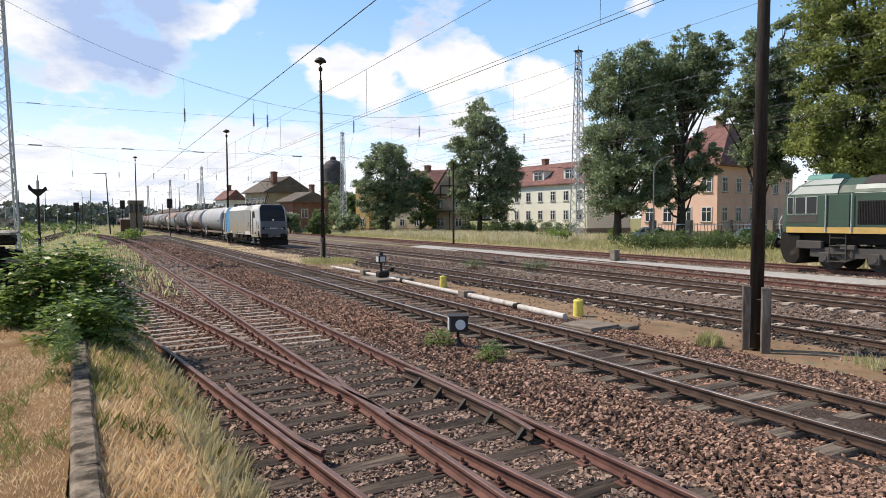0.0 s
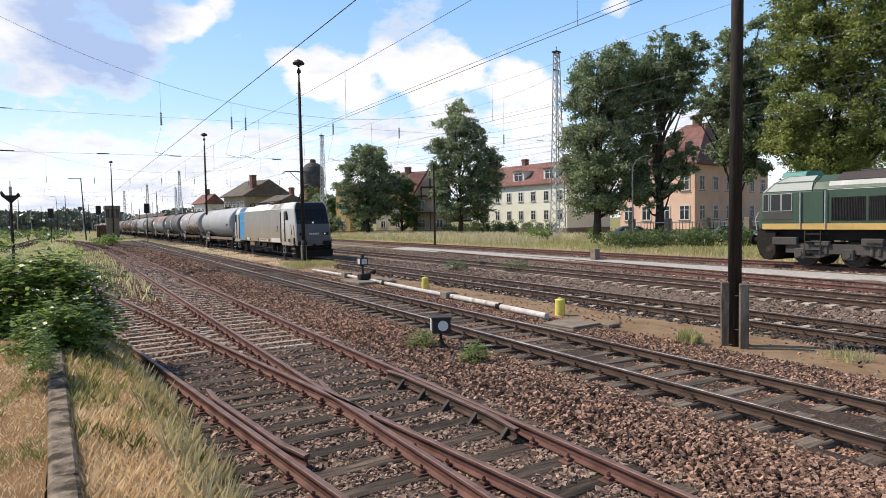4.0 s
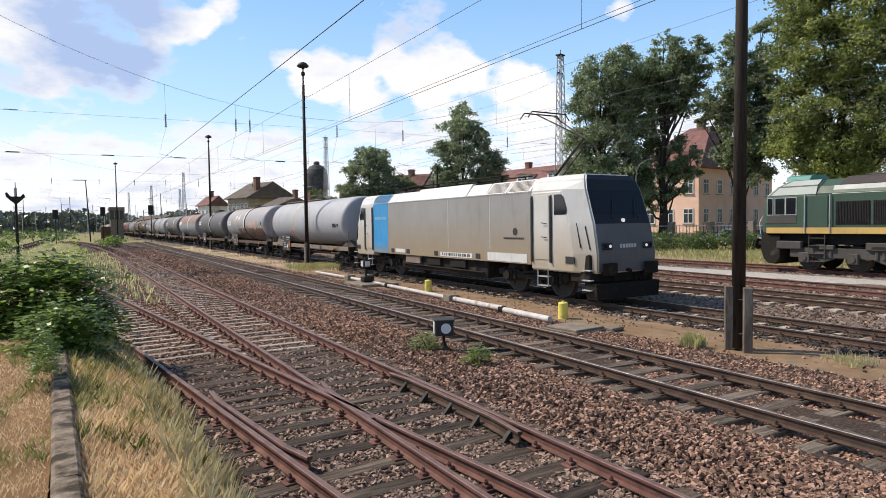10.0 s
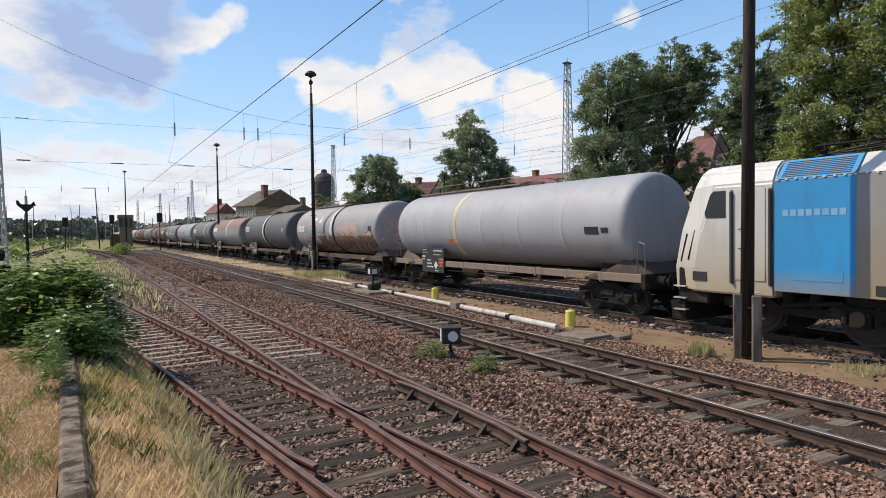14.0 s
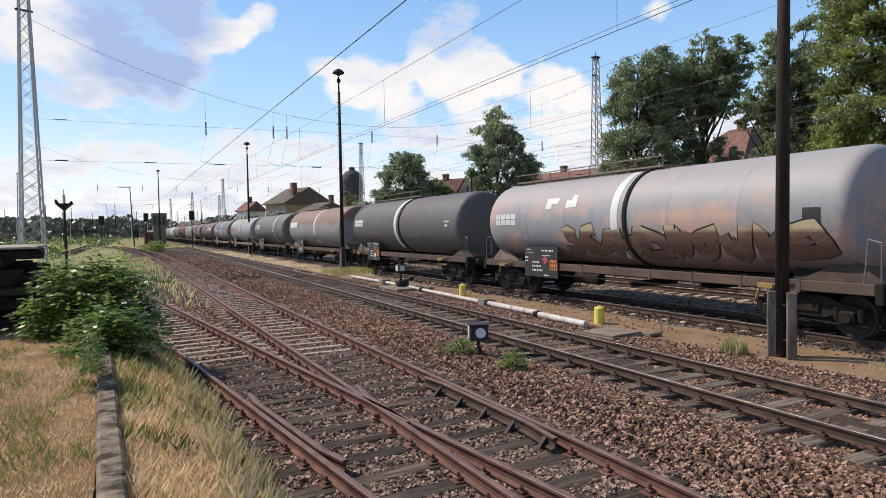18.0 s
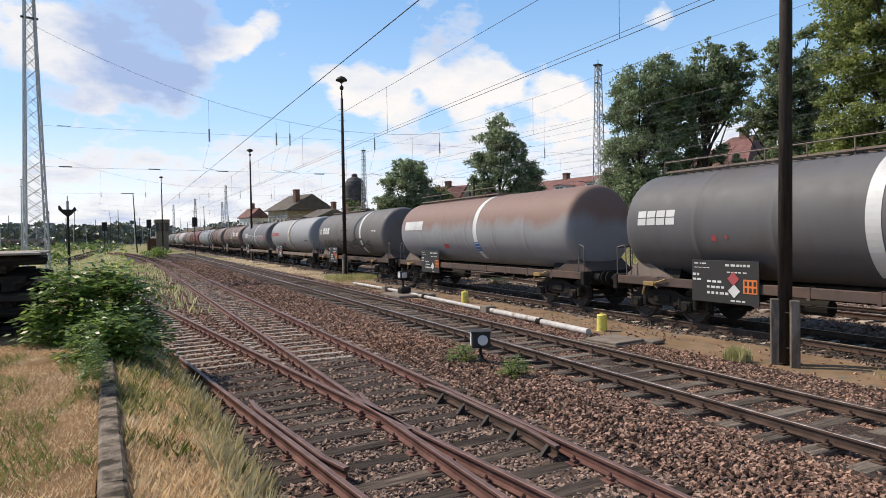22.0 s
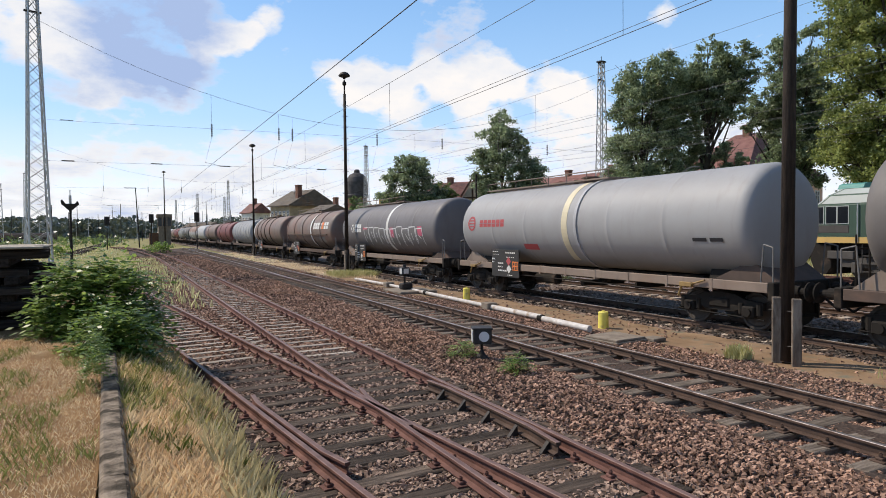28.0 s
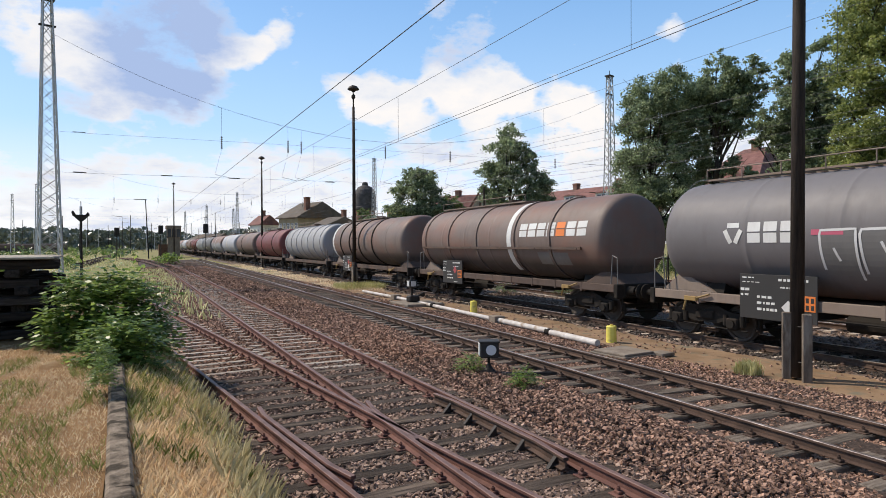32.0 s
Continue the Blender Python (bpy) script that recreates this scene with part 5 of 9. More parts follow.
def tank_wagon(index, label, paint, band, marks=None, frame_mat=None, R=1.47, straps=(), near=False, catwalk=True, strap_mat=None):
    y0, y1 = GAPS[index], GAPS[index + 1]
    L, zc = y1 - y0 - 0.12, 1.22 + R
    w = thing("tank_wagon", label, "tank wagon", group="tank wagons of the train")
    tank = part("tank", tank_body(L, R, zc, 1.38), paint, w, smooth=True)
    fm = frame_mat or frame_brown
    e = L / 2
    bm = bmesh.new()                                     # centre sill, headstocks and cradles
    box(bm, -0.28, 0.28, -e + 0.65, e - 0.65, 0.88, 1.2, 0.02)
    for s in (-1, 1):
        y_in, y_out = s * (e - 0.62), s * (e - 0.80)
        box(bm, -1.32, 1.32, min(y_in, y_out), max(y_in, y_out), 0.80, 1.24, 0.02)
        ya, yb = sorted((s * (e - 0.8), s * (e - 3.6)))
        box(bm, -1.15, 1.15, ya, yb, 1.02, 1.16, 0.01)
        prism(bm, [(-0.9, 1.14), (0.9, 1.14), (0.8, 1.45), (0.5, 1.3), (-0.5, 1.3), (-0.8, 1.45)], s * (e - 2.5) - 0.3, s * (e - 2.5) + 0.3)
    part("underframe", bm, running_gear, w)
    for s in (-1, 1):                                    # sloping cradle between the shell's end and the headstock
        bm = bmesh.new()
        prism(bm, [(s * (e - 0.78), 1.2), (s * (e - 1.35), 1.62), (s * (e - 1.7), 1.62), (s * (e - 2.6), 1.2)], -0.95, 0.95, "X")
        bmesh.ops.recalc_face_normals(bm, faces=bm.faces)
        # rear cradle in the paler tone: its sunlight is put into the colour
        part("end_cradle", bm, frame_pale if s > 0 else frame_brown, w)
    for s in (-1, 1):
        bm = bmesh.new()
        x0, x1 = sorted((s * 1.18, s * 1.30))
        box(bm, x0, x1, -e + 0.8, e - 0.8, 0.98, 1.22, 0.015)
        for i in range(9):
            y = -e + 2.4 + (L - 4.8) * i / 8
            box(bm, min(s * 1.10, s * 1.31), max(s * 1.10, s * 1.31), y - 0.04, y + 0.04, 0.94, 1.235)
        part("side_sill", bm, fm, w)
    # buffers, drawgear
    for s in (-1, 1):
        for x in (-0.875, 0.875):
            if "buffer" not in PROTO:
                bm = bmesh.new()
                rod(bm, (0, 0.0, 0), (0, 0.34, 0), 0.13, sides=14)
                rod(bm, (0, 0.30, 0), (0, 0.54, 0), 0.085, sides=12)
                lathe(bm, [(0.10, 0.53), (0.23, 0.55), (0.235, 0.58), (0.18, 0.61), (0.02, 0.62)], "Y", 18)
                box(bm, -0.2, 0.2, -0.02, 0.03, -0.2, 0.2, 0.01)
                PROTO["buffer"] = part("buffer", bm, running_gear, w)
                PROTO["buffer"].matrix_local = Matrix.Translation((x, s * (e - 0.61), 1.05)) @ Matrix.Rotation(0 if s > 0 else math.pi, 4, "Z")
            else:
                share("buffer", PROTO["buffer"], Matrix.Translation((x, s * (e - 0.61), 1.05)) @ Matrix.Rotation(0 if s > 0 else math.pi, 4, "Z"), w)
    for s in (-1, 1):
        bm = bmesh.new()
        rod(bm, (0, s * (e - 0.65), 1.02), (0, s * (e + 0.05), 1.0), 0.05, sides=8)
        rod(bm, (0.3, s * (e - 0.62), 0.95), (0.28, s * (e - 0.1), 0.55), 0.03, sides=6)
        rod(bm, (0.28, s * (e - 0.1), 0.55), (0.1, s * (e + 0.05), 0.75), 0.03, sides=6)
        part("coupling", bm, running_gear, w)
    for s in (-1, 1):
        add_bogie(w, s * (e - 2.35), PROTO, near)
    # belly outlet and brake gear between the bogies
    bm = bmesh.new()
    rod(bm, (0, -0.4, 0.62), (0, -0.4, 1.25), 0.17, sides=12)
    rod(bm, (-0.9, -0.4, 0.72), (0.9, -0.4, 0.72), 0.10, sides=10)
    rod(bm, (-0.55, 1.4, 0.72), (-0.55, 2.6, 0.72), 0.19, sides=12)
    rod(bm, (0.3, -e + 3.6, 0.8), (0.3, e - 3.6, 0.8), 0.025, sides=6)
    rod(bm, (-1.22, -e + 4.0, 0.82), (-1.22, e - 4.2, 0.82), 0.022, sides=6)
    for y in (-2.8, 3.3):
        box(bm, -0.8, 0.8, y - 0.05, y + 0.05, 0.72, 0.92, 0.01)
    part("belly_gear", bm, running_gear, w)
    # data panel over the rear bogie, lettered with plain bars
    if near:
        py, rng = e - 4.65, random.Random(index)
        bm = bmesh.new()
        box(bm, -1.36, -1.33, py - 0.98, py + 0.98, 0.70, 1.76, 0.005)
        panel = part("data_panel", bm, black_panel, w, "black data panel with white lettering bars")
        bm = bmesh.new()
        for s0, z, n, hgt in ((py + 0.9, 1.66, 3, 0.05), (py + 0.9, 1.56, 4, 0.03), (py - 0.05, 1.62, 6, 0.09), (py - 0.1, 1.46, 5, 0.05), (py + 0.5, 1.20, 3, 0.09), (py + 0.5, 1.06, 4, 0.09), (py + 0.5, 0.91, 5, 0.10), (py + 0.95, 1.36, 2, 0.10), (py + 0.95, 1.24, 2, 0.08), (py - 0.2, 0.76, 3, 0.06)):
            for k in range(n):
                ln = rng.uniform(0.04, 0.13)
                box(bm, -1.366, -1.36, s0 - ln, s0, z, z + hgt * 0.62)
                s0 -= ln + rng.uniform(0.025, 0.05)
        part("lettering", bm, white_paint, panel, "rows of small white lettering bars")["kind"] = "stuff"
        bm = bmesh.new()
        box(bm, -1.372, -1.366, py - 0.94, py - 0.56, 0.98, 1.32)
        plate = part("warning_plate", bm, orange_mark, panel, "orange hazard plate")
        bm = bmesh.new()
        for z in (1.01, 1.17):
            for k in range(3):
                box(bm, -1.376, -1.372, py - 0.91 + k * 0.12, py - 0.84 + k * 0.12, z, z + 0.11)
        part("plate_bars", bm, black_panel, plate, "rows of black number bars")["kind"] = "stuff"
        for k, mat in ((0, white_paint), (1, signal_red)):
            if index % 3 == 1 - k:
                continue
            bm = bmesh.new()
            d, c = 0.17, py - 0.3 + k * 0.02
            zz = 1.12 + k * 0.30 - 0.1
            prism(bm, [(c, zz - d), (c + d, zz), (c, zz + d), (c - d, zz)], -1.372, -1.366, "X")
            part("hazard_diamond", bm, mat, panel)
        # brake and discharge levers
        for s in (-1, 1):
            bm = bmesh.new()
            yy = s * (e - 3.3) if s < 0 else e - 2.0
            box(bm, -1.40, -1.30, yy - 0.35, yy + 0.05, 0.98, 1.10, 0.01)
            rod(bm, (-1.36, yy - 0.3, 1.05), (-1.36, yy - 0.75, 1.18), 0.028, sides=6)
            rod(bm, (-1.36, yy, 1.0), (-1.36, yy + 0.1, 0.72), 0.03, sides=6)
            part("lever", bm, yellow_iron, w, "dusty yellow changeover lever")
    # handrails at the ends
    for s in (-1, 1):
        yb = s * (e - 0.72)
        for x in (-1.22, 1.22):
            bm = bmesh.new()
            rod(bm, (x, yb, 1.2), (x, yb, 2.05), 0.018, sides=6)
            rod(bm, (x, yb, 2.05), (x * 0.96, yb - s * 0.28, 2.12), 0.018, sides=6)
            rod(bm, (x * 0.96, yb - s * 0.28, 2.12), (x * 0.96, yb - s * 0.36, 1.2), 0.018, sides=6)
            part("end_handrail", bm, rail_grey, w)
    bm = bmesh.new()
    for x in (-0.7, -0.2):
        rod(bm, (x, e - 0.72, 1.2), (x, e - 0.72, 2.35), 0.02, sides=6)
    rod(bm, (-1.22, e - 0.72, 2.05), (-0.2, e - 0.72, 2.05), 0.02, sides=6)
    part("end_ladder", bm, running_gear, w)
    # ladder and catwalk with a low rail on top
    if catwalk:
        top = zc + R
        bm = bmesh.new()
        for x in (-0.42, 0.42):
            beam(bm, (x, -1.2, top + 0.06), (x, e - 1.9, top + 0.06), 0.05, 0.05)
        for i in range(26):
            y = -1.2 + (e - 0.7) * i / 25
            box(bm, -0.42, 0.42, y - 0.05, y + 0.05, top + 0.06, top + 0.085)
        part("catwalk", bm, frame_pale, w)
        bm = bmesh.new()
        for i in range(8):
            y = -1.2 + (e - 0.7) * i / 7
            rod(bm, (-0.45, y, top + 0.04), (-0.45, y, top + 0.34), 0.016, sides=5)
        rod(bm, (-0.45, -1.2, top + 0.34), (-0.45, e - 1.9, top + 0.34), 0.018, sides=6)
        part("guard_rail", bm, frame_pale, w)
        bm = bmesh.new()
        rod(bm, (0, 0.2, top - 0.05), (0, 0.2, top + 0.16), 0.26, sides=20)
        rod(bm, (0, 0.2, top + 0.14), (0, 0.2, top + 0.20), 0.30, sides=20)
        part("manhole", bm, frame_brown, w)
        bm = bmesh.new()
        rod(bm, (0.15, 1.2, top - 0.05), (0.15, 1.2, top + 0.18), 0.09, sides=10)
        part("vent_pipe", bm, frame_brown, w)
    for i, (y, mat) in enumerate(band):
        bm = bmesh.new()
        ring(bm, R, zc, y, 0.30, 0.007, 15, 235)
        part("painted_band", bm, mat, w, "pale band painted round the shell")
    for y in straps:
        bm = bmesh.new()
        ring(bm, R, zc, y, 0.13, 0.045, -180, 180)
        part("strap", bm, strap_mat or running_gear, w)
    if marks:
        marks(w, R, zc, e)
    TRAIN.append((w, (y0 + y1) / 2))
    return w


def mark_part(w, name, mat, rects, R, zc, label, lean=0.0):
    for s0, s1, a0, a1 in rects:
        bm = bmesh.new()
        patch(bm, R, zc, min(s0, s1), max(s0, s1), a0, a1, 0.008, lean)
        part(name, bm, mat, w, label)


def split_blocks(w, mat, rects, R, zc, label):
    """Firm lettering as a row of plain blocks, each slit across its middle."""
    for s0, s1, a0, a1 in rects:
        bm = bmesh.new()
        slit = (a1 - a0) * 0.035
        patch(bm, R, zc, min(s0, s1), max(s0, s1), a0, (a0 + a1) / 2 - slit, 0.008)
        patch(bm, R, zc, min(s0, s1), max(s0, s1), (a0 + a1) / 2 + slit, a1, 0.008)
        part("firm_lettering", bm, mat, w, label)


def word(s, a, n, width, height, gap):
    """A row of n blocks that stands for a firm's lettering; it reads from the rear end forward."""
    return [(s - i * (width + gap), s - i * (width + gap) - width, a, a + height) for i in range(n)]


def ring_mark(bm, R, zc, s, a, r0, r1, lift=0.008, n=24):
    rows = []
    for i in range(n + 1):
        k = 2 * math.pi * i / n
        rows.append([bm.verts.new(wrap(R, zc, s + r * math.cos(k), a + r * math.sin(k), lift)) for r in (r0, r1)])
    for p, q in zip(rows, rows[1:]):
        bm.faces.new((p[0], p[1], q[1], q[0]))


def marks_pale(w, R, zc, e):
    mark_part(w, "faded_mark", orange_mark, [(2.6, 1.9, -0.75, -0.55)], R, zc, "small faded orange plate")
    mark_part(w, "capacity_mark", spray_black, [(-e + 2.9, -e + 2.3, -0.35, -0.12), (-e + 2.2, -e + 1.9, -0.30, -0.15)], R, zc, "small dark lettering bars")


def marks_sprayed(w, R, zc, e):
    split_blocks(w, white_paint, word(6.41, -0.12, 4, 0.30, 0.42, 0.045), R, zc, "white firm lettering as blocks")
    mark_part(w, "overpaint", white_paint, [(3.25, 2.92, 0.40, 0.80), (2.92, 2.6, 0.58, 0.80), (2.16, 1.6, 0.42, 0.68), (1.9, 1.64, 0.68, 0.86)], R, zc, "white overpainted patches")
    graffiti(w, R, zc, -6.7, 2.2, -1.1, -0.30, letter_fill, spray_black, 4, letters=10, width=0.36)
    mark_part(w, "capacity_mark", black_panel, [(-6.1, -6.5, -0.3, 0.12)], R, zc, "small black data plate")


def marks_dark(w, R, zc, e):
    split_blocks(w, white_paint, word(6.4, 0.0, 4, 0.30, 0.40, 0.045), R, zc, "white firm lettering as blocks")
    mark_part(w, "capacity_mark", white_paint, [(-e + 2.5, -e + 2.0, 0.08, 0.15), (-e + 2.4, -e + 2.15, -0.12, -0.02)], R, zc, "small white lettering bars")
    mark_part(w, "red_tag", signal_red, [(3.9, 3.75, -0.45, -0.3), (3.5, 3.42, -0.4, -0.3)], R, zc, "small red tags")


def marks_rusty(w, R, zc, e):
    mark_part(w, "blank_plate", white_paint, [(6.42, 4.32, 0.08, 0.52)], R, zc, "blank white patch")
    mark_part(w, "blue_label", blue_mark, [(-0.70, -1.06, -0.95, -0.52)], R, zc, "blue label on the band")
    mark_part(w, "red_tag", signal_red, [(2.25, 1.75, -0.85, -0.62)], R, zc, "dark red tag")


def marks_triangle(w, R, zc, e):
    split_blocks(w, white_paint, word(5.21, 0.0, 3, 0.42, 0.46, 0.1), R, zc, "white firm lettering as blocks")
    bm = bmesh.new()
    for k in range(3):
        p = [(5.72 + 0.22 * math.cos(radians(90 + 120 * k + d)), 0.17 + 0.2 * math.sin(radians(90 + 120 * k + d))) for d in (-45, 45)]
        ribbon(bm, R, zc, p, 0.09, 0.008)
    part("firm_sign", bm, white_paint, w, "white triangular sign")
    graffiti(w, R, zc, -e + 3.2, e - 2.6, -0.95, -0.40, painted("faint_spray", (0.09, 0.085, 0.08), (0.07, 0.065, 0.06), 0.6), painted("faint_green_spray", (0.075, 0.10, 0.08), (0.06, 0.06, 0.055), 0.6), 8, letters=9, width=0.12)
    mark_part(w, "capacity_mark", white_paint, [(-e + 2.9, -e + 2.6, 0.1, 0.16), (-e + 2.5, -e + 2.3, 0.08, 0.17)], R, zc, "small white lettering bars")


def marks_red(w, R, zc, e):
    bm = bmesh.new()
    ring_mark(bm, R, zc, 6.14, 0.13, 0.22, 0.31)
    for a in (0.01, 0.13, 0.25):
        ribbon(bm, R, zc, [(5.89, a), (6.39, a)], 0.05, 0.009)
    part("firm_sign", bm, signal_red, w, "red ring-shaped sign")
    split_blocks(w, signal_red, word(5.48, -0.02, 6, 0.26, 0.28, 0.06), R, zc, "red firm lettering as blocks")
    mark_part(w, "red_label", signal_red, [(2.5, 1.6, -0.95, -0.70)], R, zc, "faded red label")
    mark_part(w, "capacity_mark", spray_black, [(-e + 2.9, -e + 2.45, -0.52, -0.42), (-e + 2.35, -e + 1.95, -0.52, -0.42)], R, zc, "small dark lettering bars")


def marks_outlined(w, R, zc, e):
    split_blocks(w, white_paint, word(4.49, -0.18, 3, 0.34, 0.49, 0.09), R, zc, "white firm lettering as blocks")
    bm = bmesh.new()
    for k in range(3):
        p = [(4.9 + 0.24 * math.cos(radians(90 + 120 * k + d)), 0.06 + 0.26 * math.sin(radians(90 + 120 * k + d))) for d in (-45, 45)]
        ribbon(bm, R, zc, p, 0.12, 0.008)
    part("firm_sign", bm, white_paint, w, "white triangular sign")
    mark_part(w, "sprayed_haze", spray_pink, [(2.9, 2.2, -0.02, 0.10), (-1.5, -2.0, -0.5, 0.05), (-5.2, -5.7, -0.4, 0.08)], R, zc, "pink sprayed strokes")
    outlined_boxes(w, R, zc, -5.8, 2.75, -1.1, 0.02, painted("grey_spray", (0.17, 0.165, 0.165), (0.11, 0.105, 0.10), 0.6), spray_white, 15)


def marks_lettered(w, R, zc, e):
    rects = word(-2.3, 0.08, 7, 0.48, 0.50, 0.10)
    split_blocks(w, white_paint, rects[:4] + rects[5:], R, zc, "white firm lettering as blocks")
    split_blocks(w, orange_mark, rects[4:5], R, zc, "orange block in the lettering")
    bm = bmesh.new()
    beam(bm, (-1.47, -e + 2.2, 2.35), (-1.47, e - 1.6, 2.35), 0.05, 0.09)
    for i in range(6):
        y = -e + 2.4 + (2 * e - 4.2) * i / 5
        beam(bm, (-1.36, y, 2.3), (-1.52, y, 2.35), 0.03, 0.03)
    part("side_rail", bm, frame_brown, w)
    mark_part(w, "grey_overpaint", painted("grey_overpaint", (0.20, 0.19, 0.18), (0.13, 0.11, 0.10), 0.6), [(-e + 4.8, -e + 3.0, -1.0, -0.5)], R, zc, "grey overpainted patch")


W = tank_wagon
W(0, "pale blue-grey tank wagon with one cream band", tank_pale, [(2.0, cream_paint)], marks_pale, frame_pale, near=True)
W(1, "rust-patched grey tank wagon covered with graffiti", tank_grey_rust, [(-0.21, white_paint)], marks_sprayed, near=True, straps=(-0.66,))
W(2, "dark grey tank wagon with a white band and strap", tank_dark, [(0.03, white_paint)], marks_dark, near=True, straps=(-0.5,))
W(3, "grey tank wagon with a rust-stained upper shell", tank_mid_rust, [(-0.87, white_paint)], marks_rusty, near=True)
W(4, "dark grey tank wagon with faint graffiti", tank_umber_grey, [(-2.8, white_paint)], marks_triangle, near=True)
W(5, "light grey tank wagon with red lettering and cream band", tank_silver, [(-0.15, cream_paint)], marks_red, frame_pale, near=True, straps=(-0.75,), strap_mat=tank_pale)
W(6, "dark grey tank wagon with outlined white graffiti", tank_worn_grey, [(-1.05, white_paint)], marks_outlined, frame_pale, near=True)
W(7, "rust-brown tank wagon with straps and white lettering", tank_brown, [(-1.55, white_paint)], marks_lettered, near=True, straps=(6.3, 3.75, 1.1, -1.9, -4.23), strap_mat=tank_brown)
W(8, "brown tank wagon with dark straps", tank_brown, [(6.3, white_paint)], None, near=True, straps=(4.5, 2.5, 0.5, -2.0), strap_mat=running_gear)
far = [("silvery ribbed tank wagon", tank_silver, (6, 4, 2, 0, -2, -4, -6), None), ("faded red tank wagon", tank_red, (3, -3), None), ("dusty brown tank wagon", tank_brown, (2,), None),
       ("pale grey tank wagon", tank_pale, (), cream_paint), ("grey tank wagon with rust streaks", tank_mid_rust, (), white_paint), ("dark grey tank wagon", tank_dark, (), white_paint)]
for i in range(9, 24):
    lab, paint, straps, bnd = far[(i - 9) % 6]
    W(i, lab + " far back in the train", paint, [(1.0, bnd)] if bnd else [], None, straps=straps, strap_mat=running_gear if paint is not tank_silver else tank_pale, catwalk=i < 16)


# ---- electric locomotive ----
def cab_shell(sign, mats):
    """One cab with a raked, tapered nose. sign -1 is the end that leads."""
    bm = bmesh.new()
    levels = [(0.92, -9.28, 1.47, 1.22), (1.52, -9.30, 1.49, 1.24), (2.42, -9.12, 1.49, 1.22), (3.48, -8.74, 1.49, 1.18), (3.80, -8.62, 1.34, 1.10), (3.98, -8.48, 1.10, 0.95)]
    rows = []
    for z, yf, hw, fw in levels:
        yc = yf + 0.8
        rows.append([bm.verts.new((x, -sign * y, z)) for x, y in ((-hw, -6.42), (-hw, yc), (-fw, yf), (fw, yf), (hw, yc), (hw, -6.42))])
    for i, (r0, r1) in enumerate(zip(rows, rows[1:])):
        for k in range(5):
            f = bm.faces.new((r0[k], r0[k + 1], r1[k + 1], r1[k]))
            f.material_index = (2 if i >= 2 else 1) if k == 2 else (3 if i >= 3 else 0)
    f = bm.faces.new(rows[-1]); f.material_index = 3
    bm.faces.new(rows[0][::-1])
    for r0, r1 in zip(rows, rows[1:]):
        bm.faces.new((r0[5], r0[0], r1[0], r1[5]))
    bmesh.ops.recalc_face_normals(bm, faces=bm.faces)
    bmesh.ops.bevel(bm, geom=[e for e in bm.edges if e.calc_face_angle(0) > 0.35], offset=0.045, segments=2, affect="EDGES")
    return bm


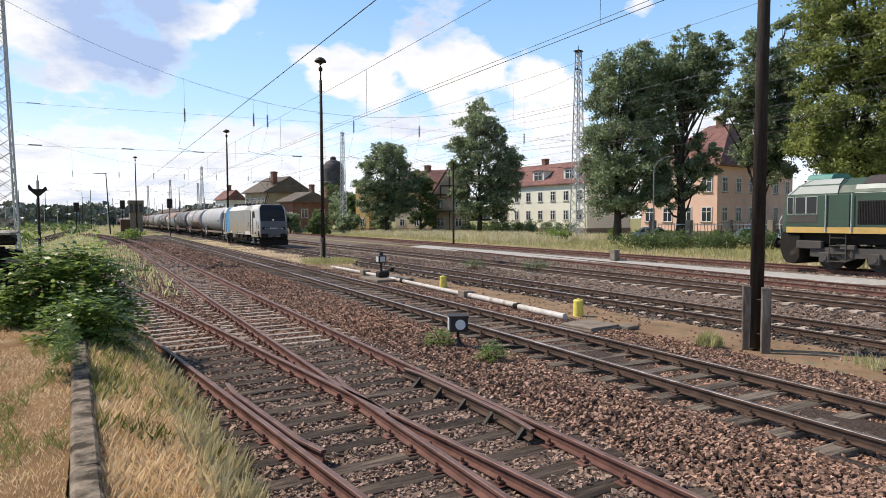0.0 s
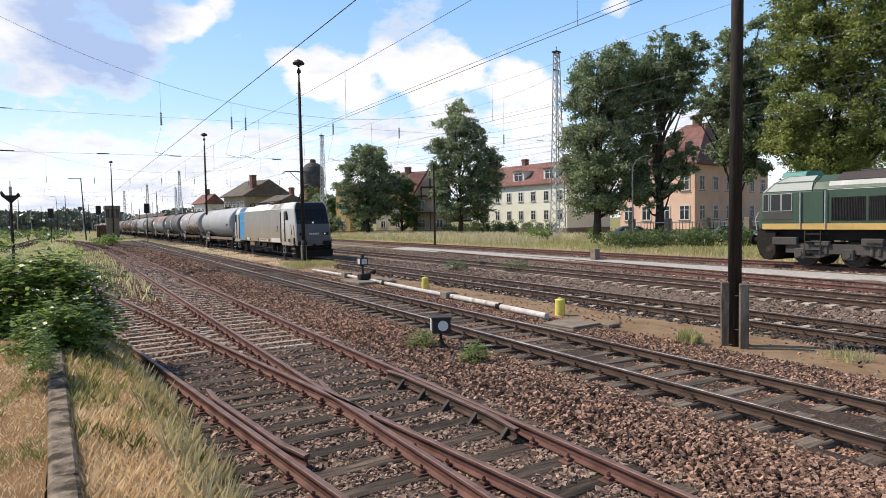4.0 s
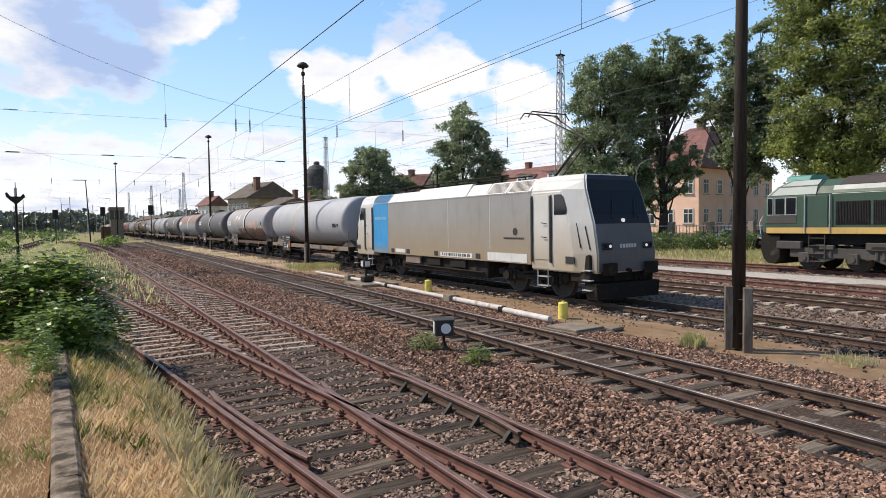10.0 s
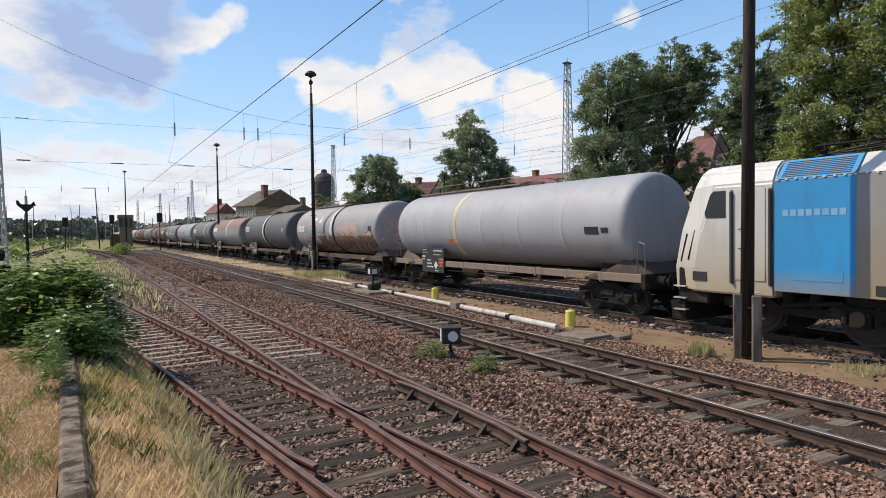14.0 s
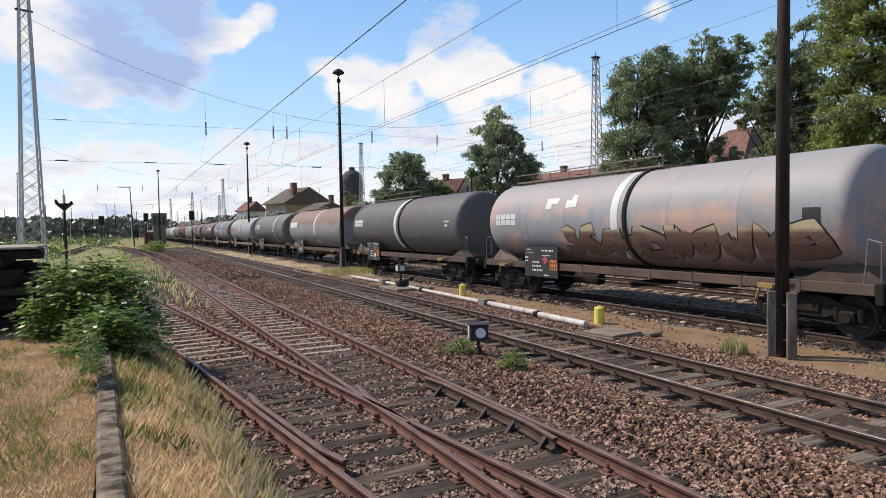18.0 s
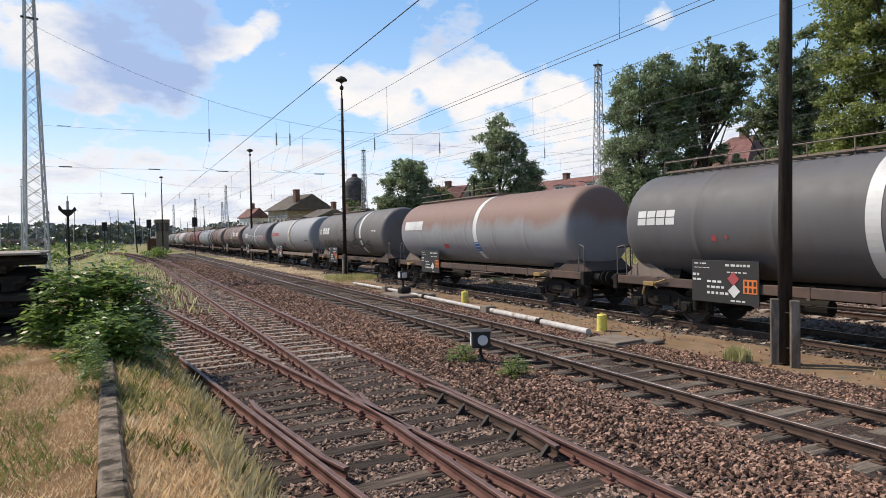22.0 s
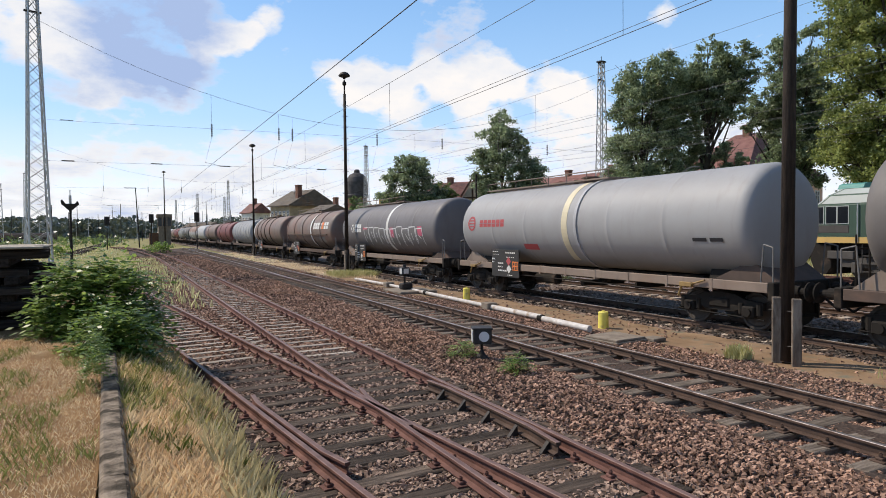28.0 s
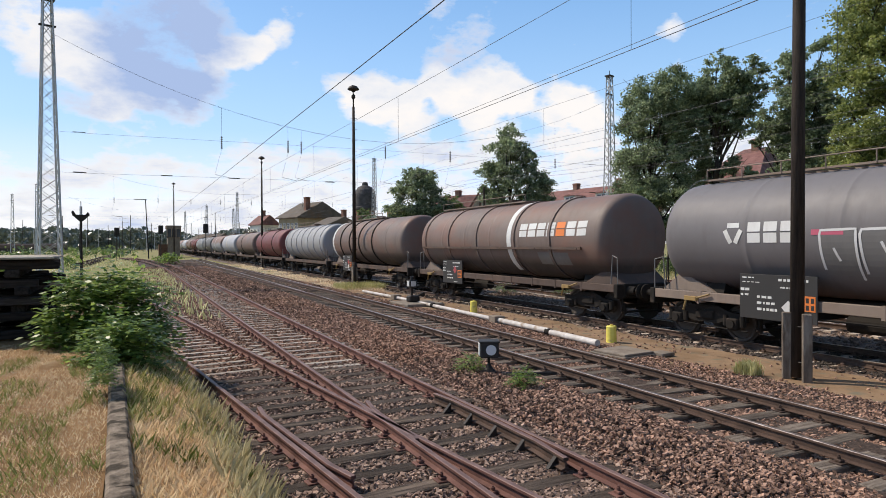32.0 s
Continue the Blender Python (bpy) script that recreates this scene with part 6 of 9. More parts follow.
def electric_locomotive():
    t = thing("electric_locomotive", "dusty silver electric locomotive with a sky-blue panel", "locomotive")
    nose_grey = painted("nose_grey", (0.16, 0.165, 0.17), (0.09, 0.085, 0.08), 0.45)
    nose_black = painted("windscreen_surround", (0.018, 0.022, 0.030), (0.03, 0.03, 0.033), 0.3)
    gutter_grey = painted("dusty_grab_rail", (0.10, 0.095, 0.088), (0.06, 0.055, 0.05), 0.6)
    cabs = {}
    for s in (-1, 1):
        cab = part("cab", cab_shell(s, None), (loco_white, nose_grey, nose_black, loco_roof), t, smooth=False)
        cabs[s] = cab
        # windscreen, following the rake of the nose
        bm = bmesh.new()
        pts = []
        for z in (2.72, 3.46):
            y = -9.12 + (z - 2.42) * 0.36 - 0.008
            pts.append([bm.verts.new((x, -s * y, z)) for x in (-1.10, -1.02, 1.02, 1.10)])
        for k in range(3):
            bm.faces.new((pts[0][k], pts[0][k + 1], pts[1][k + 1], pts[1][k]))
        part("windscreen", bm, glass_dark, cab, "dark tinted windscreen")
        for x in (-0.45, 0.5):
            bm = bmesh.new()
            beam(bm, (x, -s * -9.07, 2.62), (x + 0.25, -s * -8.90, 3.2), 0.02, 0.025)
            beam(bm, (x + 0.02, -s * -9.10, 2.58), (x + 0.1, -s * -9.03, 2.8), 0.03, 0.03)
            part("wiper", bm, rubber, cab)
        for x in (-0.86, 0.86):
            bm = bmesh.new()
            box(bm, x - 0.20, x + 0.20, min(s * 9.27, s * 9.33), max(s * 9.27, s * 9.33), 1.64, 1.84, 0.02)
            lamp = part("headlight_housing", bm, nose_black, cab)
            for d in (-0.09, 0.09):
                bm = bmesh.new()
                rod(bm, (x + d, s * 9.32, 1.74), (x + d, s * 9.345, 1.74), 0.048, sides=14)
                part("headlight", bm, lamp_white if (s < 0 and d * x < 0) else glass_dark, lamp)
        bm = bmesh.new()
        rod(bm, (0, s * 9.06, 2.52), (0, s * 9.13, 2.52), 0.06, sides=16)
        part("top_headlight", bm, lamp_white if s < 0 else glass_dark, cab)
        bm = bmesh.new()
        for i in range(6):
            box(bm, -0.34 + i * 0.12, -0.26 + i * 0.12, min(s * 9.30, s * 9.315), max(s * 9.30, s * 9.315), 1.68, 1.80)
        part("number_bars", bm, white_paint, cab, "row of small pale number bars")
        # buffer beam, buffers, plough
        bm = bmesh.new()
        ya, yb = sorted((s * 8.2, s * 9.1))
        box(bm, -1.36, 1.36, ya, yb, 0.62, 1.50, 0.04)
        ya, yb = sorted((s * 8.9, s * 9.34))
        prism(bm, [(-1.3, 0.14), (1.3, 0.14), (1.36, 0.62), (-1.36, 0.62)], ya, yb)
        rod(bm, (0, s * 9.1, 1.02), (0, s * 9.42, 0.98), 0.06, sides=8)
        for x in (-0.45, 0.45, 0.6):
            rod(bm, (x, s * 9.15, 0.95), (x, s * 9.3, 0.45), 0.025, sides=6)
        part("buffer_beam", bm, running_gear, t)
        for x in (-0.875, 0.875):
            bm = bmesh.new()
            ya, yb = sorted((s * 9.05, s * 9.28))
            box(bm, x - 0.2, x + 0.2, ya, yb, 0.86, 1.25, 0.05)
            ya, yb = sorted((s * 9.28, s * 9.45))
            box(bm, x - 0.3, x + 0.3, min(s * 9.41, s * 9.46), max(s * 9.41, s * 9.46), 0.86, 1.24, 0.03)
            rod(bm, (x, ya, 1.05), (x, yb, 1.05), 0.10, sides=12)
            part("buffer", bm, running_gear, t)
        for side in (-1, 1):
            x0, x1 = sorted((side * 1.488, side * 1.503))
            bm = bmesh.new()
            box(bm, x0, x1, min(s * 6.62, s * 7.36), max(s * 6.62, s * 7.36), 1.28, 3.36, 0.004)
            door = part("cab_door", bm, loco_white, cab)
            bm = bmesh.new()
            for z in (2.0, 2.45):
                rod(bm, (side * 1.50, s * 7.24, z), (side * 1.56, s * 7.24, z), 0.014, sides=6)
                rod(bm, (side * 1.56, s * 7.24, z), (side * 1.56, s * 7.05, z + 0.02), 0.014, sides=6)
            part("door_handle", bm, iron, door)
            for y in (6.50, 7.46):
                bm = bmesh.new()
                rod(bm, (side * 1.535, s * y, 1.2), (side * 1.535, s * y, 3.32), 0.030, sides=8)
                for z in (1.25, 2.3, 3.28):
                    rod(bm, (side * 1.48, s * y, z), (side * 1.535, s * y, z), 0.018, sides=6)
                box(bm, min(side * 1.48, side * 1.493), max(side * 1.48, side * 1.493), s * y - 0.045, s * y + 0.045, 1.18, 3.36)
                part("grab_rail", bm, gutter_grey, cab)
            bm = bmesh.new()
            x0, x1 = sorted((side * 1.485, side * 1.498))
            prism(bm, [(s * 7.62, 2.72), (s * 8.16, 2.72), (s * 8.20, 2.85), (s * 8.04, 3.28), (s * 7.95, 3.36), (s * 7.62, 3.36)], x0, x1, "X")
            part("cab_window", bm, glass_dark, cab, "dark rounded side window")
            # steps under the door and at the corner
            bm = bmesh.new()
            for z in (0.42, 0.72, 1.02):
                box(bm, min(side * 1.32, side * 1.48), max(side * 1.32, side * 1.48), s * 7.0 - 0.26, s * 7.0 + 0.26, z - 0.015, z + 0.015)
                box(bm, min(side * 1.28, side * 1.45), max(side * 1.28, side * 1.45), s * 9.0 - 0.18, s * 9.0 + 0.18, z - 0.015, z + 0.015)
            for y in (6.74, 7.26):
                beam(bm, (side * 1.45, s * y, 0.4), (side * 1.45, s * y, 1.15), 0.03, 0.02)
            part("step", bm, mast_steel, t)
            bm = bmesh.new()
            box(bm, min(side * 1.485, side * 1.50), max(side * 1.485, side * 1.50), s * 8.35 - 0.2, s * 8.35 + 0.2, 1.2, 1.42)
            part("step_recess", bm, black_panel, cab)
            bm = bmesh.new()
            rod(bm, (side * 1.42, s * 8.75, 1.7), (side * 1.40, s * 8.55, 2.45), 0.018, sides=6)
            rod(bm, (side * 1.32, s * 9.05, 1.65), (side * 1.33, s * 8.85, 2.35), 0.018, sides=6)
            part("grab_rail", bm, iron, cab)
    # machine room between the cabs
    bm = bmesh.new()
    prism(bm, [(-1.485, 1.08), (1.485, 1.08), (1.485, 3.5), (1.28, 3.62), (-1.28, 3.62), (-1.485, 3.5)], -6.42, 6.42)
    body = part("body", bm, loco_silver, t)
    for side in (-1, 1):
        bm = bmesh.new()
        box(bm, min(side * 1.484, side * 1.491), max(side * 1.484, side * 1.491), 4.72, 6.42, 1.09, 3.49)
        part("blue_panel", bm, loco_blue, body, "sky-blue painted side panel")
        bm = bmesh.new()
        x0, x1 = sorted((side * 1.488, side * 1.497))
        for i in range(8):
            box(bm, x0, x1, 4.9 + i * 0.17, 5.03 + i * 0.17, 2.72, 2.86)
        part("firm_lettering", bm, painted("pale_blue_lettering", (0.22, 0.45, 0.66), (0.15, 0.35, 0.55), 0.5), body, "pale firm lettering as blocks")
        for y0, y1, z0, z1, mat in ((-2.8, -0.35, 1.14, 1.32, white_paint), (-6.2, -3.85, 1.12, 1.42, white_paint), (2.9, 3.9, 1.17, 1.34, white_paint), (4.95, 6.0, 1.35, 1.62, loco_blue)):
            bm = bmesh.new()
            box(bm, x0, x1 + (0.0 if side < 0 else 0.0), y0, y1, z0, z1)
            part("overpainted_patch", bm, mat, body)
        bm = bmesh.new()
        rng = random.Random(3)
        y = -0.5
        xa, xb = sorted((side * 1.494, side * 1.500))
        while y > -2.6:
            w = rng.uniform(0.05, 0.11)
            box(bm, xa, xb, y - w, y, 1.18, 1.29)
            y -= w + rng.choice((0.03, 0.03, 0.09))
        for i in range(11):
            box(bm, xa - 0.0, xb, -4.95 - i * 0.11, -4.88 - i * 0.11, 1.92, 1.98)
        part("lettering", bm, black_panel, body, "small dark lettering bars")
        bm = bmesh.new()
        rod(bm, (side * 1.484, -5.55, 2.18), (side * 1.499, -5.55, 2.18), 0.13, sides=20)
        part("round_sign", bm, black_panel, body, "small round dark sign")
        for y in (-3.2, 0.0, 2.6, 4.2):
            bm = bmesh.new()
            box(bm, x0, x1, y - 0.16, y + 0.16, 1.14, 1.34, 0.004)
            part("inspection_plate", bm, black_panel, body)
        bm = bmesh.new()
        for y in (-4.0, -1.0):
            box(bm, min(side * 1.484, side * 1.488), max(side * 1.484, side * 1.488), y - 0.008, y + 0.008, 1.5, 3.45)
        for i in range(64):
            y = -6.3 + i * 0.2
            box(bm, min(side * 1.47, side * 1.515), max(side * 1.47, side * 1.515), y, y + 0.05, 3.50, 3.53)
        part("rain_strip", bm, loco_roof, body)
        # slanted roof hatches
        spans = [(-6.38, -5.05, 1), (-5.0, -3.75, 1), (-3.7, -2.4, 0), (-2.35, 1.98, 0), (2.03, 3.9, 0), (3.95, 4.7, 0), (4.75, 6.38, 2)]
        for y0, y1, kind in spans:
            hi = 4.02 if (y0, y1) == (-2.35, 1.98) else 3.95
            bm = bmesh.new()
            prism(bm, [(side * 1.47, 3.53), (side * 1.12, hi), (side * 1.0, hi), (side * 1.0, 3.55)], y0, y1)
            hatch = part("roof_hatch", bm, loco_blue if kind == 2 else loco_roof, t)
            if kind:
                bm = bmesh.new()
                for i in range(9):
                    f = 0.12 + 0.76 * i / 8
                    x, z = side * (1.47 - 0.35 * f), 3.53 + (hi - 3.53) * f
                    beam(bm, (x + side * 0.012, y0 + 0.1, z), (x + side * 0.012, y1 - 0.1, z), 0.02, 0.012)
                part("grille", bm, frame_pale, hatch)
    bm = bmesh.new()
    box(bm, -1.0, 1.0, -6.4, 6.4, 3.6, 3.82)
    part("roof", bm, frame_brown, t)
    # roof gear: bus bars, insulators, cabinets
    bm = bmesh.new()
    for x in (-0.62, 0.5):
        rod(bm, (x, -4.0, 4.25), (x, 6.0, 4.25), 0.03, sides=6)
    for y in (-3.6, -2.0, -0.4, 1.2, 2.8, 4.4, 5.8):
        for x in (-0.62, 0.5):
            rod(bm, (x, y, 3.8), (x, y, 4.25), 0.045, 0.03, sides=8)
            for z in (3.92, 4.02, 4.12):
                rod(bm, (x, y, z), (x, y, z + 0.03), 0.085, sides=10)
    for y in (-1.3, 0.6, 3.4):
        box(bm, -0.3, 0.35, y - 0.35, y + 0.35, 3.8, 4.12, 0.03)
    part("roof_gear", bm, running_gear, t)
    for yb, raised in ((-5.6, True), (4.9, False)):
        bm = bmesh.new()
        for x in (-0.5, 0.5):
            beam(bm, (x, yb - 0.6, 3.95), (x, yb + 0.7, 3.95), 0.05, 0.06)
            for y in (yb - 0.5, yb + 0.6):
                rod(bm, (x, y, 3.78), (x, y, 3.95), 0.05, sides=8)
        if raised:
            base, knee, head = Vector((0, -5.8, 4.0)), Vector((0, -7.4, 5.25)), Vector((0, -5.4, 6.35))
        else:
            base, knee, head = Vector((0, yb, 4.0)), Vector((0, yb + 1.4, 4.1)), Vector((0, yb - 0.3, 4.28))
        rod(bm, base, knee, 0.05, 0.04, sides=8)
        rod(bm, base + Vector((0.1, -0.3, 0)), knee + Vector((0.1, -0.1, -0.1)), 0.018, sides=6)
        for x in (-0.22, 0.22):
            rod(bm, knee, head + Vector((x * 1.8, 0, -0.05)), 0.022, sides=6)
        for d in (-0.22, 0.22):
            rod(bm, head + Vector((-0.75, d, 0)), head + Vector((0.75, d, 0)), 0.025, sides=6)
            for x in (-0.75, 0.75):
                rod(bm, head + Vector((x, d, 0)), head + Vector((x * 1.25, d, -0.22)), 0.02, sides=6)
        part("pantograph", bm, iron, t, "raised current collector" if raised else "folded current collector")
    # underframe boxes and bogies
    bm = bmesh.new()
    box(bm, -1.3, 1.3, -3.6, 3.6, 0.42, 1.08, 0.05)
    part("transformer_case", bm, running_gear, t)
    for y0, y1 in ((1.6, 3.0), (-0.2, 1.0), (-2.2, -1.0)):
        for xa, xb in ((-1.42, -1.28), (1.28, 1.42)):
            bm = bmesh.new()
            box(bm, xa, xb, y0, y1, 0.72, 1.06, 0.02)
            part("equipment_box", bm, frame_pale if y0 > 1 else running_gear, t)
    bm = bmesh.new()
    for x in (-1.36, 1.36):
        rod(bm, (x, -3.4, 0.62), (x, 3.4, 0.66), 0.035, sides=6)
        for y in (-3.0, -1.6, 0.2, 1.4):
            rod(bm, (x, y, 0.6), (x, y + 0.2, 0.95), 0.025, sides=6)
    part("pipework", bm, running_gear, t)
    proto = {}
    for s in (-1, 1):
        bm = bmesh.new()
        for x in (-1, 1):
            xa, xb = sorted((x * 1.02, x * 1.16))
            prism(bm, [(-1.9, 0.62), (-1.9, 0.82), (-0.7, 0.85), (-0.5, 0.72), (0.5, 0.72), (0.7, 0.85), (1.9, 0.82), (1.9, 0.62), (0.6, 0.55), (-0.6, 0.55)], xa, xb, "X")
            for y in (-1.22, 1.22):
                box(bm, min(x * 1.05, x * 1.25), max(x * 1.05, x * 1.25), y - 0.2, y + 0.2, 0.42, 0.78, 0.03)
                rod(bm, (x * 1.2, y, 0.625), (x * 1.32, y, 0.625), 0.16, sides=14)
                for d in (-0.32, 0.32):
                    rod(bm, (x * 1.14, y + d, 0.5), (x * 1.14, y + d, 0.9), 0.08, sides=10)
            for y in (-0.3, 0.3):
                rod(bm, (x * 1.1, y, 0.72), (x * 1.1, y, 1.12), 0.13, sides=12)
            rod(bm, (x * 1.22, -0.9, 0.9), (x * 1.22, 0.4, 0.75), 0.05, sides=8)
        box(bm, -1.0, 1.0, -0.35, 0.35, 0.5, 0.95, 0.03)
        bog = part("bogie", bm, running_gear, t)
        bog.location = (0, s * 6.0, 0)
        for y in (-1.22, 1.22):
            if "wheel" not in proto:
                ws = proto["wheel"] = part("wheelset", wheelset_mesh(0.625), wheel_steel, bog)
            else:
                ws = share("wheelset", proto["wheel"], Matrix.Identity(4), bog)
            ws.matrix_local = Matrix.Translation((0, y, 0.625))
            ROLLING.append((ws, 0.625))
    TRAIN.append((t, 9.45))
    return t


electric_locomotive()


# ---- parked diesel locomotive ----
def diesel_locomotive():
    green = painted("dull_green_paint", (0.05, 0.095, 0.065), (0.05, 0.06, 0.05), 0.5)
    pale_green = painted("pale_green_roof_paint", (0.41, 0.44, 0.41), (0.28, 0.29, 0.27), 0.5)
    teal = painted("teal_roof_unit", (0.06, 0.27, 0.23), (0.06, 0.15, 0.14), 0.5)
    yellow = painted("yellow_stripe", (0.66, 0.43, 0.13), (0.38, 0.26, 0.12), 0.55)
    grille_black = painted("black_grille", (0.012, 0.012, 0.013), (0.03, 0.027, 0.025), 0.6)
    gear_grey = painted("dusty_grey_gear", (0.085, 0.077, 0.07), (0.035, 0.031, 0.028), 0.8)
    yf = 17.3
    t = thing("diesel_locomotive", "parked green diesel locomotive with a yellow stripe", "locomotive",
              Matrix.Translation((27.87, yf, 0.3)) @ Matrix.Rotation(-0.017, 4, "Z"))
    # local y runs backwards from the nose at 0
    bm = bmesh.new()
    rows = []
    for z, y, hw, fw in ((1.55, -0.0, 1.33, 1.18), (1.95, -0.0, 1.33, 1.18), (3.15, -0.12, 1.33, 1.15), (3.55, -0.55, 1.20, 1.0), (3.82, -0.95, 0.85, 0.72)):
        rows.append([bm.verts.new(p) for p in ((-hw, -2.5, z), (-hw, y - 0.25, z), (-fw, y, z), (fw, y, z), (hw, y - 0.25, z), (hw, -2.5, z))])
    for i, (r0, r1) in enumerate(zip(rows, rows[1:])):
        for k in range(6):
            f = bm.faces.new((r0[k], r0[(k + 1) % 6], r1[(k + 1) % 6], r1[k]))
            f.material_index = 1 if i >= 2 else 0
    f = bm.faces.new(rows[-1]); f.material_index = 1
    bm.faces.new(rows[0][::-1])
    bmesh.ops.recalc_face_normals(bm, faces=bm.faces)
    bmesh.ops.bevel(bm, geom=[e for e in bm.edges if e.calc_face_angle(0) > 0.3], offset=0.04, segments=2, affect="EDGES")
    cab = part("cab", bm, (green, pale_green), t)
    for side in (-1, 1):
        x0, x1 = sorted((side * 1.32, side * 1.342))
        for ya, yb, nm in ((-0.58, -0.34, "quarter_light"), (-1.13, -0.70, "cab_window"), (-1.62, -1.19, "cab_window")):
            bm = bmesh.new()
            box(bm, x0, x1, ya, yb, 2.36, 3.06, 0.008)
            part(nm, bm, glass_dark, cab)
            bm = bmesh.new()
            for a, b_, c, d in ((ya - 0.03, ya, 2.33, 3.09), (yb, yb + 0.03, 2.33, 3.09)):
                box(bm, x0 - 0.004, x1 + 0.004, a, b_, c, d)
            for z in (2.345, 3.075):
                box(bm, x0 - 0.004, x1 + 0.004, ya, yb, z - 0.015, z + 0.015)
            part("window_frame", bm, pale_green, cab)
        bm = bmesh.new()
        box(bm, x0, x1, -1.65, -0.32, 1.97, 2.28, 0.01)
        part("weathered_panel", bm, gear_grey, cab)
        bm = bmesh.new()
        box(bm, x0, x1, -2.95, -2.15, 1.75, 3.12, 0.01)
        part("cab_door", bm, green, t)
        for y in (-2.02, -3.05):
            bm = bmesh.new()
            rod(bm, (side * 1.38, y, 1.6), (side * 1.38, y, 3.15), 0.026, sides=8)
            part("grab_rail", bm, mast_steel, t)
    bm = bmesh.new()
    prism(bm, [(-1.30, 1.55), (1.30, 1.55), (1.30, 3.2), (1.12, 3.5), (0.62, 3.8), (-0.62, 3.8), (-1.12, 3.5), (-1.30, 3.2)], -19.5, -2.5)
    body = part("body", bm, green, t)
    for side in (-1, 1):
        for ya, yb in ((-4.55, -3.25), (-6.0, -4.65), (-7.4, -6.1)):
            bm = bmesh.new()
            x0, x1 = sorted((side * 1.295, side * 1.315))
            box(bm, x0, x1, ya, yb, 1.92, 2.85)
            grille = part("radiator_grille", bm, grille_black, body)
            bm = bmesh.new()
            n = 22
            for i in range(n):
                y = ya + 0.04 + (yb - ya - 0.08) * i / (n - 1)
                box(bm, min(side * 1.31, side * 1.335), max(side * 1.31, side * 1.335), y - 0.008, y + 0.008, 1.94, 2.83)
            part("grille_bar", bm, iron, grille)
        bm = bmesh.new()
        x0, x1 = sorted((side * 1.335, side * 1.35))
        box(bm, x0, x1, -19.5, -0.3, 1.55, 1.80)
        part("yellow_stripe", bm, yellow, t, "faded yellow stripe")
        bm = bmesh.new()
        prism(bm, [(side * 1.31, 3.16), (side * 1.13, 3.51), (side * 1.10, 3.49), (side * 1.28, 3.16)], -19.4, -3.1)
        part("roof_edge", bm, pale_green, body)
    bm = bmesh.new()
    prism(bm, [(-1.11, 3.53), (1.11, 3.53), (0.64, 3.825), (0.5, 3.88), (-0.5, 3.88), (-0.64, 3.825)], -19.3, -3.3)
    part("roof_panel", bm, painted("brown_roof_panel", (0.075, 0.055, 0.05), (0.05, 0.04, 0.037), 0.6), body, "dark brown roof panel")
    for i in range(6):
        bm = bmesh.new()
        box(bm, -0.45, 0.45, -5.2 - i * 2.2, -3.9 - i * 2.2, 3.87, 3.93, 0.02)
        part("roof_hatch", bm, gear_grey, body)
    bm = bmesh.new()
    prism(bm, [(-0.75, 3.80), (0.75, 3.80), (0.62, 3.99), (0.42, 4.05), (-0.42, 4.05), (-0.62, 3.99)], -1.85, -0.8)
    part("air_conditioner", bm, teal, t, "teal air-conditioning unit on the roof")
    bm = bmesh.new()
    x = 0
    box(bm, -1.02, 1.02, -19.5, -0.15, 1.1, 1.56, 0.02)
    part("underframe", bm, running_gear, t)
    bm = bmesh.new()
    prism(bm, [(-0.12, 0.42), (-0.30, 0.24), (-0.62, 0.2), (-0.85, 0.5), (-0.85, 1.45), (0.0, 1.5), (0.02, 0.8)], -1.25, 1.25, "X")
    part("snow_plough", bm, running_gear, t)
    for sx in (-0.875, 0.875):
        bm = bmesh.new()
        rod(bm, (sx, 0.0, 1.06), (sx, 0.36, 1.06), 0.13, sides=12)
        lathe(bm, [(0.1, 0.35), (0.23, 0.38), (0.235, 0.42), (0.16, 0.45), (0.02, 0.46)], "Y", 18, at=(sx, 0, 1.06))
        part("buffer", bm, running_gear, t)
    bm = bmesh.new()
    for side in (-1, 1):
        rod(bm, (side * 1.2, 0.06, 1.5), (side * 1.25, 0.1, 2.0), 0.02, sides=6)
        rod(bm, (side * 1.25, 0.1, 2.0), (side * 1.2, -0.02, 2.3), 0.02, sides=6)
    part("nose_handrail", bm, white_paint, t)
    wheel = None
    for c in (-3.9, -15.6):
        bm = bmesh.new()
        for side in (-1, 1):
            xa, xb = sorted((side * 1.08, side * 1.22))
            prism(bm, [(-2.6, 0.55), (-2.6, 0.95), (2.6, 0.95), (2.6, 0.55), (1.5, 0.55), (1.2, 0.35), (0.7, 0.55), (-0.7, 0.55), (-1.2, 0.35), (-1.5, 0.55)], xa, xb, "X")
            for y in (-1.95, 0, 1.95):
                box(bm, min(side * 1.14, side * 1.32), max(side * 1.14, side * 1.32), y - 0.22, y + 0.22, 0.33, 0.76, 0.03)
                rod(bm, (side * 1.3, y, 0.53), (side * 1.36, y, 0.53), 0.13, sides=12)
            for y in (-1.0, 1.0):
                for d in (-0.13, 0.13):
                    rod(bm, (side * 1.2, y + d, 0.55), (side * 1.2, y + d, 0.92), 0.085, sides=10)
                box(bm, min(side * 1.18, side * 1.34), max(side * 1.18, side * 1.34), y - 0.3, y + 0.3, 0.88, 1.08, 0.03)
        bog = part("bogie", bm, gear_grey, t)
        bog.location = (0, c, 0)
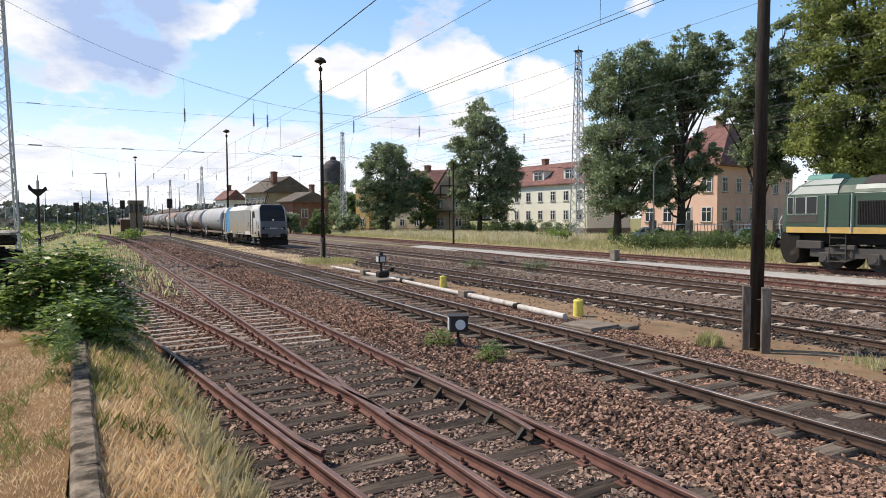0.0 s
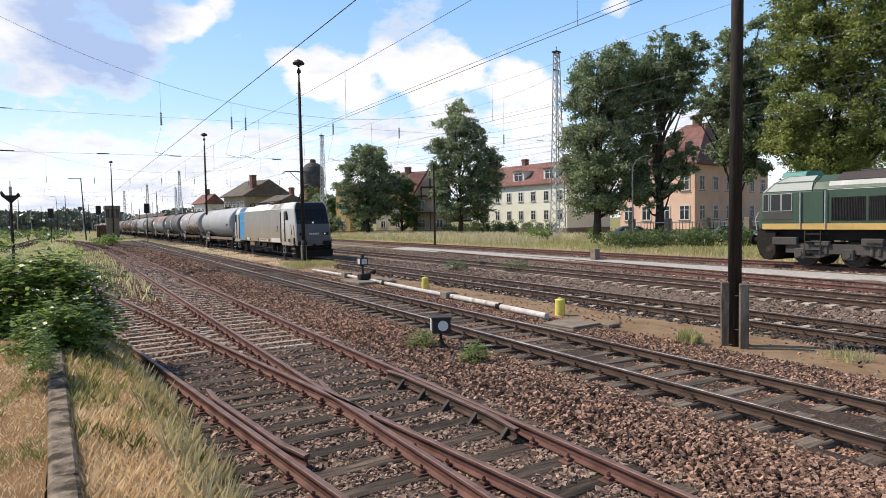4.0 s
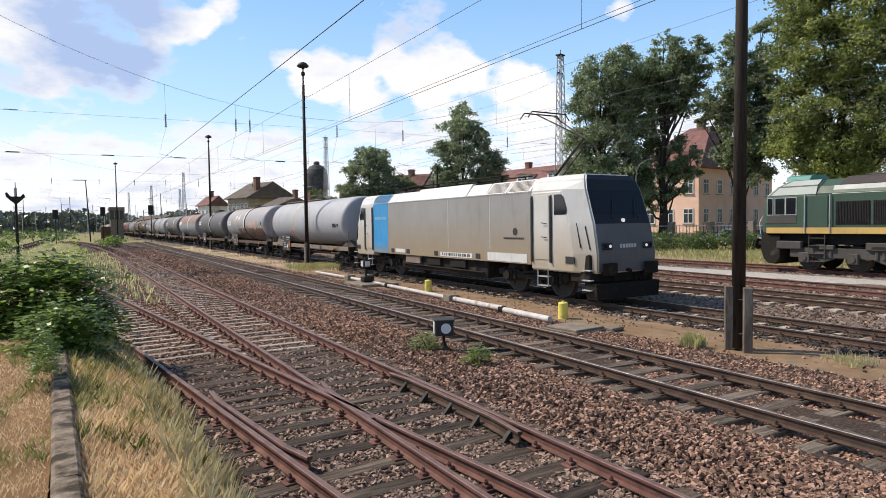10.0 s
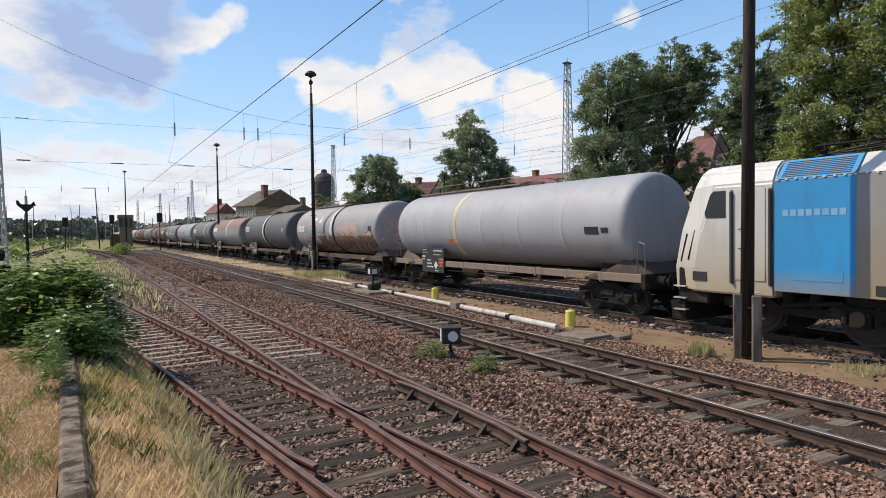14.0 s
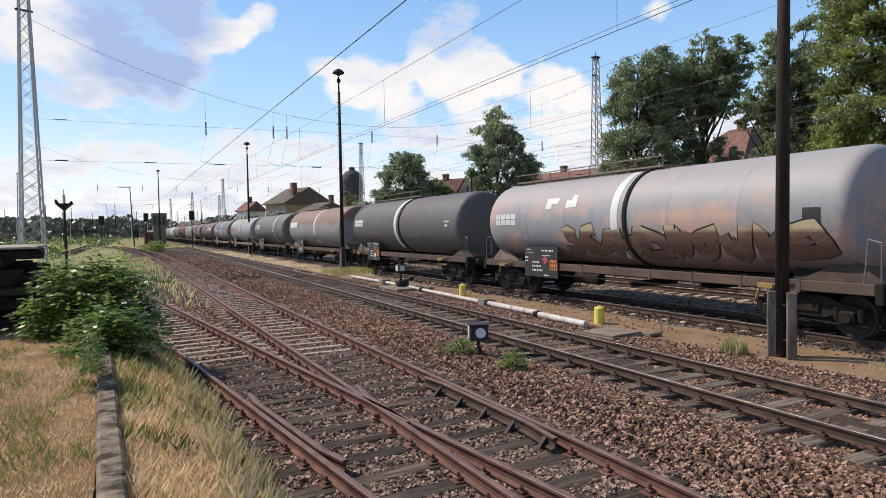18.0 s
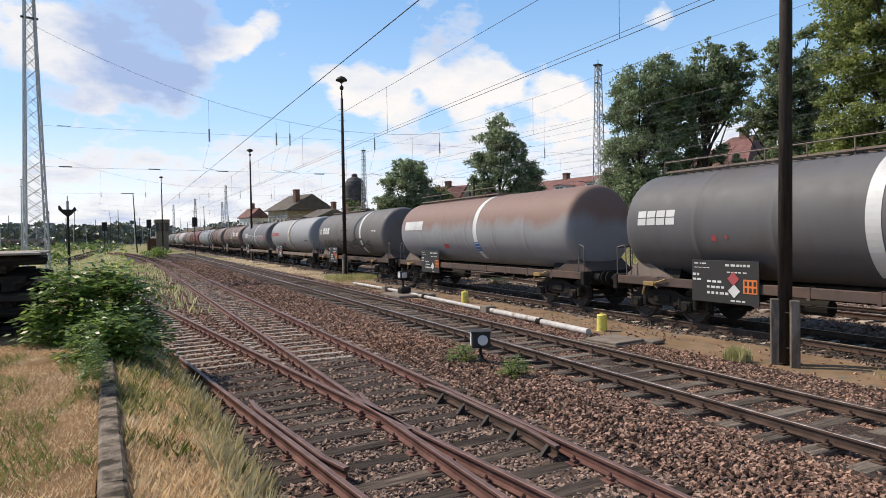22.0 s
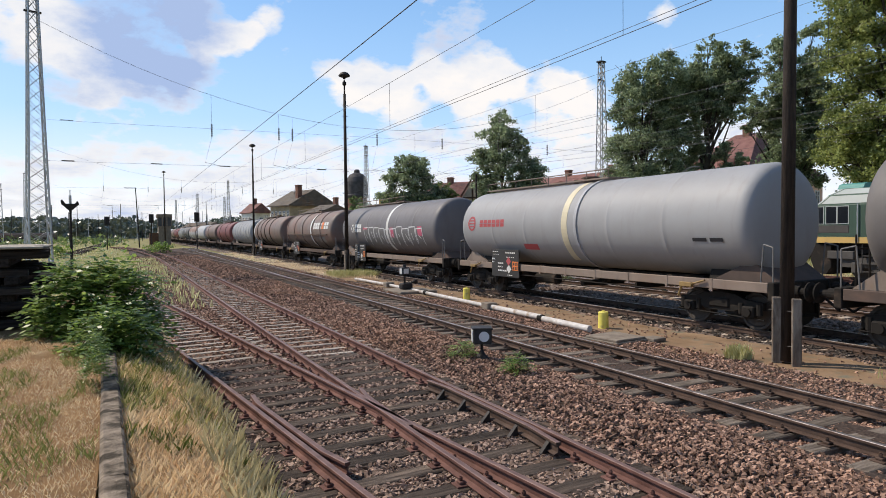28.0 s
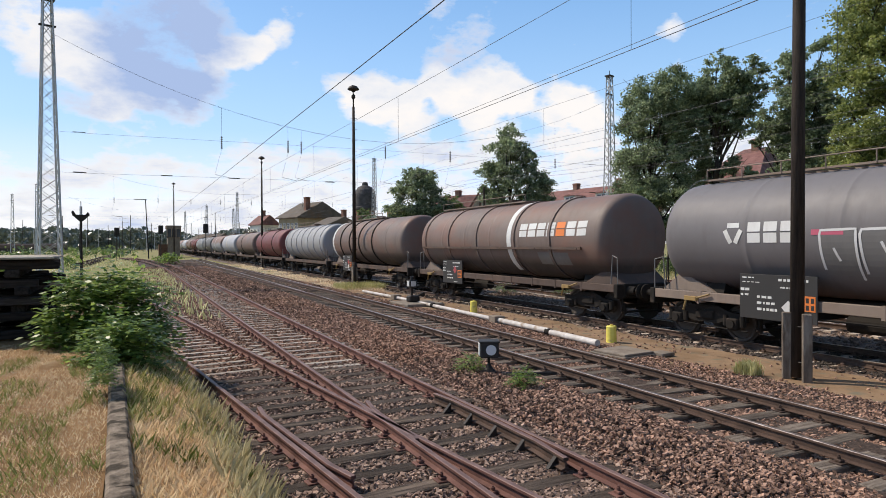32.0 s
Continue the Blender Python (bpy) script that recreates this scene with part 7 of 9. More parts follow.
        for y in (-1.95, 0, 1.95):
            if wheel is None:
                wheel = part("wheelset", wheelset_mesh(0.53), wheel_steel, bog)
                wheel.matrix_local = Matrix.Translation((0, y, 0.53))
            else:
                share("wheelset", wheel, Matrix.Translation((0, y, 0.53)), bog)
    for i, (ya, yb, z0, z1) in enumerate(((-1.85, -0.75, 0.88, 1.22), (-5.2, -4.4, 0.9, 1.2), (-7.2, -6.9, 0.7, 1.2))):
        bm = bmesh.new()
        box(bm, -1.34, -1.15, ya, yb, z0, z1, 0.03)
        part("equipment_box", bm, gear_grey, t)
    for z in (0.4, 0.72, 1.04, 1.36):
        bm = bmesh.new()
        box(bm, -1.36, -1.18, -2.85, -2.2, z - 0.015, z + 0.015)
        part("step", bm, gear_grey, t)
    for y in (-2.85, -2.2):
        bm = bmesh.new()
        beam(bm, (-1.35, y, 0.38), (-1.35, y, 1.5), 0.03, 0.02)
        part("step_hanger", bm, gear_grey, t)
    bm = bmesh.new()
    box(bm, -1.2, 1.2, -12.2, -7.6, 0.45, 1.2, 0.08)
    part("fuel_tank", bm, running_gear, t)
    return t


diesel_locomotive()


# ---- yard furniture ----
def lamp_mast(x, y, top, label):
    t = thing("lamp_mast", label, "lamp mast", Matrix.Translation((x, y, -0.2)), "lamp masts in the yard")
    bm = bmesh.new()
    rod(bm, (0, 0, 0), (0, 0, 1.6), 0.17, 0.16, sides=12)
    rod(bm, (0, 0, 1.6), (0, 0, top - 1.4), 0.125, 0.085, sides=12)
    rod(bm, (0, 0, top - 1.4), (0, 0, top - 0.5), 0.05, sides=10)
    part("shaft", bm, pole_wood, t, "dark tarred shaft", smooth=True)
    bm = bmesh.new()
    lathe(bm, [(0.08, -0.5), (0.13, -0.42), (0.12, -0.28), (0.06, -0.24)], "Z", 14, at=(0, 0, top - 0.35))
    lathe(bm, [(0.05, -0.30), (0.10, -0.22), (0.36, -0.12), (0.37, -0.06), (0.25, 0.08), (0.08, 0.16), (0.02, 0.17)], "Z", 20, at=(0, 0, top - 0.15))
    part("lamp_hood", bm, iron, t, "mushroom-shaped dark lamp hood")
    bm = bmesh.new()
    box(bm, -0.16, 0.16, -0.14, 0.14, 0.0, 1.3, 0.02)
    part("foot", bm, concrete, t)
    for i in range(int(top * 1.2)):
        z = 2.4 + i * 0.7
        if z < top - 2:
            bm = bmesh.new()
            rod(bm, (-0.22, 0, z), (0.22, 0, z), 0.012, sides=5)
            part("climbing_iron", bm, iron, t)
    return t


lamp_mast(12.73, 39.0, 12.9, "tall dark lamp mast with a mushroom hood")
lamp_mast(13.55, 76.0, 13.1, "dark lamp mast further along the main line")
lamp_mast(6.9, 130.3, 14.6, "distant dark lamp mast by the signal box")


stub_brown = surface("brown_stub_concrete", (0.11, 0.085, 0.066), (0.21, 0.168, 0.132), 4, 0.95, bump=0.8, bump_scale=20, third=(0.26, 0.22, 0.18), third_scale=2.0, stretch=(3, 3, 0.7))


def twin_post():
    t = thing("wooden_pole", "tall dark wooden pole between two concrete stubs", "pole", Matrix.Translation((11.82, 8.2, -0.2)))
    bm = bmesh.new()
    rod(bm, (0, 0, 0.04), (0.10, -0.03, 12.5), 0.135, 0.10, sides=14)
    part("shaft", bm, pole_wood, t, "dark tarred shaft", smooth=True)
    for dx, dy in ((-0.10, 0.14), (-0.12, -0.30)):
        bm = bmesh.new()
        prism(bm, [(-0.085, -0.085), (0.085, -0.085), (0.085, 0.085), (-0.085, 0.085)], -0.2, 1.32, "Z")
        bmesh.ops.bevel(bm, geom=list(bm.edges), offset=0.015, segments=1, affect="EDGES")
        p = part("concrete_stub", bm, stub_brown, t, "weathered concrete stub post")
        p.matrix_local = Matrix.Translation((dx, dy, 0)) @ Matrix.Rotation(0.72, 4, "Z")
    bm = bmesh.new()
    for z in (0.35, 1.05):
        rod(bm, (-0.13, 0.30, z), (-0.05, -0.36, z), 0.014, sides=6)
    part("bolt", bm, iron, t)


twin_post()


def point_signal():
    t = thing("point_signal", "black point indicator lantern with a round white pane", "signal", Matrix.Translation((6.53, 11.24, -0.2)) @ Matrix.Rotation(radians(-24), 4, "Z"))
    bm = bmesh.new()
    box(bm, -0.19, 0.19, -0.17, 0.17, 0.40, 0.72, 0.02)
    box(bm, -0.21, 0.21, -0.19, 0.19, 0.70, 0.74, 0.01)
    part("lantern", bm, black_panel, t)
    bm = bmesh.new()
    rod(bm, (0.03, -0.17, 0.56), (0.03, -0.182, 0.56), 0.105, sides=24)
    part("round_pane", bm, plain("white_glass", (0.75, 0.76, 0.76), 0.25), t, "round white glass pane")
    bm = bmesh.new()
    box(bm, -0.205, -0.188, -0.12, 0.12, 0.44, 0.68)
    part("side_pane", bm, white_paint, t, "white side pane")
    bm = bmesh.new()
    rod(bm, (0, 0, 0), (0, 0, 0.41), 0.028, sides=8)
    lathe(bm, [(0.16, 0.0), (0.15, 0.10), (0.07, 0.18), (0.035, 0.26)], "Z", 12)
    box(bm, -0.05, 1.4, -0.03, 0.03, 0.02, 0.07)
    part("stand", bm, iron, t)


point_signal()


def point_lever():
    t = thing("point_lever", "hand lever with lantern on a concrete slab", "point lever", Matrix.Translation((11.3, 26.0, -0.16)))
    bm = bmesh.new()
    box(bm, -0.85, 0.9, -1.2, 0.9, -0.05, 0.10, 0.03)
    part("slab", bm, concrete, t)
    bm = bmesh.new()
    box(bm, -0.35, 0.15, -0.25, 0.2, 0.1, 0.38, 0.05)
    rod(bm, (-0.15, 0, 0.3), (-0.15, 0, 0.75), 0.05, sides=8)
    rod(bm, (0.05, 0, 0.3), (0.4, -0.1, 0.5), 0.04, sides=8)
    lathe(bm, [(0.02, 0.0), (0.11, 0.03), (0.11, 0.1), (0.02, 0.13)], "Y", 14, at=(0.35, -0.1, 0.42))
    part("lever", bm, iron, t)
    bm = bmesh.new()
    box(bm, -0.32, 0.04, -0.16, 0.16, 0.75, 1.08, 0.02)
    rod(bm, (-0.14, 0, 1.08), (-0.14, 0, 1.22), 0.08, sides=10)
    part("lantern", bm, black_panel, t)
    bm = bmesh.new()
    box(bm, -0.26, -0.02, -0.175, -0.16, 0.80, 1.03)
    part("pane", bm, white_paint, t)
    bm = bmesh.new()
    box(bm, -0.335, -0.32, -0.12, 0.12, 0.80, 1.03)
    part("pane", bm, white_paint, t)


point_lever()


def pipe_run():
    """Pale cable pipes along the loop, joint by joint."""
    pale = surface("pale_pipe", (0.46, 0.42, 0.38), (0.66, 0.62, 0.58), 3, 0.6, bump=0.2, third=(0.34, 0.25, 0.18), third_scale=2.5)
    t = thing("cable_pipe", "pale jointed cable pipe lying beside the track", "pipe")
    pts = [(11.45, 33.6), (11.5, 28.8), (11.35, 24.2), (11.12, 18.6), (10.92, 15.3), (10.82, 13.0)]
    for i, (a, b) in enumerate(zip(pts, pts[1:])):
        bm = bmesh.new()
        r = 0.07 if i < 3 else 0.085
        rod(bm, (*a, -0.08), (*b, -0.08 + (0.03 if i == 3 else 0)), r, sides=14)
        part("pipe", bm, pale, t, smooth=False)
    for (x, y) in pts[1:-1]:
        bm = bmesh.new()
        if y in (18.6, 28.8):
            box(bm, x - 0.2, x + 0.2, y - 0.22, y + 0.22, -0.2, 0.06, 0.02)
            part("junction_block", bm, concrete, t)
        else:
            rod(bm, (x - 0.01, y + 0.1, -0.075), (x + 0.005, y - 0.1, -0.07), 0.098, sides=14)
            part("sleeve", bm, running_gear, t)
    t2 = thing("cable_cover", "stack of flat concrete cable covers on the dirt", "slab", Matrix.Translation((10.65, 11.85, -0.2)) @ Matrix.Rotation(0.1, 4, "Z"))
    for x0, x1, y0, y1, z0, z1 in ((-0.55, 0.55, -0.55, 0.6, 0.01, 0.065), (-0.5, 0.5, -0.5, 0.5, 0.065, 0.12), (0.5, 0.95, -0.75, -0.35, 0.01, 0.085)):
        bm = bmesh.new()
        box(bm, x0, x1, y0, y1, z0, z1, 0.012)
        part("slab", bm, concrete, t2)


pipe_run()
yellow_can = surface("yellow_plastic", (0.74, 0.62, 0.11), (0.86, 0.76, 0.20), 4, 0.55, bump=0.1, third=(0.52, 0.44, 0.18), third_scale=5)
for x, y, k in ((12.1, 22.0, 1.0), (11.75, 13.55, 1.0)):
    t = thing("marker_cap", "bright yellow plastic marker cap on the ground", "marker", Matrix.Translation((x, y, -0.2)), "yellow marker caps")
    bm = bmesh.new()
    lathe(bm, [(0.15, 0.0), (0.145, 0.02), (0.135, 0.40), (0.14, 0.42), (0.12, 0.45), (0.02, 0.455)], "Z", 22)
    part("cap", bm, yellow_can, t, smooth=False)
    bm = bmesh.new()
    rod(bm, (0, 0, 0.45), (0, 0, 0.49), 0.035, sides=8)
    part("knob", bm, yellow_can, t)


def concrete_post(x, y, z, h, w, label):
    t = thing("concrete_post", label, "post", Matrix.Translation((x, y, z)))
    bm = bmesh.new()
    prism(bm, [(-w, -w), (w, -w), (w, w), (-w, w)], 0, h, "Z")
    bmesh.ops.bevel(bm, geom=list(bm.edges), offset=0.02, segments=1, affect="EDGES")
    part("post", bm, concrete, t)


concrete_post(26.1, 27.0, -0.05, 0.75, 0.2, "short square concrete post beside the pale path")


def lattice_mast(x, y, z, h, w0, w1, label, steps=22):
    """A tapered mast of four corner angles with crossed bracing."""
    t = thing("lattice_mast", label, "mast", Matrix.Translation((x, y, z)) @ Matrix.Rotation(0.25, 4, "Z"), "lattice masts")
    lv = [h * i / steps for i in range(steps + 1)]
    half = [0.5 * (w0 + (w1 - w0) * i / steps) for i in range(steps + 1)]
    cs = [(-1, -1), (1, -1), (1, 1), (-1, 1)]
    for a, b in cs:
        bm = bmesh.new()
        beam(bm, (a * half[0], b * half[0], 0), (a * half[-1], b * half[-1], h), 0.09, 0.09)
        part("corner_angle", bm, mast_steel, t)
    bm = bmesh.new()
    for i in range(steps):
        for k in range(4):
            a, b = cs[k], cs[(k + 1) % 4]
            p, q = ((a, b), (b, a))[i % 2]
            beam(bm, (p[0] * half[i], p[1] * half[i], lv[i]), (q[0] * half[i + 1], q[1] * half[i + 1], lv[i + 1]), 0.045, 0.03)
            if h > 14:
                beam(bm, (q[0] * half[i], q[1] * half[i], lv[i]), (p[0] * half[i + 1], p[1] * half[i + 1], lv[i + 1]), 0.04, 0.03)
    part("bracing", bm, mast_steel, t)
    bm = bmesh.new()
    box(bm, -w0 * 0.75, w0 * 0.75, -w0 * 0.75, w0 * 0.75, -0.5, 0.15, 0.03)
    part("footing", bm, concrete, t)
    bm = bmesh.new()
    rod(bm, (0, 0, h), (0, 0, h + 0.5), 0.03, sides=6)
    box(bm, -half[-1] - 0.25, half[-1] + 0.25, -0.1, 0.1, h * 0.9, h * 0.9 + 0.1)
    box(bm, -half[-1] - 0.2, half[-1] + 0.2, -0.3, 0.3, h - 0.12, h)
    part("head_plate", bm, iron, t)
    return t


lattice_mast(43.22, 50.0, 0.15, 19.25, 1.15, 0.42, "tall galvanised lattice mast carrying cross wires")
lattice_mast(-5.1, 50.0, 0.2, 19.0, 1.35, 0.5, "tall galvanised lattice mast at the edge of the ramp")
lattice_mast(45.0, 124.3, 0.3, 20.0, 1.15, 0.45, "slender lattice mast in front of the water tower")
for x, y, h in ((30.1, 212.5, 19.2), (24.5, 250, 17), (20.5, 300, 17), (-22, 190, 18), (-33, 230, 18), (34, 250, 16), (-70, 300, 18)):
    lattice_mast(x, y, 0.2, h, 1.1, 0.42, "distant lattice mast of the overhead line", steps=12)
rng = random.Random(8)
for i in range(46):
    y = rng.uniform(180, 480)
    x = rng.uniform(-0.12, 0.13) * y + rng.choice((-6, 4, 12, 18))
    if 11.5 < x < 18 or abs(x - 14.67) < 3:
        x += 8
    t = thing("line_post", "thin distant overhead line post", "post", Matrix.Translation((x, y, -0.1)), "distant line posts")
    bm = bmesh.new()
    h = rng.uniform(7.5, 13)
    rod(bm, (0, 0, 0), (0, 0, h), 0.13, 0.09, sides=6)
    if rng.random() < 0.6:
        beam(bm, (0, 0, h - 0.8), (rng.choice((-2.6, 2.6)), 0, h - 0.5), 0.06, 0.06)
    part("shaft", bm, iron if i % 2 else mast_steel, t)


def colour_light(x, y, h, label):
    t = thing("light_signal", label, "signal", Matrix.Translation((x, y, -0.15)), "light signals")
    bm = bmesh.new()
    rod(bm, (0, 0, 0), (0, 0, h - 0.6), 0.07, sides=8)
    part("post", bm, iron, t)
    bm = bmesh.new()
    box(bm, -0.42, 0.42, -0.15, 0.1, h - 1.6, h, 0.08)
    part("signal_head", bm, black_panel, t)
    bm = bmesh.new()
    for z in (h - 0.35, h - 0.8, h - 1.2):
        rod(bm, (0, -0.15, z), (0, -0.4, z), 0.14, sides=10)
    part("lens_hood", bm, iron, t)


colour_light(-2.7, 127.2, 5.9, "black light signal on a thin post among the sidings")
colour_light(4.55, 129, 6.4, "black light signal beside the lamp mast")
colour_light(11.0, 114, 6.3, "black light signal next to the main line")

t = thing("funnel_lamp", "dark post with a funnel-shaped lamp bracket", "lamp", Matrix.Translation((-3.45, 53.3, -0.1)))
bm = bmesh.new()
rod(bm, (0, 0, 0), (0, 0, 4.7), 0.10, 0.08, sides=10)
part("post", bm, iron, t)
bm = bmesh.new()
prism(bm, [(-0.09, 4.4), (0.09, 4.4), (0.55, 4.85), (0.55, 4.95), (0.45, 5.1), (0.3, 4.9), (-0.3, 4.9), (-0.5, 5.2), (-0.6, 5.1), (-0.55, 4.85)], -0.12, 0.12)
part("bracket", bm, iron, t)
bm = bmesh.new()
rod(bm, (0, 0, 4.9), (0, 0, 5.5), 0.09, sides=8)
rod(bm, (0, 0, 5.5), (0, 0, 5.9), 0.03, sides=6)
part("lantern", bm, mast_steel, t)
t = thing("leaning_lamp", "thin leaning lamp post with a short arm", "lamp post", Matrix.Translation((2.7, 140, -0.1)))
bm = bmesh.new()
rod(bm, (0, 0, 0), (-0.5, 0, 11.9), 0.13, 0.08, sides=8)
rod(bm, (-0.5, 0, 11.9), (-2.0, 0, 11.75), 0.05, sides=6)
part("post", bm, iron, t)
bm = bmesh.new()
box(bm, -2.6, -0.3, -0.15, 0.15, 11.75, 11.9, 0.04)
part("lamp_head", bm, mast_steel, t)
t = thing("line_pole", "thin dark wooden line pole by the meadow", "pole", Matrix.Translation((28.9, 50.5, 0.1)))
bm = bmesh.new()
rod(bm, (0, 0, 0), (0, 0, 7.6), 0.1, 0.08, sides=8)
part("shaft", bm, pole_wood, t)


def timber_stack():
    """Old sleepers piled in crossed layers."""
    t = thing("timber_stack", "high stack of old dark railway sleepers", "timber stack", Matrix.Translation((-1.3, 14.7, 0.68)) @ Matrix.Rotation(0.06, 4, "Z"))
    rng = random.Random(4)
    first = {}
    for layer in range(9):
        z = 0.02 + layer * 0.172
        rows = range(3) if layer % 2 else range(9)
        for i in rows:
            if layer % 2 == 0:
                m = Matrix.Translation((-3.0 + rng.uniform(-0.22, 0.22), 0.15 + i * 0.42 + rng.uniform(-0.05, 0.05), z)) @ Matrix.Rotation(rng.uniform(-0.03, 0.03), 4, "Z") @ Matrix.Rotation(rng.uniform(-0.012, 0.012), 4, "Y")
                key, ln = "long", 5.6
            else:
                m = Matrix.Translation((-0.7 - i * 2.0 + rng.uniform(-0.2, 0.2), 1.9 + rng.uniform(-0.15, 0.15), z)) @ Matrix.Rotation(math.pi / 2 + rng.uniform(-0.05, 0.05), 4, "Z")
                key, ln = "cross", 3.9
            if key not in first:
                bm = bmesh.new()
                box(bm, -ln / 2, ln / 2, -0.125, 0.125, 0.0, 0.158, 0.02)
                first[key] = part("sleeper", bm, surface("creosoted_timber", (0.018, 0.014, 0.012), (0.065, 0.052, 0.044), 2.5, 0.9, bump=0.8, bump_scale=14, stretch=(1, 8, 8), piece=0.4), t)
                first[key].matrix_local = m
            else:
                share("sleeper", first[key], m, t)
    bleached = surface("bleached_boards", (0.34, 0.29, 0.23), (0.52, 0.46, 0.38), 3, 0.9, bump=0.5, stretch=(1, 6, 6))
    for i in range(10):
        bm = bmesh.new()
        box(bm, -5.8 + rng.uniform(-0.1, 0.1), -0.15 + rng.uniform(-0.2, 0.15), -0.1 + i * 0.41, 0.27 + i * 0.41, 1.575, 1.62, 0.01)
        part("top_board", bm, bleached, t, "sun-bleached board")


timber_stack()


# ---- overhead line ----
wire_dark = plain("weathered_copper_wire", (0.07, 0.07, 0.075), 0.6, 0.3)


def wire(bm, pts, r=0.011, sides=5):
    for a, b in zip(pts, pts[1:]):
        rod(bm, a, b, r, sides=sides, caps=False)


def catenary(line, contact, messenger, sag, label, spans, r=0.0055, carried=True):
    """A contact wire, the carrying wire that sags between the cross spans, and the droppers between them."""
    a, b, z = line
    t = thing("overhead_line", label, "overhead line", kind="structure")
    bm = bmesh.new()
    wire(bm, [(a + b * y, y, z + contact) for y in (spans[0], 20, 50, 100, 200, spans[-1])], r)
    part("contact_wire", bm, wire_dark, t)
    if not carried:
        return t
    bm, bd = bmesh.new(), bmesh.new()
    for y0, y1 in zip(spans, spans[1:]):
        pts = []
        n = 12
        for i in range(n + 1):
            f = i / n
            y = y0 + (y1 - y0) * f
            zz = z + messenger - sag * 4 * f * (1 - f)
            pts.append((a + b * y, y, zz))
            if i % 2 == 1 and y < 120:
                rod(bd, (a + b * y, y, zz), (a + b * y, y, z + contact), 0.006, sides=4, caps=False)
        wire(bm, pts, r * 0.9)
    part("carrying_wire", bm, wire_dark, t)
    part("dropper", bd, wire_dark, t)
    return t


SPANS = [-20, 50, 124, 200, 290, 380]
catenary(TRACKS["siding"], 5.96, 7.5, 1.0, "single contact wire above the siding", [-20, 50, 110], r=0.009, carried=False)
catenary((8.449, 0.0, 0.0), 6.155, 7.82, 0.08, "contact and carrying wire above the loop", SPANS[:4], r=0.0075)
catenary((8.449, 0.0, 0.0), 6.25, 8.03, 1.3, "second contact wire above the loop", SPANS[:3], carried=False)
catenary(TRACKS["main"], 6.43, 8.35, 0.5, "contact and carrying wire above the main line", SPANS)
catenary(TRACKS["second"], 6.4, 8.2, 1.3, "contact and carrying wire above the second track", SPANS)
catenary(TRACKS["third"], 6.4, 8.1, 1.3, "contact and carrying wire above the third track", SPANS[:4])
catenary(TRACKS["fourth"], 6.2, 8.0, 1.3, "contact and carrying wire above the far track", SPANS[:4])


def cross_span(y, x0, x1, z0, zm, rows, xs, label):
    """Carrying ropes from mast to mast, with insulator strings hung over every track."""
    t = thing("cross_span", label, "cross span", kind="structure")

    def rope(x):
        f = (x - x0) / (x1 - x0)
        return z0 - (z0 - zm) * 4 * f * (1 - f)

    for d in (0.0, 0.14):
        bm = bmesh.new()
        wire(bm, [(x0 + (x1 - x0) * i / 24, y + d, rope(x0 + (x1 - x0) * i / 24)) for i in range(25)], 0.006)
        part("carrying_rope", bm, wire_dark, t)
    for z in rows:
        bm = bmesh.new()
        wire(bm, [(x0, y, z), (x0 + 2, y, z - 0.03), ((x0 + x1) / 2, y, z + 0.1), (x1, y, z)], 0.007)
        part("span_rope", bm, wire_dark, t)
        bm = bmesh.new()
        for x in (x0 + 1.6, x1 - 2.0, x0 + 7.1, x0 + 11.8, x0 + 19.2, x0 + 26.0):
            if z == rows[0] and x0 + 2 < x < x1 - 3:
                continue
            rod(bm, (x - 0.38, y, z + 0.02), (x + 0.38, y, z + 0.02), 0.035 if z == rows[1] else 0.022, sides=8)
        part("insulator", bm, iron, t)
    for x in xs:
        bm = bmesh.new()
        top = rope(x)
        rod(bm, (x, y, top), (x, y, rows[0] - 0.6), 0.007, sides=4)
        for k in range(6):
            z = rows[0] - 0.55 + k * 0.16
            lathe(bm, [(0.035, 0), (0.085, 0.03), (0.035, 0.12)], "Z", 8, at=(x, y, z))
        part("hanging_insulator", bm, iron, t)
        bm = bmesh.new()
        rod(bm, (x, y, rows[0] - 0.6), (x - 0.5, y, rows[1] + 0.25), 0.005, sides=4)
        rod(bm, (x - 0.5, y, rows[1] + 0.25), (x + 0.7, y + 0.3, rows[1] + 0.05), 0.012, sides=4)
        part("steady_arm", bm, iron, t)
    return t


cross_span(50, -4.9, 43.0, 16.9, 11.1, (10.3, 7.55), (6.0, 10.95, 12.0, 19.1, 25.2, 31.0, 36.5), "cross span of wires between two lattice masts")
cross_span(124.3, -14, 45.0, 18.5, 12.0, (10.6, 7.6), (-3, 4, 9.5, 14.6, 20.2, 26, 30, 36), "farther cross span over the whole yard")
cross_span(212.5, -20, 30.1, 18.0, 12.5, (10.6, 7.7), (-3, 4, 9.5, 14.6, 20.2, 25), "distant cross span over the yard")
t = thing("line_wire", "telegraph wires along the far side of the line", "wire", kind="structure")
for z, x in ((9.3, 24.5), (9.9, 24.5), (8.2, 29.5), (8.9, 29.5)):
    bm = bmesh.new()
    wire(bm, [(x, y, z - 0.9 * math.sin(math.pi * ((y + 20) % 70) / 70)) for y in range(-20, 121, 10)], 0.005)
    part("wire", bm, wire_dark, t)


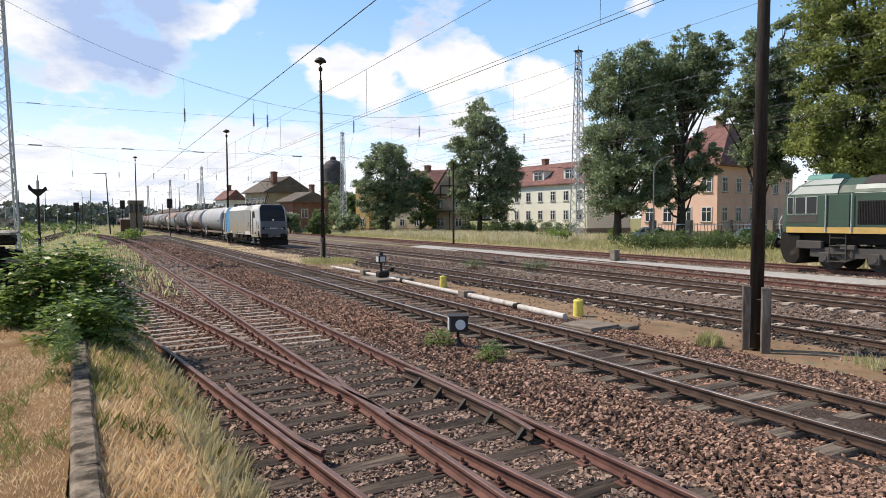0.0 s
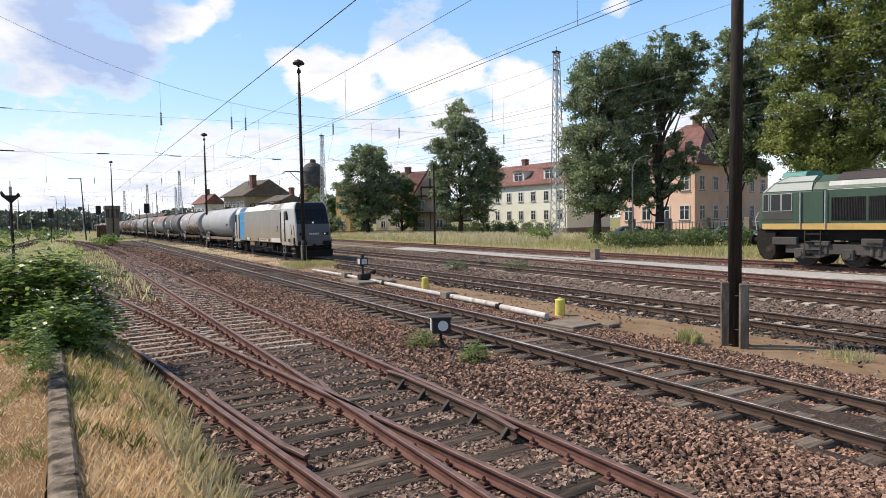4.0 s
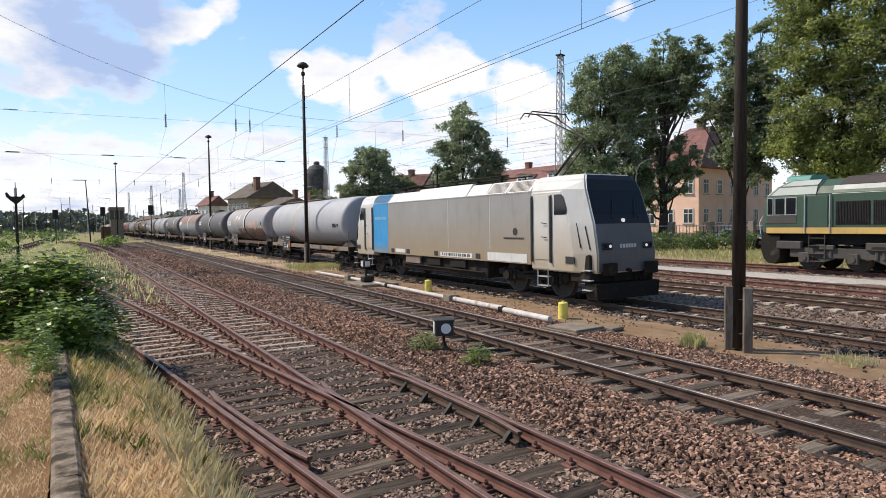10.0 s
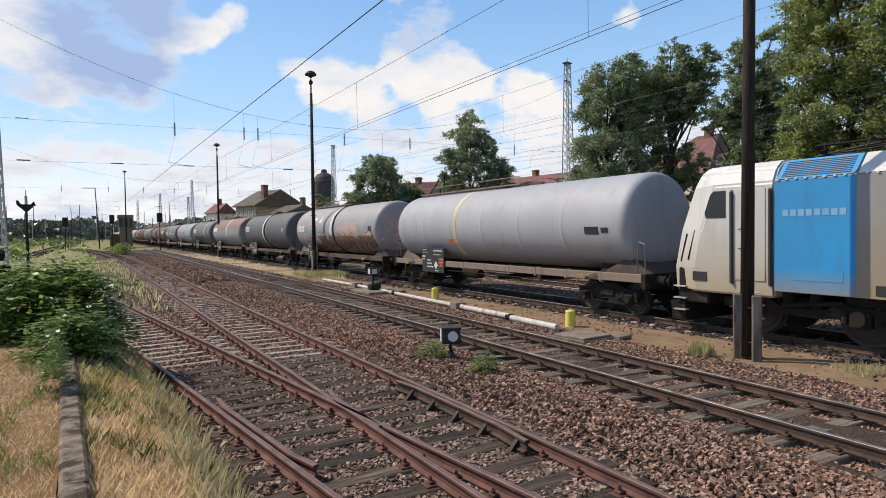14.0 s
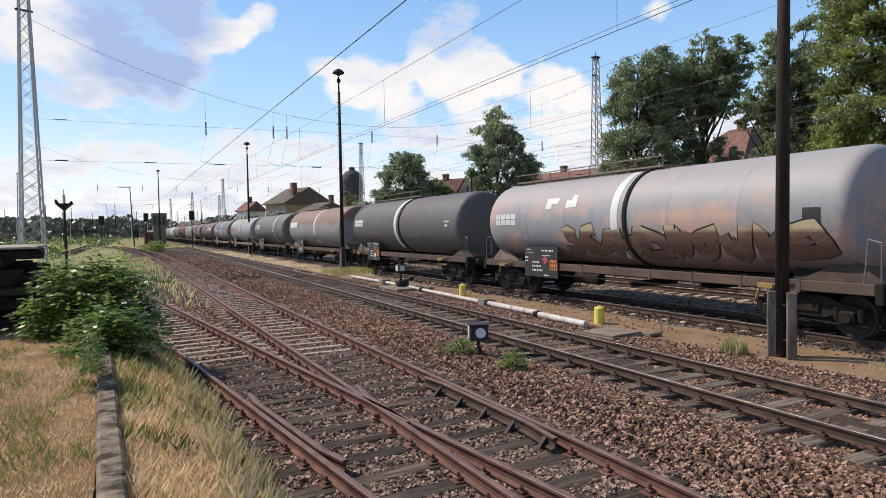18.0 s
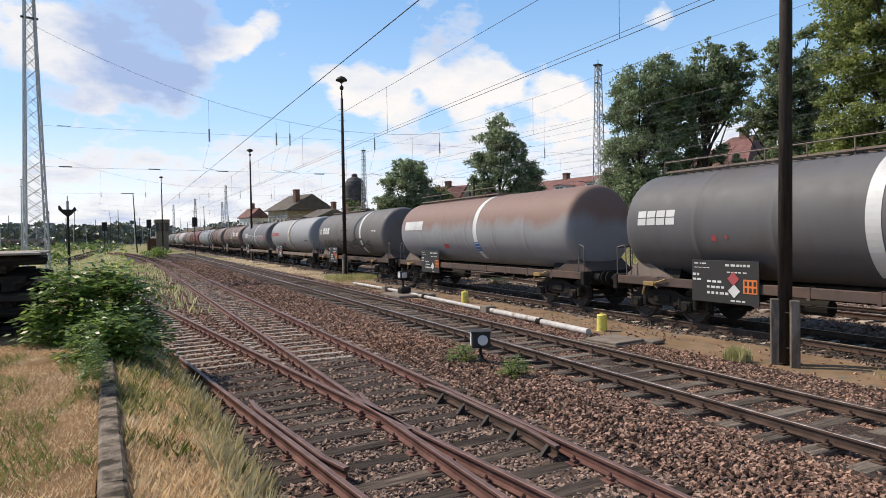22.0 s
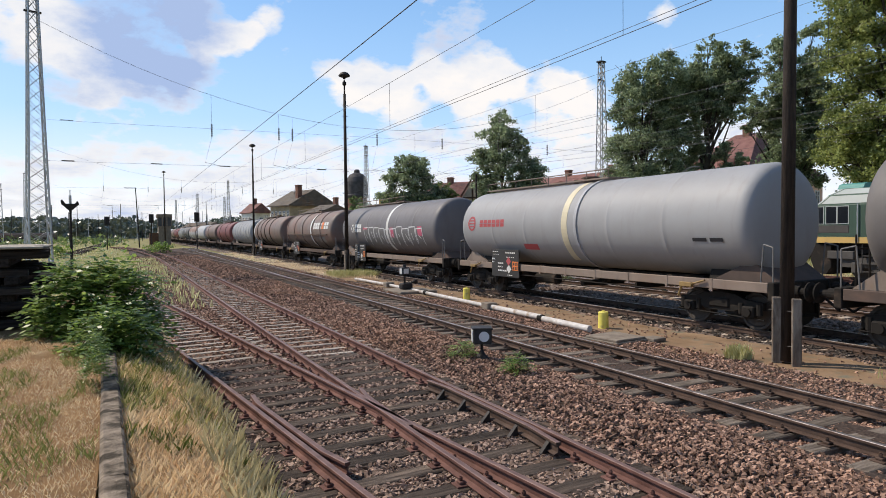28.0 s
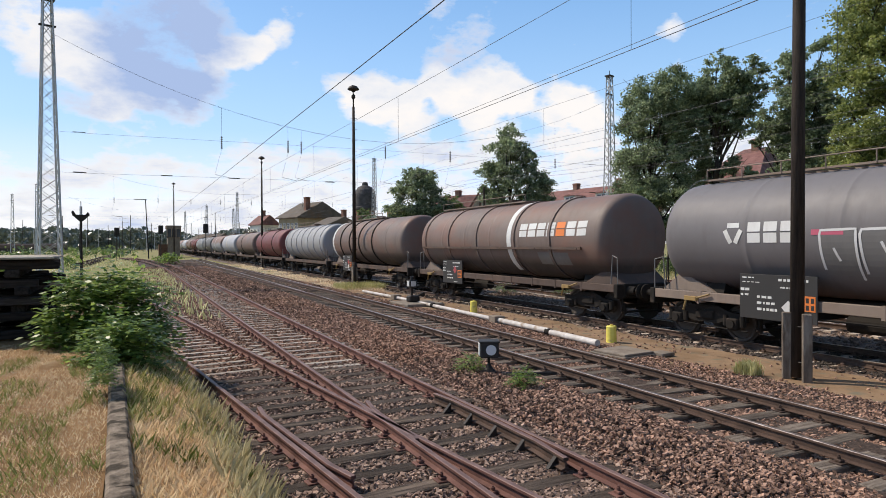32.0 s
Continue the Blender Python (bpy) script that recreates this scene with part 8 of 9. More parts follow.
# ---- trees beyond the tracks ----
tree("chestnut_tree", "round dark green chestnut behind the meadow", (38.6, 87.5, 0.25), 13.5, 10.0, 30000,
     [(-0.4, 12.3, 1.5), (1.3, 12.1, 1.4), (-2.1, 10.2, 1.5), (0.5, 9.8, 2.2), (-3.4, 7.2, 1.4), (-1.3, 6.4, 2.4), (1.3, 6.4, 2.4), (2.6, 9.8, 1.2), (3.4, 7.1, 1.4), (4.7, 7.9, 0.9), (3.0, 4.3, 1.5),
      (-2.1, 3.9, 1.4), (0.4, 3.8, 1.5), (-3.7, 5.0, 0.9)], leaf_dark, 0.30, 0.3, 11, turn=-0.415)
tree("young_maple", "smaller leafy tree beside the chestnut", (44.5, 88.0, 0.25), 9.6, 6.0, 4200, 12, leaf_mid, 0.42, 0.2, 12, low=0.15)
tree("poplar_tree", "tall dark tree with an uneven crown", (45.2, 72.0, 0.25), 18.0, 9.5, 36000,
     [(0.2, 16.7, 1.5), (-1.0, 14.5, 1.8), (0.9, 14.1, 1.7), (-2.3, 11.7, 1.7), (2.4, 13.2, 1.2), (0.1, 10.7, 2.1), (-2.5, 8.7, 1.5), (3.1, 10.9, 1.5), (4.5, 9.7, 1.4), (3.1, 7.9, 2.0), (-0.6, 7.4, 2.0),
      (5.2, 7.9, 0.9), (-2.7, 5.9, 1.2), (2.4, 5.1, 2.0), (0.1, 3.9, 1.4), (4.3, 5.7, 1.2), (-1.5, 3.4, 1.3), (3.0, 3.2, 1.3)], leaf_dark, 0.28, 0.32, 13, turn=-0.561)
tree("old_maple", "tall maple with dense dark foliage by the fence", (42.0, 43.2, 0.25), 17.5, 7.5, 64000,
     [(0.1, 15.6, 1.7), (1.8, 16.5, 1.3), (-1.1, 14.4, 1.5), (-1.6, 12.7, 1.3), (0.9, 13.3, 2.2), (3.1, 15.2, 1.5), (2.8, 12.7, 1.9), (-1.1, 9.5, 1.6), (-1.6, 7.2, 1.6), (0.6, 10.0, 2.2), (2.9, 9.9, 1.9),
      (0.2, 6.7, 2.2), (-0.3, 4.4, 1.9), (2.4, 6.6, 1.9), (1.4, 3.8, 1.5), (3.4, 4.6, 1.2)], leaf_dark, 0.21, 0.36, 15, turn=-0.771)
tree("old_maple", "tall maple with a visible trunk and open crown", (47.3, 40.5, 0.25), 18.5, 7.0, 46000,
     [(0.0, 18.9, 0.9), (0.9, 18.2, 0.8), (-0.6, 17.6, 1.0), (3.2, 18.2, 0.8), (3.7, 17.2, 0.7), (2.9, 16.5, 1.1), (1.4, 16.4, 1.6), (-0.8, 16.1, 1.4), (3.2, 15.5, 1.0), (-0.1, 14.9, 1.8), (1.8, 14.4, 1.6),
      (-1.3, 13.8, 1.6), (0.7, 12.8, 1.4), (2.1, 12.4, 0.9), (-1.0, 11.4, 1.2), (1.6, 8.9, 1.1), (2.6, 8.1, 0.9), (-0.7, 8.8, 1.3), (1.3, 6.9, 1.3), (2.4, 6.6, 0.9), (-1.2, 6.2, 1.4), (1.0, 4.7, 1.0),
      (-1.4, 3.8, 1.2), (0.0, 5.1, 1.0)], leaf_dark, 0.21, 0.42, 16, turn=-0.863, full=1.02, deep=0.2)
tree("old_oak", "big spreading tree before the pink house", (55.5, 38.5, 0.25), 19.0, 8.0, 50000,
     [(-0.7, 18.7, 1.2), (0.1, 19.4, 0.9), (-1.1, 17.3, 1.1), (-0.1, 15.3, 1.5), (-2.3, 14.1, 1.1), (-3.0, 12.8, 1.1), (-1.5, 12.8, 1.4), (-3.3, 11.7, 0.6), (0.1, 13.2, 1.7), (0.4, 10.9, 1.7), (-1.4, 11.4, 1.1),
      (2.2, 17.2, 1.5), (1.8, 15.1, 1.7), (2.5, 12.5, 1.8), (2.1, 20.0, 1.1), (-1.5, 8.9, 1.0), (-0.9, 7.6, 0.8), (0.5, 8.4, 1.5), (2.0, 9.3, 1.8), (1.3, 6.7, 1.4)], leaf_dark, 0.23, 0.40, 17, turn=-0.964, full=1.08, deep=0.25)
tree("lime_tree", "large yellow-green lime tree behind the diesel", (49.8, 26.0, 0.25), 23.0, 11.0, 80000,
     [(-3.0, 16.9, 1.6), (-3.4, 14.4, 1.4), (-3.5, 11.7, 1.3), (-3.5, 9.7, 1.4), (-4.1, 7.8, 1.1), (-2.8, 7.5, 1.6), (-1.5, 16.3, 2.0), (-1.4, 12.9, 2.1), (-1.4, 9.5, 2.0), (-0.6, 6.6, 1.9), (0.6, 15.5, 2.3),
      (1.0, 11.8, 2.3), (1.1, 8.1, 2.3), (-2.5, 19.8, 2.1), (-0.2, 19.9, 2.5), (2.2, 18.0, 2.8), (3.3, 12.7, 2.8), (3.4, 7.9, 2.8), (1.1, 22.2, 2.5), (-1.6, 22.3, 1.8)], leaf_light, 0.23, 0.45, 18, turn=-1.09)
tree("lime_tree", "large lime tree beyond the diesel's hood", (57.0, 18.0, 0.25), 22.0, 13.0, 30000, 28, leaf_light, 0.30, 0.45, 19, low=0.14)
tree("maple_tree", "leafy tree behind the houses", (62.5, 34.0, 0.25), 11.0, 10.0, 16000, 18, leaf_dark, 0.30, 0.4, 20, low=0.15)
tree("garden_tree", "garden tree by the half-timbered house", (52.5, 89.0, 0.3), 5.0, 4.0, 1500, 8, leaf_mid, 0.35, 0.12, 23, low=0.1)
for i, (x, y, h, w) in enumerate(((29.5, 108, 3.2, 4.5), (33.5, 104, 3.4, 5.0), (37.5, 100, 2.8, 5.0), (31, 98, 2.2, 4), (41.5, 96, 3.0, 4), (66, 160, 9, 9), (76, 190, 11, 10), (58, 150, 8, 8), (88, 240, 14, 14), (100, 270, 13, 14), (92, 262, 12, 12), (95.3, 275.5, 19, 10))):
    tree("shrub" if h < 4 else "distant_tree", "bushy green shrub along the station fence" if h < 4 else "distant leafy tree beyond the station", (x, y, 0.2), h, w, 1500 if h < 4 else 2600, 10, leaf_mid if i % 2 else leaf_dark, 0.4 if h < 4 else 0.8, 0.1, 40 + i, low=0.12)


def shrub_row(name, label, pts, height, spread, count, material, seed, size=0.2):
    rng = np.random.default_rng(seed)
    rnd = random.Random(seed)
    for i, (x, y) in enumerate(pts):
        t = thing(name, label, "shrub", Matrix.Translation((x, y, ground_z(x) - 0.08)), "shrubs along the fence")
        lobes = [(rnd.uniform(-spread, spread) * 0.6, rnd.uniform(-spread, spread) * 0.6, height * rnd.uniform(0.3, 0.7), spread * 0.6, height * 0.36) for _ in range(5)]
        for lx, ly, lz, _, _ in lobes:
            bm = bmesh.new()
            rod(bm, (lx * 0.2, ly * 0.2, 0), (lx, ly, lz), 0.03, 0.01, sides=5)
            part("stem", bm, bark, t)
        v, f = cards(crown_points(lobes, count, rng), size, rng)
        leafy("leaves", v, f, material, t)


shrub_row("shrub", "dusty green shrub growing beside the far track", [(33.9 + 0.74 * i, 33.2 - 0.8 * i) for i in range(9)] + [(36.2 + 0.5 * i, 36.0 - 1.3 * i) for i in range(7)], 1.55, 1.25, 1300, leaf_mid, 60, 0.15)
shrub_row("garden_shrub", "clipped round garden shrub before the white house", [(55.5 + i * 0.4, 84 - i * 2.6) for i in range(7)], 2.2, 1.3, 900, leaf_dark, 61, 0.24)
shrub_row("garden_shrub", "dark hedge shrub along the meadow", [(48 + i * 0.5, 79 - i * 2.2) for i in range(6)], 2.0, 1.5, 900, leaf_mid, 62, 0.26)
shrub_row("shrub", "low shrub near the lattice mast", [(40.5, 51), (45.5, 47.5), (38, 46)], 1.4, 1.2, 800, leaf_bush, 63, 0.2)
meadow_z = lambda x, y: ground_z(x) - 0.08
grass_field("seed_meadow", "tall pale seeding grass beyond the tracks", 28000, 30.5, 47, 44, 92, meadow_z, 0.9, grass_pale, 70, lean=0.35, width=0.02, keep=lambda x, y: x > 31.5 + 0.02 * y and noise.noise((x * 0.2, y * 0.12, 5.5)) > -0.3)
grass_field("green_meadow", "green rough grass beside the far track", 40000, 29.8, 44, 10, 92, meadow_z, 0.5, grass_green, 71, lean=0.4, width=0.018, keep=lambda x, y: x > 31.0 + 0.8 * noise.noise((y * 0.2, 0.4, 0)) and noise.noise((x * 0.25, y * 0.2, 1.5)) > -0.35)
grass_field("dry_meadow", "dry yellow grass edging the far ballast", 11000, 29.6, 38, 8, 75, meadow_z, 0.33, grass_dry, 72, lean=0.5, width=0.015)


def far_woods():
    """A distant wood all along the horizon, clump by clump."""
    rng = np.random.default_rng(5)
    pts = []
    for i in range(900):
        f = rng.random()
        x = -420 + 900 * f + rng.uniform(-8, 8)
        y = 430 + rng.uniform(-20, 60) + (120 if x > 10 else 0)
        h = 12 + 4.0 * noise.noise((x / 45, 0.5, 0)) + 2.0 * noise.noise((x / 9, 1.5, 0))
        if x > 60:
            h += 4
        for k in range(26):
            pts.append((x + rng.normal() * 3, y + rng.normal() * 3, 0.2 + h * rng.random() ** 0.8))
    v, f = cards(np.array(pts), 3.0, rng, ratio=0.8)
    tagged(leafy("far_woods", v, f, leaf_far), "dark band of distant woods along the horizon", "woods", kind="stuff")
    # the closed body of the wood behind its outer trees
    verts, faces = [], []
    for i in range(181):
        x = -500 + 1100 * i / 180
        top = 9.5 + 2.5 * noise.noise((x / 30, 4.5, 0)) + 1.5 * noise.noise((x / 8, 2.5, 0))
        y = 500 if x < 10 else 620
        verts += [(x, y, -1), (x, y + 6, top), (x, y + 60, top + 1.5), (x, y + 80, -1)]
    for i in range(180):
        faces += [tuple(4 * i + k for k in (j, j + 4, j + 5, j + 1)) for j in range(3)]
    me = bpy.data.meshes.new("wood_body")
    me.from_pydata(verts, [], faces)
    me.materials.append(leaf_far)
    tagged(new("wood_body", me), "closed dark canopy of the distant woods", "woods", kind="stuff")
    pts = []
    for i in range(500):
        x, y = rng.uniform(-160, 0), rng.uniform(150, 330)
        for k in range(8):
            pts.append((x + rng.normal() * 1.6, y + rng.normal() * 1.6, 0.1 + abs(rng.normal()) * 0.9))
    v, f = cards(np.array(pts), 0.9, rng, ratio=0.8)
    tagged(leafy("yard_scrub", v, f, leaf_mid), "low green scrub across the disused yard", "scrub", kind="stuff")


far_woods()
shrub_row("scrub_bush", "green bush between the sidings", [(3.8, 101), (5.1, 99), (-9, 62), (-11, 66), (-6.5, 90), (-14, 85)], 1.7, 1.6, 800, leaf_bush, 64, 0.25)


# ---- houses ----
plaster_white = surface("cream_plaster", (0.83, 0.81, 0.69), (0.87, 0.855, 0.75), 0.6, 0.9, bump=0.2, bump_scale=20, third=(0.70, 0.66, 0.55), third_scale=0.3)
plaster_pink = surface("salmon_plaster", (0.80, 0.51, 0.40), (0.88, 0.61, 0.50), 0.6, 0.9, bump=0.2, bump_scale=20, third=(0.72, 0.44, 0.33), third_scale=0.3)
plaster_beige = surface("beige_plaster", (0.58, 0.46, 0.33), (0.70, 0.57, 0.42), 0.6, 0.9, bump=0.2, bump_scale=20, third=(0.40, 0.32, 0.22), third_scale=0.4)
plaster_orange = surface("ochre_plaster", (0.58, 0.36, 0.14), (0.68, 0.44, 0.20), 0.6, 0.9, bump=0.2)
brick_yellow = surface("yellow_brick", (0.34, 0.275, 0.17), (0.47, 0.385, 0.255), 1.2, 0.9, bump=0.4, bump_scale=18, third=(0.28, 0.215, 0.135), third_scale=0.5)
brick_red = surface("dark_red_brick", (0.17, 0.085, 0.06), (0.28, 0.15, 0.11), 1.5, 0.9, bump=0.4, bump_scale=18, third=(0.22, 0.16, 0.13), third_scale=0.5)
tile_red = surface("red_roof_tile", (0.17, 0.078, 0.066), (0.27, 0.14, 0.12), 1.5, 0.8, bump=0.6, bump_scale=10, third=(0.15, 0.085, 0.078), third_scale=0.5)
roof_felt = surface("grey_roof_felt", (0.11, 0.092, 0.075), (0.18, 0.155, 0.13), 0.8, 0.9, bump=0.3, third=(0.17, 0.11, 0.07), third_scale=0.4)
wood_brown = surface("brown_woodwork", (0.085, 0.045, 0.03), (0.15, 0.085, 0.055), 2.5, 0.7, bump=0.3)
glass_pane = plain("window_glass", (0.035, 0.045, 0.055), 0.08)
frame_white = plain("white_window_frame", (0.72, 0.72, 0.70), 0.5)


def window(parent, m, w, h, mullion=True):
    """A window in its own frame, facing -y at m, with a recess, panes and a sill."""
    bm = bmesh.new()
    box(bm, -w / 2, w / 2, -0.02, 0.05, 0, h)
    win = part("window", bm, glass_pane, parent)
    win.matrix_local = m
    bm = bmesh.new()
    for x0, x1, z0, z1 in ((-w / 2 - 0.06, -w / 2 + 0.05, -0.05, h + 0.05), (w / 2 - 0.05, w / 2 + 0.06, -0.05, h + 0.05), (-w / 2, w / 2, -0.05, 0.06), (-w / 2, w / 2, h - 0.06, h + 0.05)) + (((-0.04, 0.04, 0, h), (-w / 2, w / 2, h * 0.66, h * 0.66 + 0.06)) if mullion else ()):
        box(bm, x0, x1, -0.06, 0.03, z0, z1)
    part("window_frame", bm, frame_white, win)
    bm = bmesh.new()
    box(bm, -w / 2 - 0.1, w / 2 + 0.1, -0.14, 0.0, -0.12, -0.05)
    part("sill", bm, concrete, win)
    return win


def house(name, label, corner, turn, length, depth, eave, ridge, wall, roof, cols, rows_z, win=(1.0, 1.5), side_cols=2, over=0.45, hip=0.0, base=None):
    """A house whose long front runs along +x of its own frame from its far corner to its near one; the ridge runs the same way."""
    t = thing(name, label, "house", Matrix.Translation(corner) @ Matrix.Rotation(turn, 4, "Z"))
    bm = bmesh.new()
    if hip:
        box(bm, 0, length, 0, depth, -0.5, eave)
    else:
        prism(bm, [(0, -0.5), (depth, -0.5), (depth, eave), (depth / 2, ridge - 0.15), (0, eave)], 0, length, "X")
    part("wall", bm, wall, t)
    bm = bmesh.new()
    k = over * (ridge - eave) / (depth / 2)
    a = [(-over, -over, eave - k), (length + over, -over, eave - k), (length + over, depth + over, eave - k), (-over, depth + over, eave - k)]
    r0, r1 = (-over + hip, depth / 2, ridge), (length + over - hip, depth / 2, ridge)
    lo = [bm.verts.new(p) for p in a]
    hi = [bm.verts.new(p) for p in (r0, r1)]
    lo2 = [bm.verts.new((p[0], p[1], p[2] - 0.18)) for p in a]
    for f in ((lo[0], lo[1], hi[1], hi[0]), (lo[2], lo[3], hi[0], hi[1]), (lo[1], lo[2], hi[1]), (lo[3], lo[0], hi[0])):
        bm.faces.new(f)
    for i in range(4):
        bm.faces.new((lo2[i], lo2[(i + 1) % 4], lo[(i + 1) % 4], lo[i]))
    bm.faces.new(lo2[::-1])
    bmesh.ops.recalc_face_normals(bm, faces=bm.faces)
    part("roof", bm, roof, t)
    for z in rows_z:
        for i in range(cols):
            window(t, Matrix.Translation((length * (i + 0.5) / cols, -0.01, z)), *win)
        for i in range(side_cols):
            window(t, Matrix.Translation((-0.01, depth * (i + 0.5) / side_cols, z)) @ Matrix.Rotation(-math.pi / 2, 4, "Z"), *win)
            window(t, Matrix.Translation((length + 0.01, depth * (i + 0.5) / side_cols, z)) @ Matrix.Rotation(math.pi / 2, 4, "Z"), *win)
    bm = bmesh.new()
    box(bm, -0.03, length + 0.03, -0.03, depth + 0.03, -0.5, 0.6)
    part("plinth", bm, base or concrete, t)
    return t


def chimney(t, x, y, z0, z1, w=0.45, mat=None):
    bm = bmesh.new()
    box(bm, x - w, x + w, y - w, y + w, z0, z1, 0.02)
    box(bm, x - w - 0.08, x + w + 0.08, y - w - 0.08, y + w + 0.08, z1 - 0.25, z1 - 0.1)
    part("chimney", bm, mat or brick_red, t)


def dormer(t, x, y, z, w, h, d, roofm, wall, flat=True):
    bm = bmesh.new()
    box(bm, x - w / 2, x + w / 2, y, y + d, z, z + h)
    dm = part("dormer", bm, wall, t)
    bm = bmesh.new()
    prism(bm, [(x - w / 2 - 0.2, z + h), (x + w / 2 + 0.2, z + h), (x, z + h + (0.25 if flat else 1.0))], y - 0.25, y + d)
    part("dormer_roof", bm, roofm, dm)
    window(dm, Matrix.Translation((x, y - 0.01, z + 0.3)), w * 0.72, h - 0.5)


# white house: the lit long front looks towards the line's open side, the end wall lies in shade
wh = house("white_house", "cream two-storey house with a red dormered roof", (62.3, 95.5, 0.4), radians(-83.4), 22.6, 10.2, 7.9, 11.4, plaster_white, tile_red, 8, (1.9, 4.9), (1.0, 1.5), 0)
for x in (4.5, 11.5, 18.5):
    dormer(wh, x, 0.7, 8.0, 2.6, 1.9, 3.0, tile_red, plaster_white)
chimney(wh, 8.5, 5.25, 10.6, 12.4), chimney(wh, 18, 5.25, 10.6, 12.4)
# salmon house: front lit, end wall shaded and facing the tracks
ph = house("salmon_house", "long salmon-pink house with a red tiled roof", (61.4, 58.9, 0.35), radians(-80), 10.1, 20.0, 8.7, 14.3, plaster_pink, tile_red, 4, (1.7, 5.2), (1.2, 1.7), 6, over=0.6, hip=4.2)
for x in (3.2, 7.0):
    bm = bmesh.new()
    lathe(bm, [(0.02, -1.5), (0.9, -1.2), (1.1, 0.0), (0.9, 1.2), (0.02, 1.5)], "X", 16, at=(x, 2.6, 10.0))
    part("eyelid_dormer", bm, tile_red, ph)
chimney(ph, 5.4, 9.6, 13.0, 15.4)
# half-timbered house and its neighbour
bh = house("beige_house", "beige house with a red tiled roof", (46.5, 101.9, 0.35), radians(-56), 8.6, 9.5, 6.6, 10.9, plaster_beige, tile_red, 3, (1.0, 4.0), (0.9, 1.2), 0)
chimney(bh, 4, 4.7, 9.8, 11.8)
hh = house("timbered_house", "half-timbered house with a steep brown gable", (47.0, 89.0, 0.35), radians(-30), 5.6, 8.0, 6.2, 10.0, plaster_beige, tile_red, 2, (1.0, 4.0), (1.0, 1.3), 1)
gab = bmesh.new()
prism(gab, [(0.0, 5.6), (5.6, 5.6), (2.8, 10.1)], -0.5, 0.4)
part("gable", gab, plaster_beige, hh, "projecting timbered gable")
bm = bmesh.new()
for a, b in (((-0.5, 5.2), (2.8, 10.5)), ((6.1, 5.2), (2.8, 10.5)), ((0.3, 6.0), (5.3, 6.0)), ((1.3, 7.4), (4.3, 7.4)), ((2.8, 5.6), (2.8, 10.0)), ((1.4, 5.6), (1.4, 7.4)), ((4.2, 5.6), (4.2, 7.4))):
    beam(bm, (a[0], -0.58, a[1]), (b[0], -0.58, b[1]), 0.24, 0.24)
part("timber_frame", bm, wood_brown, hh)
bm = bmesh.new()
box(bm, 0.2, 5.4, -2.2, 0.0, 3.3, 3.5)
for x in (0.3, 2.8, 5.3):
    box(bm, x - 0.07, x + 0.07, -2.15, -2.0, -0.4, 3.3)
part("porch", bm, wood_brown, hh)
oh = house("ochre_house", "narrow ochre house half hidden by trees", (41.7, 108.6, 0.3), radians(-60), 3.0, 6.0, 8.4, 9.3, plaster_orange, roof_felt, 1, (1.0, 4.2), (0.9, 1.4), 1, over=0.15)

# station buildings
yb = house("station_building", "yellow-brick station building with a shallow gable", (30.5, 149.5, 0.3), radians(-73), 8.8, 11.8, 8.8, 12.1, brick_yellow, roof_felt, 5, (1.2, 5.4), (0.9, 1.7), 1, over=0.7)
chimney(yb, 8.2, 2.6, 9.6, 13.0, 0.55, brick_red)
sh = house("brick_shed", "low dark brick building with white window frames", (32.2, 125.6, 0.3), radians(-73), 4.8, 8.3, 6.1, 7.8, brick_red, roof_felt, 3, (1.6,), (1.2, 2.0), 0, over=0.7)
for x, w in ((2.6, 1.5), (6.6, 1.3)):
    window(sh, Matrix.Translation((4.81, x, 2.6)) @ Matrix.Rotation(math.pi / 2, 4, "Z"), w, 1.7)
chimney(sh, 3.0, 5.6, 6.6, 9.3, 0.4)
hs = house("small_station_house", "small pale gabled house behind the train", (29.8, 185.9, 0.3), radians(-73), 6.2, 5.6, 8.3, 10.6, plaster_white, tile_red, 3, (1.2, 5.0), (1.0, 1.6), 1)
chimney(hs, 3, 2.6, 9.8, 12.0)
house("goods_shed", "long low grey shed far along the line", (19, 262, 0.2), radians(-76), 26, 8, 4.5, 6.5, brick_red, roof_felt, 6, (1.2,), (1.0, 1.4), 1)


def water_tower():
    t = thing("water_tower", "dark round water tower on a brick shaft", "water tower", Matrix.Translation((99.8, 288.8, 0.3)))
    bm = bmesh.new()
    lathe(bm, [(5.2, -1), (4.7, 14), (4.9, 19.0)], "Z", 28)
    part("shaft", bm, brick_red, t)
    bm = bmesh.new()
    lathe(bm, [(4.7, 18.0), (5.5, 19.2), (5.5, 19.8), (5.2, 20.2), (5.2, 24.4), (5.0, 26.4), (4.4, 28.2), (3.3, 29.6), (1.5, 30.4), (1.4, 30.5), (1.4, 31.4), (0.9, 32.0), (0.05, 32.1)], "Z", 28)
    part("tank", bm, surface("dark_tank_plate", (0.055, 0.05, 0.05), (0.11, 0.10, 0.10), 0.4, 0.7, bump=0.2), t)
    for k in range(8):
        bm = bmesh.new()
        a = k * math.pi / 4
        box(bm, -0.5, 0.5, -0.1, 0.1, 10, 12.4)
        w = part("window", bm, glass_pane, t)
        w.matrix_local = Matrix.Rotation(a, 4, "Z") @ Matrix.Translation((0, -4.86, 0))


water_tower()


